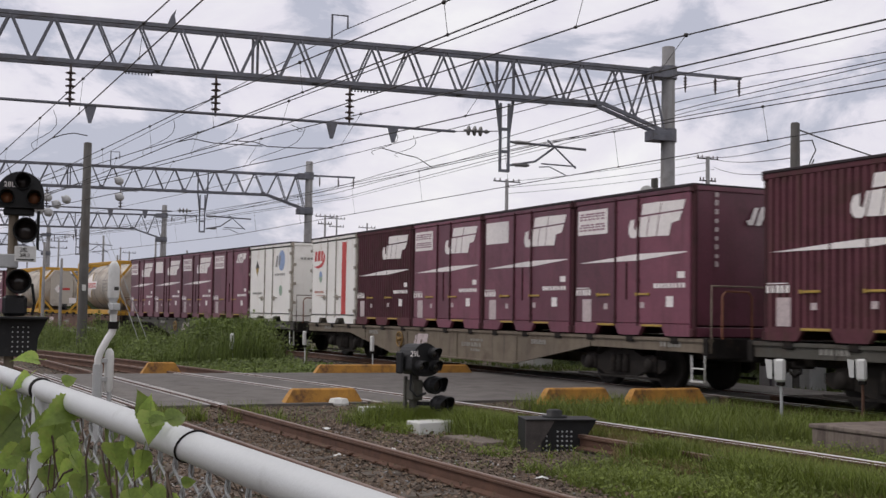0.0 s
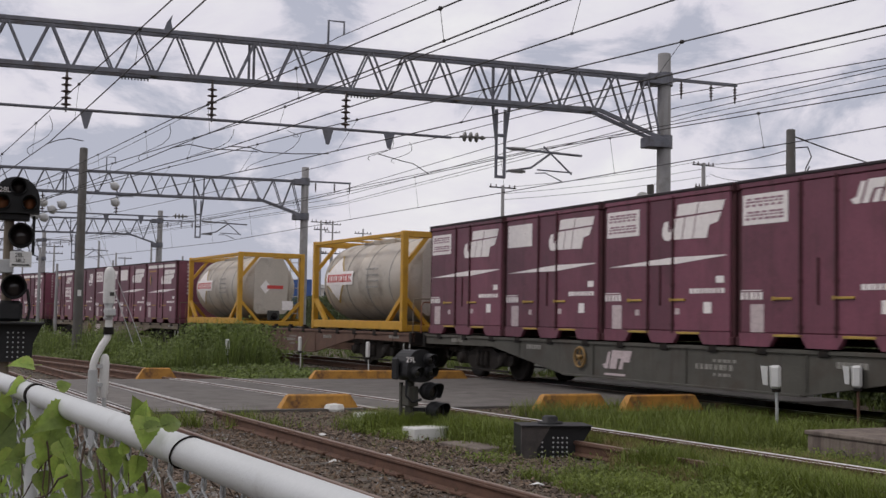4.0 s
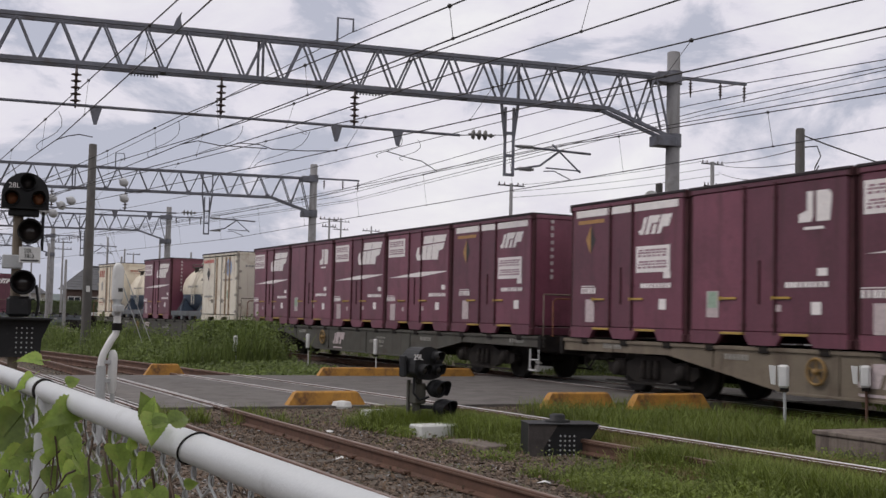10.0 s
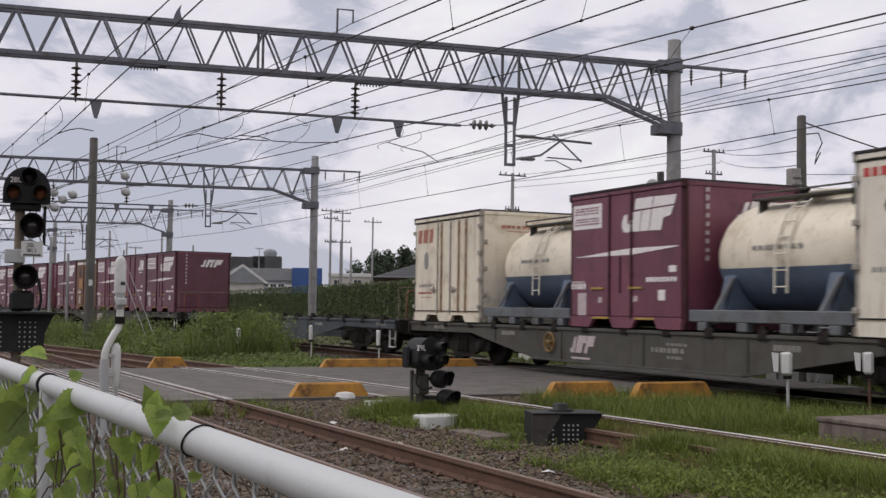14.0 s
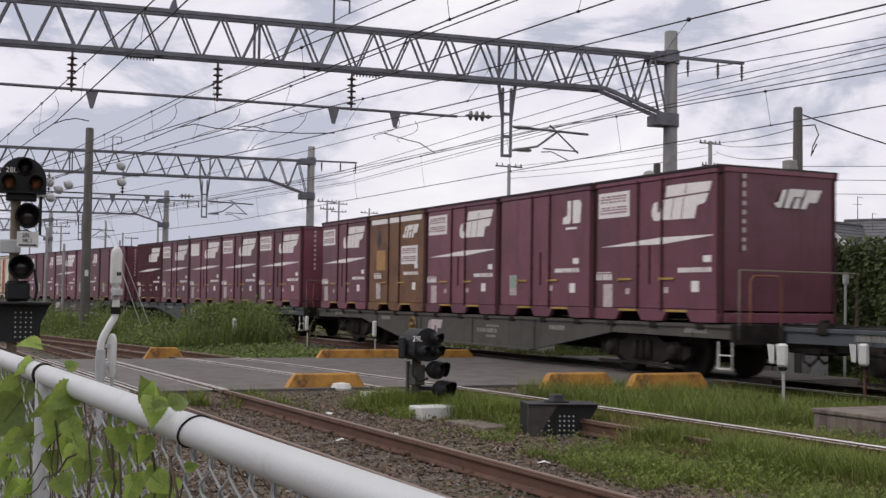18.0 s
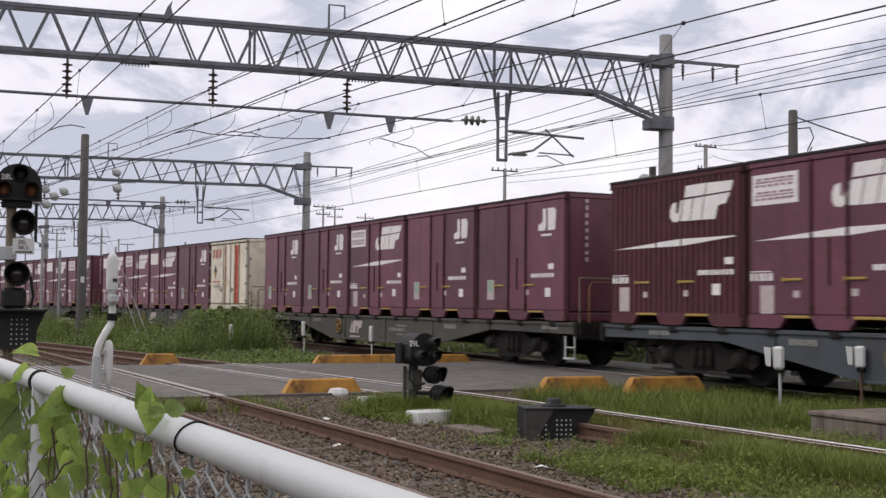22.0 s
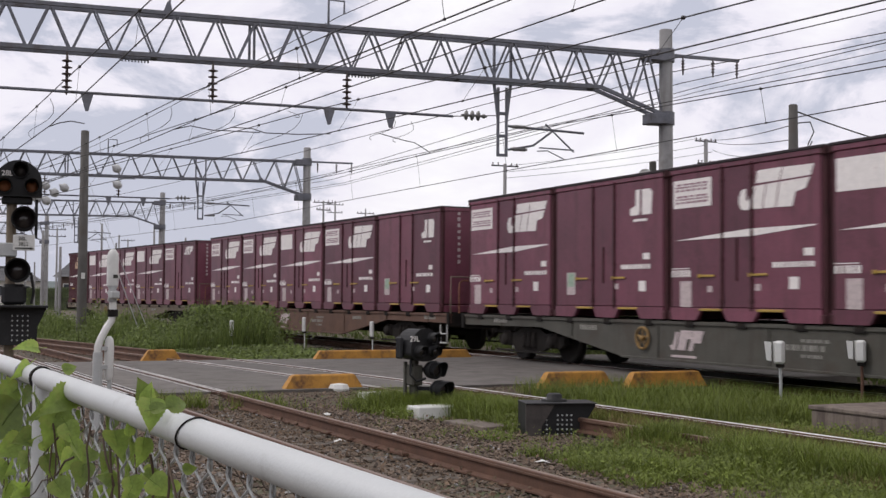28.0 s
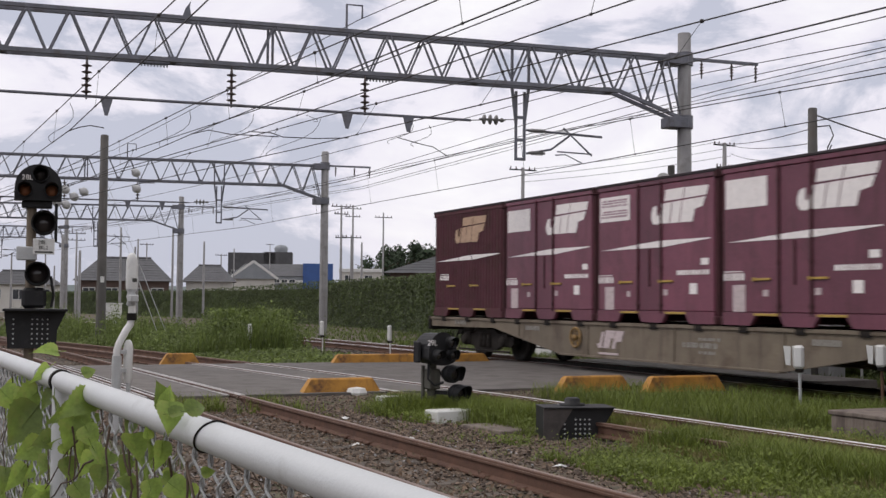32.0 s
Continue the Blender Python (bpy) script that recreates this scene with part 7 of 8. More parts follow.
part("tie_band", Shape().tube([(-2.24 + 0.03 * math.sin(a), FENCE_Y - 0.0325 * math.cos(a), rail_z(-2.24) + 0.0325 * math.sin(a)) for a in [2 * math.pi * i / 24 for i in range(25)]], 0.0019, 6), UNDERGEAR, fence, "dark wire tied round the pipe")
net = Shape()
rnd = random.Random(5)
x, k = -9.0, 0
while x < 0.6:
    pts, z, side = [], rail_z(x) - 0.045, 1 if k % 2 else -1
    pts.append((x + 0.022 * side - 0.016, FENCE_Y + 0.004, z + 0.022))
    while z > (-0.2 if k % 4 < 2 else -0.15):
        pts += [(x + 0.024 * side, FENCE_Y + 0.003 * side, z + 0.009), (x + 0.0275 * side, FENCE_Y + 0.003 * side, z), (x + 0.024 * side, FENCE_Y + 0.003 * side, z - 0.009)]
        side = -side
        z -= 0.05
    net.tube(pts, 0.0029, 5, True)
    x += 0.053
    k += 1
tagged(part("wire_mesh", net, MESH_WIRE, fence, "woven galvanised wire mesh"), kind="stuff")
for x in (-8.2, -6.0, -4.05):
    part("tie_wire", Shape().tube([(x + 0.006 * math.sin(a), FENCE_Y + 0.033 * math.cos(a), rail_z(x) + 0.033 * math.sin(a)) for a in [2 * math.pi * i / 14 for i in range(15)]], 0.0022, 5), MESH_WIRE, fence)


def leaf_mesh(key, broad, bend, teeth):
    """A thin pointed leaf with a toothed rim and a fold along its midrib; its stalk end lies at the origin and it points along +x."""
    s, n = Shape(), 19
    verts, faces = [], []
    for i in range(n):
        u = i / (n - 1)
        w = broad * (math.sin(math.pi * min(1.0, u * 1.02 + 0.06) ** 0.62) ** 0.9) * (1 - 0.35 * u) * (1 + (teeth if i % 2 else -teeth))
        w = 0.004 if i == n - 1 else w
        z = -bend * (u - 0.3) ** 2
        verts += [(u, -w, z + 0.22 * w), (u, -w * 0.5, z + 0.06 * w), (u, 0, z - 0.015), (u, w * 0.5, z + 0.06 * w), (u, w, z + 0.22 * w)]
    for i in range(n - 1):
        for j in range(4):
            a = 5 * i + j
            faces.append((a, a + 5, a + 6, a + 1))
    s.faces(verts, faces, True)
    s.tube([(-0.25, 0, 0.04), (0, 0, -0.012), (0.5, 0, -0.015 - bend * 0.04)], 0.014, 5)
    return s.mesh("leaf_" + key, VINE)


LEAVES = [leaf_mesh("a", 0.42, 0.3, 0.05), leaf_mesh("b", 0.36, 0.6, 0.07), leaf_mesh("c", 0.46, 0.2, 0.04), leaf_mesh("d", 0.32, 0.8, 0.06)]
vine = thing("vine", "fresh green climbing vine on the wire fence", "climbing plant", FENCE_TURN)
rv = random.Random(11)


def stem(points, r=0.003, label="thin reddish-brown stem"):
    part("stem", Shape().tube(points, r, 5, True, r * 0.55), STEM, vine, label)


def leaf_at(x, z, size, point, yaw, nod, out=0.04):
    """A leaf that looks along the fence towards the open end. point: its tip's bearing, 0 away from the fence's face and 90 up; yaw, nod: degrees that it is turned aside and tipped forward; out: metres before the wire."""
    face = pose(x, FENCE_Y - out, z, 0, 0, 90 + yaw) @ pose(0, 0, 0, 90 - nod, 0, 0) @ pose(0, 0, 0, 0, 0, point)
    part("leaf", LEAVES[rv.randrange(4)], None, vine, "", face @ Matrix.Scale(size, 4) @ pose(-0.5, 0, 0))


for k in range(11):
    x = -4.9 + 2.6 * (k / 10) + rv.uniform(-0.1, 0.1)
    top = rail_z(x) - rv.uniform(0.0, 0.2)
    pts, xx = [], x
    for i in range(9):
        xx += rv.uniform(-0.05, 0.05)
        pts.append((xx, FENCE_Y - 0.012 + rv.uniform(-0.02, 0.015), -0.15 + (top + 0.15) * i / 8))
    stem(pts, 0.0032, "thin brown stem")
# the large leaves that stand out one by one: along, up, length, bearing of the tip, yaw, nod, distance before the wire
for row in ((-4.05, 1.1, 0.09, 170, 20, 45, 0.0), (-3.93, 1.03, 0.085, 215, 20, 20, 0.03), (-4.12, 0.93, 0.15, 215, 10, 25, 0.05), (-4.1, 0.85, 0.17, 235, -15, 10, 0.06), (-4.3, 0.9, 0.13, 250, 20, 20, 0.03),
            (-3.27, 0.985, 0.125, 208, 10, 30, 0.05), (-3.33, 0.91, 0.13, 255, -10, 10, 0.05), (-3.4, 0.95, 0.1, 200, 30, 20, 0.06), (-3.75, 0.84, 0.09, 190, 15, 35, 0.05), (-3.12, 0.915, 0.075, 300, -20, 10, 0.04)):
    leaf_at(*row)
for row in ((-2.47, 1.072, 0.065, 112, 10, -5, 0.035), (-2.44, 1.07, 0.05, 85, -50, 0, 0.03), (-2.26, 1.062, 0.06, 12, 20, 35, 0.02), (-2.37, 1.03, 0.075, 262, 5, 25, 0.045), (-2.34, 1.05, 0.05, 20, -10, 45, 0.03),
            (-2.45, 0.945, 0.07, 262, 10, 0, 0.04), (-2.3, 0.9, 0.06, 320, -10, 20, 0.04), (-2.33, 0.885, 0.06, 250, 20, 10, 0.03), (-2.84, 0.87, 0.075, 268, 25, 5, 0.02), (-2.68, 0.925, 0.06, 280, 40, 0, 0.0)):
    leaf_at(*row)
for row in ((-4.25, 0.67, 0.12, 230, 10, 20, 0.05), (-3.17, 0.77, 0.075, 300, 0, 25, 0.05), (-3.77, 0.68, 0.085, 200, 20, 25, 0.05), (-2.64, 0.98, 0.035, 90, 20, 10, 0.02), (-3.4, 0.8, 0.075, 285, 15, 10, 0.04), (-2.15, 0.955, 0.03, 10, 0, 30, 0.03),
            (-4.04, 0.78, 0.11, 205, 10, 15, 0.05), (-3.5, 1.06, 0.05, 20, 10, 30, -0.03), (-3.0, 0.83, 0.07, 265, -15, 10, 0.04), (-2.55, 0.86, 0.06, 280, 10, 15, 0.03), (-2.9, 0.96, 0.05, 240, 30, 15, 0.0)):
    leaf_at(*row)
for k in range(55):
    u = rv.random()
    x = -5.0 + 2.75 * u
    lo = 0.45 + 0.38 * u
    z = lo + (rail_z(x) - 0.07 - lo) * rv.random()
    leaf_at(x, z, rv.uniform(0.06, 0.12) * (1.15 - 0.55 * u), rv.gauss(255, 45), rv.gauss(5, 32), rv.gauss(15, 22), rv.uniform(-0.05, 0.055))
for k in range(7):
    x0 = -2.45 + rv.uniform(-0.05, 0.35)
    stem([(x0 + 0.07 * i + rv.uniform(-0.02, 0.02), FENCE_Y + 0.045 + 0.03 * rv.random(), rail_z(x0) - 0.01 + 0.02 * math.sin(i + k) - 0.012 * i) for i in range(7)], 0.0026, "dry brown shoot behind the pipe")
for k in range(10):
    x0 = rv.choice((-2.35, -2.3, -2.7, -3.0, -3.4)) + rv.uniform(-0.08, 0.08)
    stem([(x0 + rv.uniform(-0.03, 0.03) + 0.02 * i, FENCE_Y - 0.03 - 0.02 * rv.random(), rail_z(x0) - 0.05 - 0.055 * i) for i in range(7)])
stem([(-3.3 - 0.09 * i, FENCE_Y - 0.04, 0.89 - 0.035 * i + 0.01 * math.sin(i)) for i in range(7)])
stem([(-3.05 - 0.1 * i, FENCE_Y - 0.05, 0.87 - 0.03 * i + 0.01 * math.sin(2 * i)) for i in range(8)])

# ---- the hedge, houses and hills behind the train ----
HEDGE = ((-4.0, 17.75), (-20.0, 17.8), (-29.0, 18.3), (-40.0, 20.3), (-55.0, 23.4), (-75.0, 25.2), (-95.0, 24.4), (-112.0, 22.2), (-160.0, 13.0))
HEDGE_TOP = 2.62


def hedge_point(u):
    """A place along the hedge, u from 0 to 1, with its direction."""
    lens = [math.dist(a, b) for a, b in zip(HEDGE, HEDGE[1:])]
    d = u * sum(lens)
    for (a, b), n in zip(zip(HEDGE, HEDGE[1:]), lens):
        if d <= n:
            return a[0] + (b[0] - a[0]) * d / n, a[1] + (b[1] - a[1]) * d / n, math.atan2(b[1] - a[1], b[0] - a[0])
        d -= n
    return (*HEDGE[-1], 0.0)


def leaf_cloud(places, normals, sizes, rng):
    """Small folded leaves at the given places, each facing roughly along its normal."""
    n = len(places)
    ref = rng.normal(size=(n, 3))
    nor = normals + 0.55 * rng.normal(size=(n, 3))
    nor /= np.linalg.norm(nor, axis=1)[:, None]
    a = np.cross(nor, ref)
    a /= np.linalg.norm(a, axis=1)[:, None] + 1e-9
    b = np.cross(nor, a)
    s = sizes[:, None]
    v = np.stack([places - a * s, places - b * s * 0.62 + nor * s * 0.15, places + a * s, places + b * s * 0.62 + nor * s * 0.15], 1).reshape(-1, 3)
    f = [(4 * i, 4 * i + 1, 4 * i + 2, 4 * i + 3) for i in range(n)]
    return v.tolist(), f


def build_hedge():
    g = thing("ivy_hedge", "tall fence overgrown with dark green ivy behind the train", "hedge")
    core = Shape()
    for (a, b) in zip(HEDGE, HEDGE[1:]):
        n = Vector((-(b[1] - a[1]), b[0] - a[0], 0)).normalized() * 0.1
        p = [(a[0] + n.x, a[1] + n.y), (b[0] + n.x, b[1] + n.y), (b[0] - n.x, b[1] - n.y), (a[0] - n.x, a[1] - n.y)]
        core.plate(p, "z", GROUND_Z - 0.05, HEDGE_TOP - (0.14 if b[0] > -80 else 0.5))
    part("core", core, IVY, g, "dense dark core of stems")
    rng = np.random.default_rng(3)
    n = 145000
    pl, no = np.zeros((n, 3)), np.zeros((n, 3))
    for i in range(n):
        u = rng.random() ** 1.7
        x, y, a = hedge_point(u)
        bulge = 0.13 * noise.noise((x * 0.7, 0, 1.0)) + 0.09 * noise.noise((x * 2.3, 0, 5.0))
        top = HEDGE_TOP + bulge - 0.4 * min(1.0, max(0.0, (-75.0 - x) / 30.0))
        z = GROUND_Z + (top - GROUND_Z) * rng.random() ** 0.85
        side = 1 if rng.random() < 0.96 else -1
        dx, dy = math.sin(a), -math.cos(a)
        if dy > 0:
            dx, dy = -dx, -dy
        depth = 0.2 + 0.13 * noise.noise((x * 1.1, z * 1.3, 2.0)) + 0.07 * noise.noise((x * 3.5, z * 3.5, 7.0)) + rng.normal() * 0.03
        if z > top - 0.12:
            depth *= rng.random()
        pl[i] = (x + dx * depth * side, y + dy * depth * side, z)
        no[i] = (dx * side, dy * side, 0.55)
    v, f = leaf_cloud(pl, no, rng.uniform(0.03, 0.074, n), rng)
    ob = new("ivy_leaves", cloud_mesh("ivy_leaves", v, f, IVY))
    ob.parent = g
    tagged(ob, "overlapping ivy leaves", kind="stuff")


build_hedge()

ORANGE_TILE = material("orange_roof_tile", (0.33, 0.165, 0.085), 0.8, vary=0.2, grain=1.5, fine=14, bump=0.3, stain=(0.26, 0.12, 0.06), stain_at=(0.5, 0.75))
GREY_TILE = material("dark_grey_roof_tile", (0.085, 0.085, 0.09), 0.7, vary=0.25, grain=1.5, fine=14, bump=0.3, each=0.25)
STUCCO = material("pale_stucco", (0.52, 0.50, 0.46), 0.9, vary=0.1, grain=0.8, fine=20, bump=0.15, stain=(0.36, 0.33, 0.29), stain_at=(0.55, 0.8), each=0.15)
BROWN_WALL = material("brown_board_wall", (0.12, 0.08, 0.065), 0.85, vary=0.2, grain=1.0, fine=16, bump=0.2, each=0.2)
BLUE_WALL = material("blue_sheet_cladding", (0.035, 0.09, 0.27), 0.6, vary=0.15, grain=1.0, fine=16, bump=0.15)
SHEET = material("grey_sheet_cladding", (0.22, 0.235, 0.25), 0.6, vary=0.15, grain=0.8, fine=16, bump=0.2)
PANE = material("dark_window_glass", (0.03, 0.035, 0.04), 0.12, vary=0.2, grain=2, fine=20, bump=0)
FLATS_WHITE = material("white_rendered_wall", (0.8, 0.8, 0.79), 0.8, vary=0.06, grain=0.5, fine=10, bump=0.05)
FRAME_PAINT = material("white_window_frame", (0.6, 0.6, 0.58), 0.6, vary=0.08, grain=5, fine=30, bump=0.05)


def windows(h, w, y0, z0, cols, step, ww, wh):
    """Real windows on the wall that faces -y: a frame standing proud and a recessed pane."""
    for c in range(cols):
        x = w + c * step
        f = part("window", Shape().box(x - ww / 2 - 0.07, x + ww / 2 + 0.07, y0 - 0.06, y0 + 0.02, z0 - 0.07, z0), FRAME_PAINT, h)
        f.data = Shape().box(x - ww / 2 - 0.07, x + ww / 2 + 0.07, y0 - 0.06, y0 + 0.02, z0 - 0.08, z0).box(x - ww / 2 - 0.07, x + ww / 2 + 0.07, y0 - 0.06, y0 + 0.02, z0 + wh, z0 + wh + 0.07).box(
            x - ww / 2 - 0.07, x - ww / 2, y0 - 0.06, y0 + 0.02, z0, z0 + wh).box(x + ww / 2, x + ww / 2 + 0.07, y0 - 0.06, y0 + 0.02, z0, z0 + wh).box(x - 0.03, x + 0.03, y0 - 0.05, y0 + 0.02, z0, z0 + wh).mesh("window", FRAME_PAINT)
        part("pane", Shape().box(x - ww / 2, x + ww / 2, y0 - 0.012, y0 + 0.01, z0, z0 + wh), PANE, f)


def house(x, y, turn, w, d, eave, ridge, wall, roof, label, hip=0.0, cols=3, gable="x"):
    """A house with a pitched roof whose ridge runs along its own x (or y)."""
    h = thing("house", label, "house", pose(x, y, GROUND_Z, 0, 0, turn), "houses beyond the hedge")
    part("wall", Shape().box(-w / 2, w / 2, -d / 2, d / 2, 0, eave), wall, h)
    o = 0.5
    W, D = w / 2 + o, d / 2 + o
    e = eave - 0.12
    if gable == "x":
        k = W - hip * (D)
        p = [(-W, -D, e), (W, -D, e), (W, D, e), (-W, D, e), (-k, 0, ridge), (k, 0, ridge)]
        f = [(0, 1, 5, 4), (2, 3, 4, 5), (1, 2, 5), (3, 0, 4), (0, 3, 2, 1)]
    else:
        k = D - hip * W
        p = [(-W, -D, e), (W, -D, e), (W, D, e), (-W, D, e), (0, -k, ridge), (0, k, ridge)]
        f = [(0, 1, 4), (1, 2, 5, 4), (2, 3, 5), (3, 0, 4, 5), (0, 3, 2, 1)]
    r = part("roof", Shape().faces(p, f), roof, h, "tiled roof")
    # courses of tiles as raised battens along the slopes
    bat = Shape()
    a, b = (0, 1) if gable == "x" else (1, 2)
    for t in [i / 9 for i in range(1, 9)]:
        A = Vector(p[a]).lerp(Vector(p[4]), t)
        B = Vector(p[b]).lerp(Vector(p[5]), t)
        bat.bar(A + Vector((0, 0, 0.03)), B + Vector((0, 0, 0.03)), 0.045, 0.022)
    tagged(part("tile_course_rest", bat, roof, r), kind="stuff")
    part("ridge_cap", Shape().tube([p[4], p[5]], 0.16, 8), roof, r)
    if gable == "y" and hip == 0:
        part("bargeboard", Shape().bar(Vector(p[0]) + Vector((0, -0.03, 0)), Vector(p[4]) + Vector((0, -0.03, 0)), 0.1, 0.35).bar(Vector(p[1]) + Vector((0, -0.03, 0)), Vector(p[4]) + Vector((0, -0.03, 0)), 0.1, 0.35), FRAME_PAINT, h, "white gable board")
    if cols:
        windows(h, -w / 2 + w / (2 * cols), -d / 2, eave * 0.45, cols, w / cols, min(1.5, w / cols * 0.5), 1.1)
    return h


house(-75.0, 59.5, 24, 8.6, 7.5, 5.2, 6.7, STUCCO, ORANGE_TILE, "pale house with an orange tiled roof", 0.35, 3)
house(-78.5, 55.5, 24, 4.5, 6.0, 4.8, 6.2, STUCCO, ORANGE_TILE, "low wing with an orange tiled roof", 0.0, 1, "y")
house(-68.2, 72.2, 24, 14.0, 9.0, 5.8, 8.2, STUCCO, GREY_TILE, "house with a dark grey tiled roof and white gable", 0.3, 4)
house(-70.3, 66.1, 20, 5.0, 6.0, 5.4, 7.7, STUCCO, GREY_TILE, "grey-roofed gable with white boards", 0.0, 1, "y")
house(-85.9, 71.8, 24, 5.0, 6.0, 7.5, 9.3, BROWN_WALL, GREY_TILE, "small dark-roofed house behind the orange roofs", 0.3, 1)
house(-90.0, 58.5, 28, 9.0, 8.0, 4.6, 6.6, STUCCO, SHEET, "low house with a grey-green sheet roof", 0.4, 3)
house(-73.0, 35.5, 64, 11.0, 8.0, 3.5, 5.0, BROWN_WALL, GREY_TILE, "brown house with a broad dark tiled roof", 1.0, 3)
house(-69.5, 36.8, 64, 3.0, 5.0, 3.6, 5.0, BROWN_WALL, GREY_TILE, "small dark gable with white boards", 0.0, 1, "y")
house(-138.3, 23.4, 78, 9.6, 9.0, 3.7, 6.2, BROWN_WALL, GREY_TILE, "red-brown house with a wide dark roof", 0.5, 4)
house(-150.0, 13.5, 80, 8.0, 8.0, 3.3, 4.8, STUCCO, GREY_TILE, "pale house with a dark roof beyond the tracks", 0.5, 3)
house(-140.5, 33.5, 76, 5.2, 8.0, 3.8, 5.6, STUCCO, GREY_TILE, "white-walled house with a dark roof near the hedge", 0.4, 2)
house(-172.0, 47.5, 74, 6.0, 7.0, 4.8, 7.2, STUCCO, SHEET, "white-walled house with a pale gable", 0.0, 1, "y")

shed = thing("warehouse", "long white and grey warehouse with a blue end", "warehouse", pose(-203.5, 59.3, GROUND_Z, 0, 0, 72))
part("wall", Shape().box(-6.5, 5.5, -5, 5, 0, 5.8), SHEET, shed)
part("roof", Shape().faces([(-6.8, -5.3, 5.8), (5.5, -5.3, 5.8), (5.5, 5.3, 5.8), (-6.8, 5.3, 5.8), (-4.5, 0, 8.0), (5.5, 0, 8.0)], [(0, 1, 5, 4), (2, 3, 4, 5), (3, 0, 4), (1, 2, 5)]), GREY_TILE, shed, "grey sheet roof")
part("blue_wing", Shape().box(5.5, 10.6, -5.2, 5, 0, 8.0, 0.03), BLUE_WALL, shed, "blue clad wing")
part("parapet", Shape().box(-7.0, 5.5, -5.6, -5.3, 4.6, 5.1).box(-7.2, -6.9, -5.5, 3, 4.0, 5.8), FRAME_PAINT, shed, "white parapet band")
windows(shed, -5.4, -5.6, 4.7, 8, 1.3, 0.9, 0.5)
annex = thing("low_building", "low pale flat-roofed building behind the hedge", "building", pose(-187.3, 70.0, GROUND_Z, 0, 0, 68))
part("wall", Shape().box(-3.4, 3.4, -4, 4, 0, 6.3), STUCCO, annex)
part("roof", Shape().box(-3.6, 3.6, -4.3, 4.3, 6.3, 6.9, 0.04), FRAME_PAINT, annex, "white roof edge")
windows(annex, -2.0, -4, 4.7, 2, 3.2, 1.2, 1.1)
office = thing("building", "dark grey block with a stepped roof in the distance", "building", pose(-254.0, 72.0, GROUND_Z, 0, 0, 72))
part("wall", Shape().box(-7, 3, -5, 5, 0, 11.8, 0.05), GREY_TILE, office)
part("upper_wall", Shape().box(0.5, 6.5, -5, 5, 0, 12.0, 0.05), GREY_TILE, office)
part("roof_tank", Shape().lathe([(1.3, 12.0), (1.5, 13.0), (1.0, 13.6), (0.0, 13.8)], (4.0, 0, 0), "z", 14), SHEET, office)
windows(office, -5.5, -5, 6.8, 3, 2.8, 1.5, 1.2)

flats = thing("apartment_block", "white apartment block with rows of access balconies far away", "apartment block", pose(-478.5, 312.0, 2.2, 0, 0, 34))
part("wall", Shape().box(-19, 19, -6, 6, 0, 36.5, 0.05).box(12, 19, -8, -6, 0, 36.0, 0.05), FLATS_WHITE, flats)
part("roof_house", Shape().box(8, 13, -3, 3, 36.5, 38.6, 0.05), FLATS_WHITE, flats, "stair house on the flat roof")
for k in range(5):
    z = 22.2 + 2.8 * k
    part("balcony", Shape().box(-19, 11.9, -7.6, -6, z - 0.15, z, 0.02).box(-19, 11.9, -7.65, -7.5, z, z + 1.05, 0.02), FLATS_WHITE, flats, "white balcony parapet")
    # One dark strip a storey paints the shade behind the parapet, openings included.
    part("shaded_band", Shape().box(-18.8, 11.7, -6.06, -6.0, z + 0.3, z + 2.3), PANE, flats, "dark row of doors and windows")
    windows(flats, 14.2, -8, z + 0.7, 2, 3.0, 1.5, 1.3)


def tree(x, y, h, w, seed):
    t = thing("tree", "dark evergreen tree with an uneven crown in the distance", "tree", pose(x, y, GROUND_Z), "trees on the far hill")
    rng = np.random.default_rng(seed)
    trunk = Shape().tube([(0, 0, 0), (0.1, 0, h * 0.5), (0, 0.1, h * 0.92)], 0.035 * h, 8, True, 0.008 * h)
    for k in range(9):
        a, z = rng.uniform(0, 6.28), h * rng.uniform(0.25, 0.8)
        trunk.tube([(0, 0, z), (math.cos(a) * w * 0.4, math.sin(a) * w * 0.4, z + h * 0.1)], 0.012 * h, 5, True, 0.004 * h)
    part("trunk", trunk, STEM, t)
    n = 1500
    pl, no = np.zeros((n, 3)), np.zeros((n, 3))
    hubs = [(rng.uniform(-1, 1), rng.uniform(-1, 1), rng.uniform(0.2, 1.0)) for _ in range(16)]
    for i in range(n):
        c = hubs[rng.integers(16)]
        taper = 1.15 - c[2]
        d = rng.normal(size=3)
        d /= np.linalg.norm(d)
        r = w * 0.24 * rng.random() ** 0.4
        pl[i] = (c[0] * w * 0.42 * taper * 1.6 + d[0] * r, c[1] * w * 0.42 * taper * 1.6 + d[1] * r, max(0.2, c[2] * h * 0.92 + d[2] * r * 1.2))
        no[i] = d
    v, f = leaf_cloud(pl, no, rng.uniform(0.25, 0.5, n) * w / 7, rng)
    part("crown", cloud_mesh("crown", v, f, TREE), None, t)
    return t


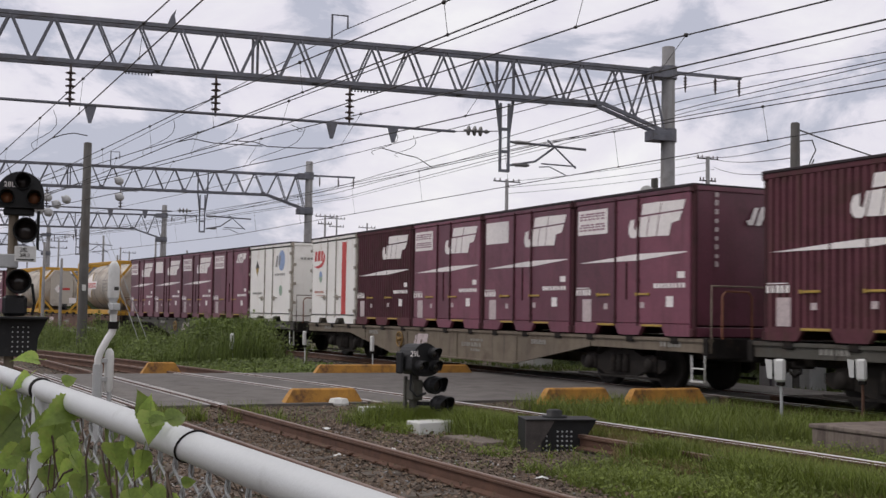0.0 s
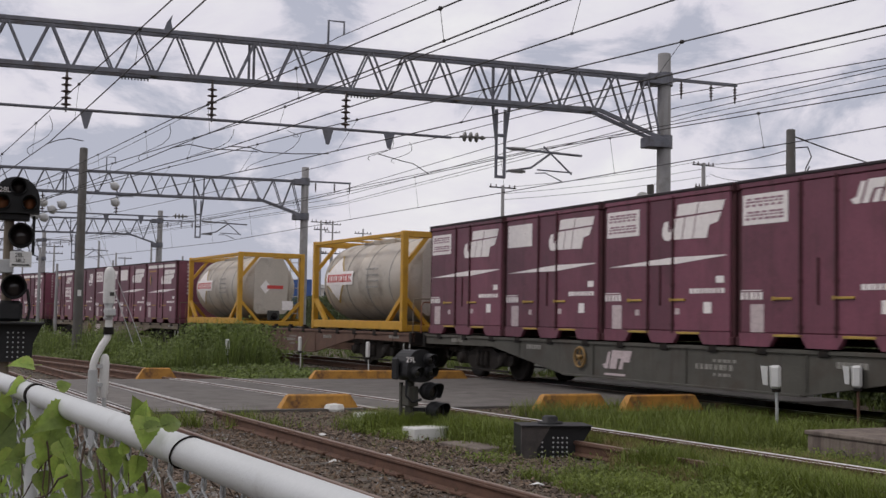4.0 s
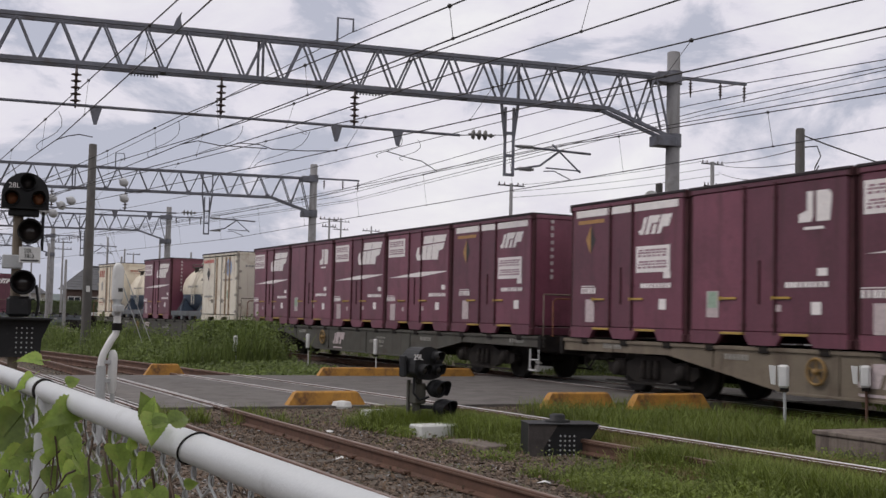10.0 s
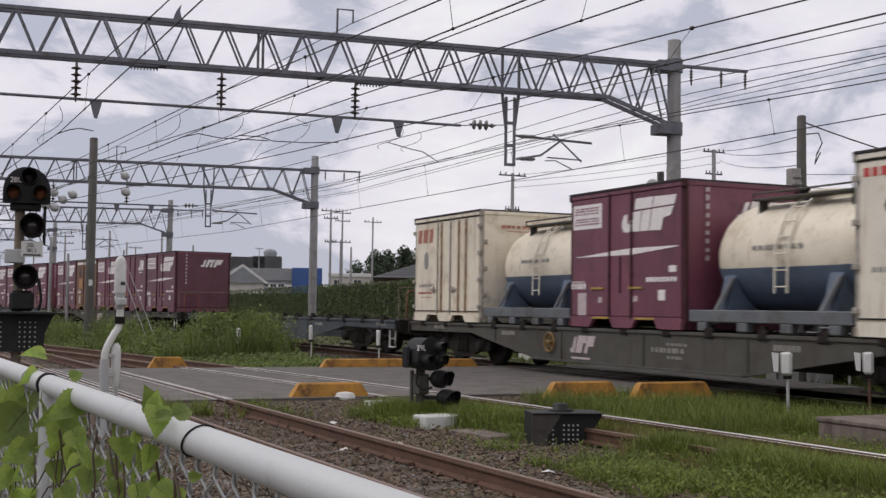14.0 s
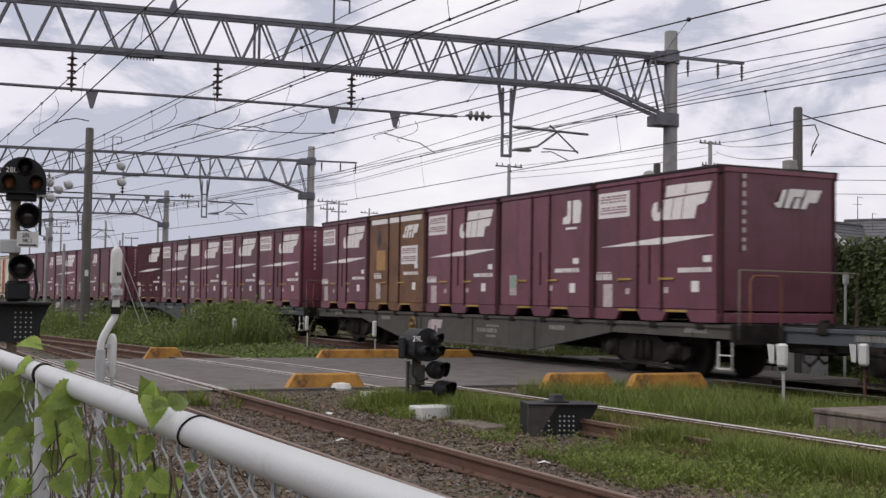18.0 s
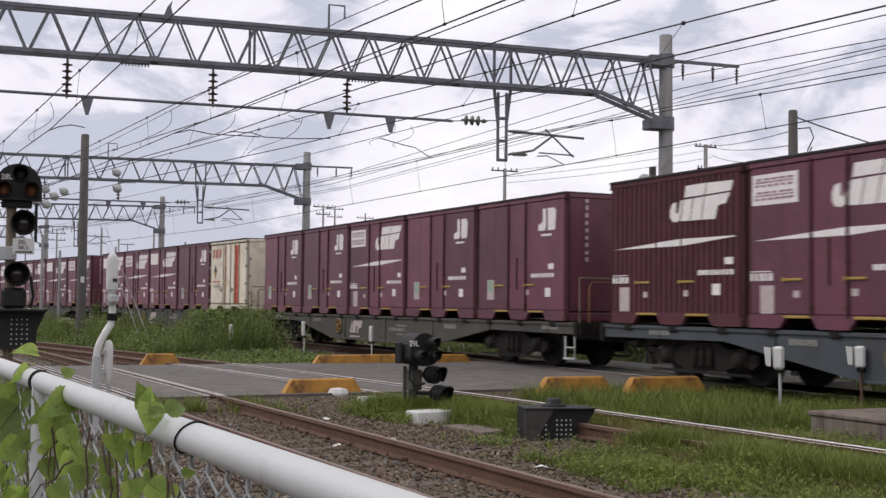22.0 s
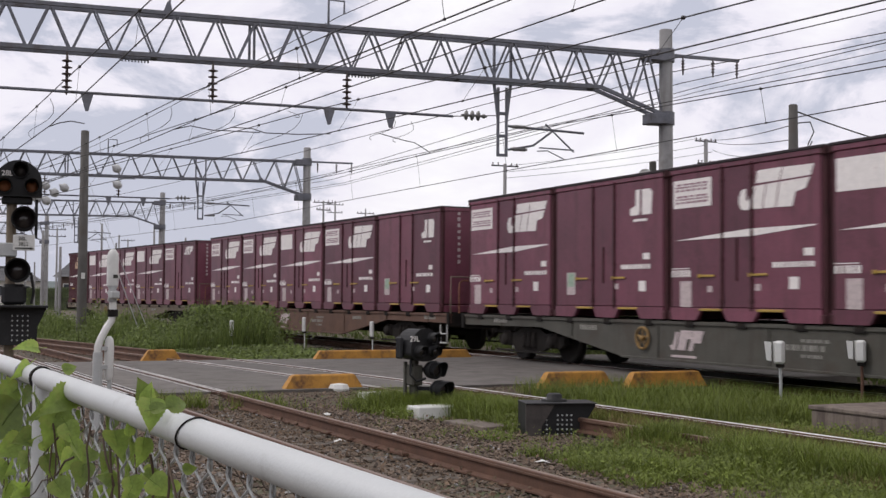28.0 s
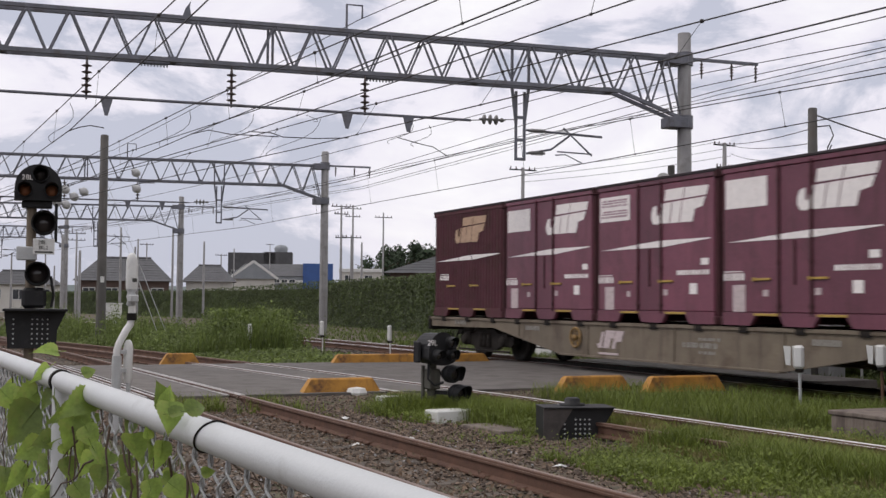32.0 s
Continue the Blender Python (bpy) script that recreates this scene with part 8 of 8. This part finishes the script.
FOREST = random.Random(8)
for k in range(13):
    u = k / 12
    x, y = -206 + 14 * u + FOREST.uniform(-4, 4), 86 + 9.5 * u + FOREST.uniform(-3, 3)
    tree(x, y, 7.5 + 4.5 * math.sin(0.4 + 2.0 * u) + FOREST.uniform(-1, 2), FOREST.uniform(5, 7.5), k)
tree(-186, 70.5, 9.0, 5, 40)
tree(-75, 56.5, 5.8, 4, 41)
for k, (x, y, h) in enumerate(((-190.0, 75.0, 9.0), (-195.0, 77.5, 11.0), (-199.0, 81.5, 10.0), (-203.0, 86.0, 12.5), (-208.0, 89.5, 11.0), (-212.0, 94.0, 13.0))):
    tree(x, y, h, 5.5, 50 + k)

for ax, ay, az, ah in ((-70.0, 67.6, 7.6, 2.6), (-70.0, 69.1, 7.6, 1.4)):
    mast = thing("television_antenna", "thin rooftop television antenna on a mast", "antenna", pose(ax, ay, az - 0.6), "rooftop antennas")
    part("mast", Shape().tube([(0, 0, 0), (0, 0, ah)], 0.03, 6), BEAM, mast)
    part("element", Shape().bar((0, -0.5, ah - 0.6), (0, 0.5, ah - 0.6), 0.03, 0.03).bar((0, 0, ah - 0.05), (0, 0.5, ah - 0.05), 0.03, 0.03), BEAM, mast)

hill = Shape()
cols, rows = 60, 6
hv, hf = [], []
for i in range(cols + 1):
    a = math.pi * (0.62 + 0.36 * i / cols)
    for j in range(rows + 1):
        r = 420 + 160 * j
        z = GROUND_Z + (22 + 16 * noise.noise((i * 0.22, 0, 4)) + 5 * noise.noise((i * 0.9, 2, 4))) * math.sin(math.pi * j / rows) * (0.55 if i > 34 else 1.0)
        hv.append((r * math.cos(a), r * math.sin(a), z - 0.4))
for i in range(cols):
    for j in range(rows):
        q = i * (rows + 1) + j
        hf.append((q, q + 1, q + rows + 2, q + rows + 1))
# Distance haze is mixed into this grey-green; the air itself is clear.
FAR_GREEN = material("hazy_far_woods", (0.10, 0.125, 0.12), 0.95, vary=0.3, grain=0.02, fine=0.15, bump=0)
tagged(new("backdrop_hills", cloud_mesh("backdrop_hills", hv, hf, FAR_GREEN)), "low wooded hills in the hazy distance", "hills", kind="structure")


def service_wire(a, b, sag, r=0.012):
    pts = []
    for i in range(13):
        u = i / 12
        p = Vector(a).lerp(Vector(b), u)
        p.z -= sag * 4 * u * (1 - u)
        pts.append(p)
    solid("service_wire", Shape().tube(pts, r, 5, False), WIRE, "slack dark service wire between poles", "overhead wire")


for k in range(3):
    service_wire((-48.5, 36.6 + 0.5 * k, 9.3 - 0.5 * (k > 1)), (-19.3, 17.0, 4.9 - 0.3 * k), 0.18, 0.011)
    service_wire((-48.5, 36.6 + 0.5 * k, 9.3 - 0.3 * k), (-52.8, 28.2, 7.9 - 0.3 * k), 0.12, 0.011)
    service_wire((-19.28, 17.0, 4.1 - 0.28 * k), (-2.0, 30.0, 4.4 - 0.3 * k), 0.3, 0.006)
service_wire((-19.28, 17.0, 5.2), (-23.5, 29.0, 5.0), 0.2, 0.016)

# ---- ballast, grass and weeds ----
def stones(name, label, n, place, seed, lo=0.014, hi=0.034):
    rng = np.random.default_rng(seed)
    base = np.array([(1, 0, 0), (-1, 0, 0), (0, 1, 0), (0, -1, 0), (0, 0, 0.8), (0, 0, -0.8)])
    tri = [(0, 2, 4), (2, 1, 4), (1, 3, 4), (3, 0, 4), (2, 0, 5), (1, 2, 5), (3, 1, 5), (0, 3, 5)]
    verts, faces = [], []
    for i in range(n):
        x, y, z = place(rng)
        s = rng.uniform(lo, hi) * np.array([1, rng.uniform(0.6, 1.1), rng.uniform(0.5, 0.9)])
        a, b = rng.uniform(0, 6.28), rng.uniform(-0.6, 0.6)
        p = (base + rng.normal(size=(6, 3)) * 0.16) * s
        ca, sa, cb, sb = math.cos(a), math.sin(a), math.cos(b), math.sin(b)
        p = np.stack([p[:, 0] * ca - p[:, 1] * sa, p[:, 0] * sa + p[:, 1] * ca, p[:, 2]], 1)
        p = np.stack([p[:, 0], p[:, 1] * cb - p[:, 2] * sb, p[:, 1] * sb + p[:, 2] * cb], 1) + (x, y, z)
        k = len(verts)
        verts += p.tolist()
        faces += [(k + u, k + v, k + w) for u, v, w in tri]
    ob = new(name, cloud_mesh(name, verts, faces, STONE))
    return tagged(ob, label, "ballast", kind="stuff")


def near_stone(rng):
    x = -15.9 + 13.0 * rng.random() ** 1.1
    off = rng.uniform(-1.7, 1.9)
    z = -0.165 - 0.02 * max(0, abs(off) - 1.2) + rng.uniform(-0.015, 0.012)
    return x, near_line(x)[0] + off, z


def fence_stone(rng):
    x = rng.uniform(-12, -0.5)
    return x, rng.uniform(0.3, 2.6), GROUND_Z + rng.uniform(0.0, 0.05)


def train_stone(rng):
    x = -58 + 50 * rng.random()
    x = x if not -24.4 < x < -16.0 else x - 9
    return x, train_line(x)[1] + rng.uniform(-1.9, 1.9), -0.17 + rng.uniform(-0.02, 0.015)


def left_stone(rng):
    x = rng.uniform(-46, -24.4)
    return x, (near_line(x)[0] if rng.random() < 0.5 else middle_line(x)[0]) + rng.uniform(-1.6, 1.6), -0.17 + rng.uniform(-0.02, 0.015)


for nm, line, x0, x1, w in (("near", NE, -15.95, 5.0, 1.9), ("near", NE, -60.0, -24.4, 1.7), ("train", TR, -15.95, 12.0, 1.9), ("train", TR, -70.0, -24.4, 1.9), ("middle", MI, -58.0, -24.4, 1.5)):
    bed = swept([(-w, -0.3), (w, -0.3), (w * 0.72, -0.172), (-w * 0.72, -0.172)], line, x0, x1, 1.5)
    solid("ballast_bed", bed, SOIL, "bed of dirty brown ballast under the track", "ballast", kind="structure")
stones("near_ballast", "loose brown-grey ballast stones round the rusty track", 17000, near_stone, 1)
stones("fence_gravel", "grey gravel at the foot of the fence", 7000, fence_stone, 2, 0.012, 0.03)
scene.objects["fence_gravel"].data.materials[0] = GREY_STONE
stones("train_ballast", "dark oily ballast stones under the train", 9000, train_stone, 3, 0.02, 0.04)
scene.objects["train_ballast"].data.materials[0] = DARK_STONE
stones("left_ballast", "brown ballast stones of the joining tracks", 6000, left_stone, 4, 0.02, 0.04)


def blades(name, label, n, place, mat, seed, tall, wide=0.006, lean=0.5, clump=5):
    """Grass: bent blades in small clumps. place: a random root and a factor for the height, or None."""
    rng = np.random.default_rng(seed)
    verts, faces, made = [], [], 0
    while made < n:
        got = place(rng)
        if got is None:
            continue
        x, y, k = got
        for _ in range(clump):
            made += 1
            a = rng.uniform(0, 6.28)
            h = tall * k * rng.uniform(0.55, 1.25)
            w = wide * rng.uniform(0.7, 1.5)
            rx, ry = x + rng.normal() * 0.035, y + rng.normal() * 0.035
            ca, sa = math.cos(a), math.sin(a)
            l1, l2 = lean * h * rng.uniform(0.1, 0.4), lean * h * rng.uniform(0.4, 1.2)
            z0 = GROUND_Z - 0.02
            b = len(verts)
            verts += [(rx - sa * w, ry + ca * w, z0), (rx + sa * w, ry - ca * w, z0),
                      (rx - sa * w * 0.8 + ca * l1, ry + ca * w * 0.8 + sa * l1, z0 + h * 0.6), (rx + sa * w * 0.8 + ca * l1, ry - ca * w * 0.8 + sa * l1, z0 + h * 0.6),
                      (rx + ca * l2, ry + sa * l2, z0 + h)]
            faces += [(b, b + 1, b + 3, b + 2), (b + 2, b + 3, b + 4)]
    ob = new(name, cloud_mesh(name, verts, faces, mat))
    return tagged(ob, label, "grass", kind="stuff")


def patchy(x, y, scale, cut):
    return noise.noise((x * scale, y * scale, 11.0)) > cut


def before_block(x, y):
    """The trodden bit of ground before the white block."""
    dx, dy = x + 13.5, y - 6.24
    along, across = 0.908 * dx - 0.419 * dy, 0.419 * dx + 0.908 * dy
    return 0.05 < along < 0.65 and abs(across) < 0.24


def right_grass(rng):
    x, y = rng.uniform(-14.5, -4.5), rng.uniform(5.3, 12.0)
    lim = 5.32 + 0.11 * max(0.0, -8.0 - x) + 0.3 * noise.noise((x * 0.9, 3, 0)) + (0.6 if x < -11.4 else 0.0)
    if y < lim or before_block(x, y) or not patchy(x, y, 0.8, -0.32):
        return None
    off = y - middle_line(x)[0]
    if -0.45 < off < 0.3 and rng.random() < 0.75:
        return None
    if 0.3 < off < 0.52:
        return x, y, rng.uniform(0.6, 1.25)
    if y > 9.3 and x > -12.4 and rng.random() < 0.7:
        return None
    lane = 0.509 * x + 0.861 * y
    if -0.45 < lane < 0.85 and -12.3 < x < -9.6 and y > 5.6 and rng.random() < 0.96:
        return None
    k = 0.6 + 1.1 * max(0.0, 0.35 + noise.noise((x * 1.3, y * 1.3, 8.0)))
    return x, y, k * 0.8 if y > 9.0 else k * (0.5 if -0.45 < off < 0.5 else (1.25 if -1.0 < off < -0.44 and not -11.2 < x < -9.6 else 0.95))


def kerb_grass(rng):
    x, y = rng.uniform(-15.9, -11.0), rng.uniform(8.6, 11.7)
    return (x, y, 1.0) if patchy(x, y, 0.9, -0.3) else None


def signal_grass(rng):
    x, y = rng.normal(-14.2, 0.45), rng.normal(6.2, 0.24)
    if before_block(x, y) or x < -15.8 or y < 5.4 or (x > -13.3 and rng.random() < 0.7):
        return None
    return x, y, 0.7 if -13.9 < x < -13.2 and y < 6.4 else 1.0


def edge_grass(rng):
    x, y = rng.uniform(-16.0, -15.0), rng.normal(3.9, 0.5)
    return (x, y, rng.uniform(0.4, 1.1)) if patchy(x * 2, y * 2, 1.4, 0.12) else None


def left_weeds(rng):
    x = rng.uniform(-56, -25.0)
    lo, hi = max(middle_line(x)[0] + 1.2, 4.6 if x > -30 else -9), train_line(x)[1] - (1.9 if x < -36 else 3.2)
    y = rng.uniform(lo, max(lo + 0.3, hi))
    k = 0.2 if x > -30.5 else 0.24 + 1.15 * max(0, noise.noise((x * 0.5, y * 0.7, 2.0)) + 0.25)
    return x, y, k * min(1.0, 0.35 + (y - lo) * 0.4)


def bush_weeds(rng):
    x, y = rng.normal(-33.6, 0.95), rng.normal(9.25, 0.5)
    if y > train_line(x)[1] - 1.7:
        return None
    return x, y, 0.95 * math.exp(-((x + 33.6) / 1.6) ** 2) + 0.15


def far_grass(rng):
    x = rng.uniform(-75, -6)
    y = rng.uniform(train_line(x)[1] + 2.9, min(27, 17.6 + max(0, (-28 - x) * 0.2)))
    return x, y, 1.0


def dry(rng):
    x, y = rng.uniform(-14, -4.5), rng.uniform(6.6, 8.9)
    if -0.5 < 0.509 * x + 0.861 * y < 0.6 and -12.3 < x < -9.6:
        return None
    return (x, y, 1.0) if patchy(x + 9, y, 0.7, 0.02) else None


def fence_weeds(rng):
    x, y = rng.uniform(-12, -2.0), rng.uniform(0.6, 2.4)
    return (x, y, 1.0) if patchy(x, y, 0.8, 0.05) else None


blades("lush_grass", "lush green grass over the middle track", 90000, right_grass, GRASS, 21, 0.15, 0.0042, 0.9)
blades("kerb_grass", "tall seeding grass beside the yellow kerbs", 11000, kerb_grass, GRASS, 22, 0.32, 0.004, 0.7)
blades("signal_grass", "tufts of grass round the low signal", 9000, signal_grass, GRASS, 23, 0.28, 0.0045, 0.8)
blades("road_edge_grass", "tuft of grass at the edge of the road", 1800, edge_grass, GRASS, 24, 0.26)
blades("dry_grass", "dry brown grass between the rails", 16000, dry, DRY_GRASS, 25, 0.17)
blades("tall_weeds", "tall dark weeds between the tracks", 24000, left_weeds, WEED, 26, 0.95, 0.01, 0.35, 4)
blades("far_grass", "short grass below the ivy hedge", 14000, far_grass, WEED, 28, 0.16, 0.012)
blades("fence_weeds", "sparse weeds in the gravel by the fence", 1500, fence_weeds, WEED, 29, 0.2)


def leafy(name, label, n, place, seed, size, mat=WEED):
    rng = np.random.default_rng(seed)
    pl, no = np.zeros((n, 3)), np.zeros((n, 3))
    i = 0
    while i < n:
        got = place(rng)
        if got is None:
            continue
        x, y, k = got
        z = GROUND_Z + 0.05 + 1.1 * k * rng.random() ** 0.8
        pl[i], no[i] = (x, y, z), (0.3, -0.4, 0.8)
        i += 1
    v, f = leaf_cloud(pl, no, rng.uniform(size * 0.6, size * 1.4, n), rng)
    tagged(new(name, cloud_mesh(name, v, f, mat)), label, "weeds", kind="stuff")


leafy("leafy_bush", "leafy green bush of weeds by the track", 21000, bush_weeds, 31, 0.05)


def low_cover(rng):
    got = right_grass(rng) if rng.random() < 0.8 else signal_grass(rng)
    return None if got is None else (got[0], got[1], 0.1 * got[2])


leafy("ground_cover", "small-leaved green ground cover in the grass", 45000, low_cover, 33, 0.016, GRASS)


def rail_grass(rng):
    x = rng.uniform(-14.5, -4.0)
    if -12.2 < x < -10.0 or -9.35 < x < -8.95:
        return None
    return x, middle_line(x)[0] - GAUGE + rng.normal() * 0.16, 1.0


def web_grass(rng):
    x = rng.uniform(-15.5, -4.0)
    return x, middle_line(x)[0] + GAUGE - 0.12 + rng.normal() * 0.06, 1.0 if patchy(x, 2.0, 1.3, -0.35) else 0.75


blades("rail_grass", "grass grown over a rail of the middle track", 30000, rail_grass, GRASS, 35, 0.29, 0.0045, 0.7)
blades("web_grass", "brown-green grass along the shining rail", 26000, web_grass, MIXED_GRASS, 36, 0.185, 0.0045, 0.45)


def verge_stone(rng):
    if rng.random() < 0.3:
        x = -16.1 + 1.1 * rng.random()
        return x, rng.uniform(2.2, 9.0), -0.05 - 0.13 * (x + 16.1) + rng.uniform(-0.01, 0.01)
    return rng.uniform(-15.9, -5.5), rng.uniform(5.2, 7.0), GROUND_Z + rng.uniform(0.0, 0.045)


stones("verge_gravel", "loose brown gravel between the tracks", 13000, verge_stone, 6, 0.014, 0.034)
blades("bush_stalks", "tall stalks of weeds rising from the bush", 2200, bush_weeds, WEED, 34, 1.15, 0.012, 0.35, 3)
leafy("leafy_weeds", "broad-leaved weeds between the tracks", 17000, left_weeds, 32, 0.046)


def litter_place(rng):
    x = -15.8 + 12.0 * rng.random()
    return x, near_line(x)[0] + rng.normal() * 1.0, 0.05


leafy("leaf_litter", "dead brown leaves and straw lying on the ballast", 3000, litter_place, 37, 0.02, DEAD_LEAF)


def sprout_place(rng):
    x = rng.uniform(-15.5, -4.5)
    y = near_line(x)[0] + rng.uniform(0.75, 2.6)
    return (x, y, rng.uniform(0.3, 1.0)) if patchy(x * 2.0, y * 2.0, 1.1, 0.2) else None


blades("ballast_sprouts", "sparse young grass sprouting through the ballast", 3500, sprout_place, GRASS, 38, 0.13, 0.004, 0.8)
stones("pale_ballast", "a few paler ballast stones among the brown ones", 900, near_stone, 9, 0.012, 0.026)
scene.objects["pale_ballast"].data.materials[0] = CONCRETE
for k, (x, y) in enumerate(((-11.6, 4.9), (-11.3, 4.2), (-13.9, 5.0), (-9.2, 5.3), (-14.6, 6.9))):
    scrap = Shape().faces([(-0.06, -0.03, 0.0), (0.05, -0.04, 0.012), (0.07, 0.03, 0.0), (-0.04, 0.04, 0.02), (0.0, 0.0, 0.03)], [(0, 1, 4), (1, 2, 4), (2, 3, 4), (3, 0, 4), (3, 2, 1, 0)])
    solid("paper_scrap", scrap, CHALK, "crumpled white scrap of litter on the ballast", "litter", pose(x, y, -0.155, 0, 0, 70 * k), "scraps of litter")


motions()
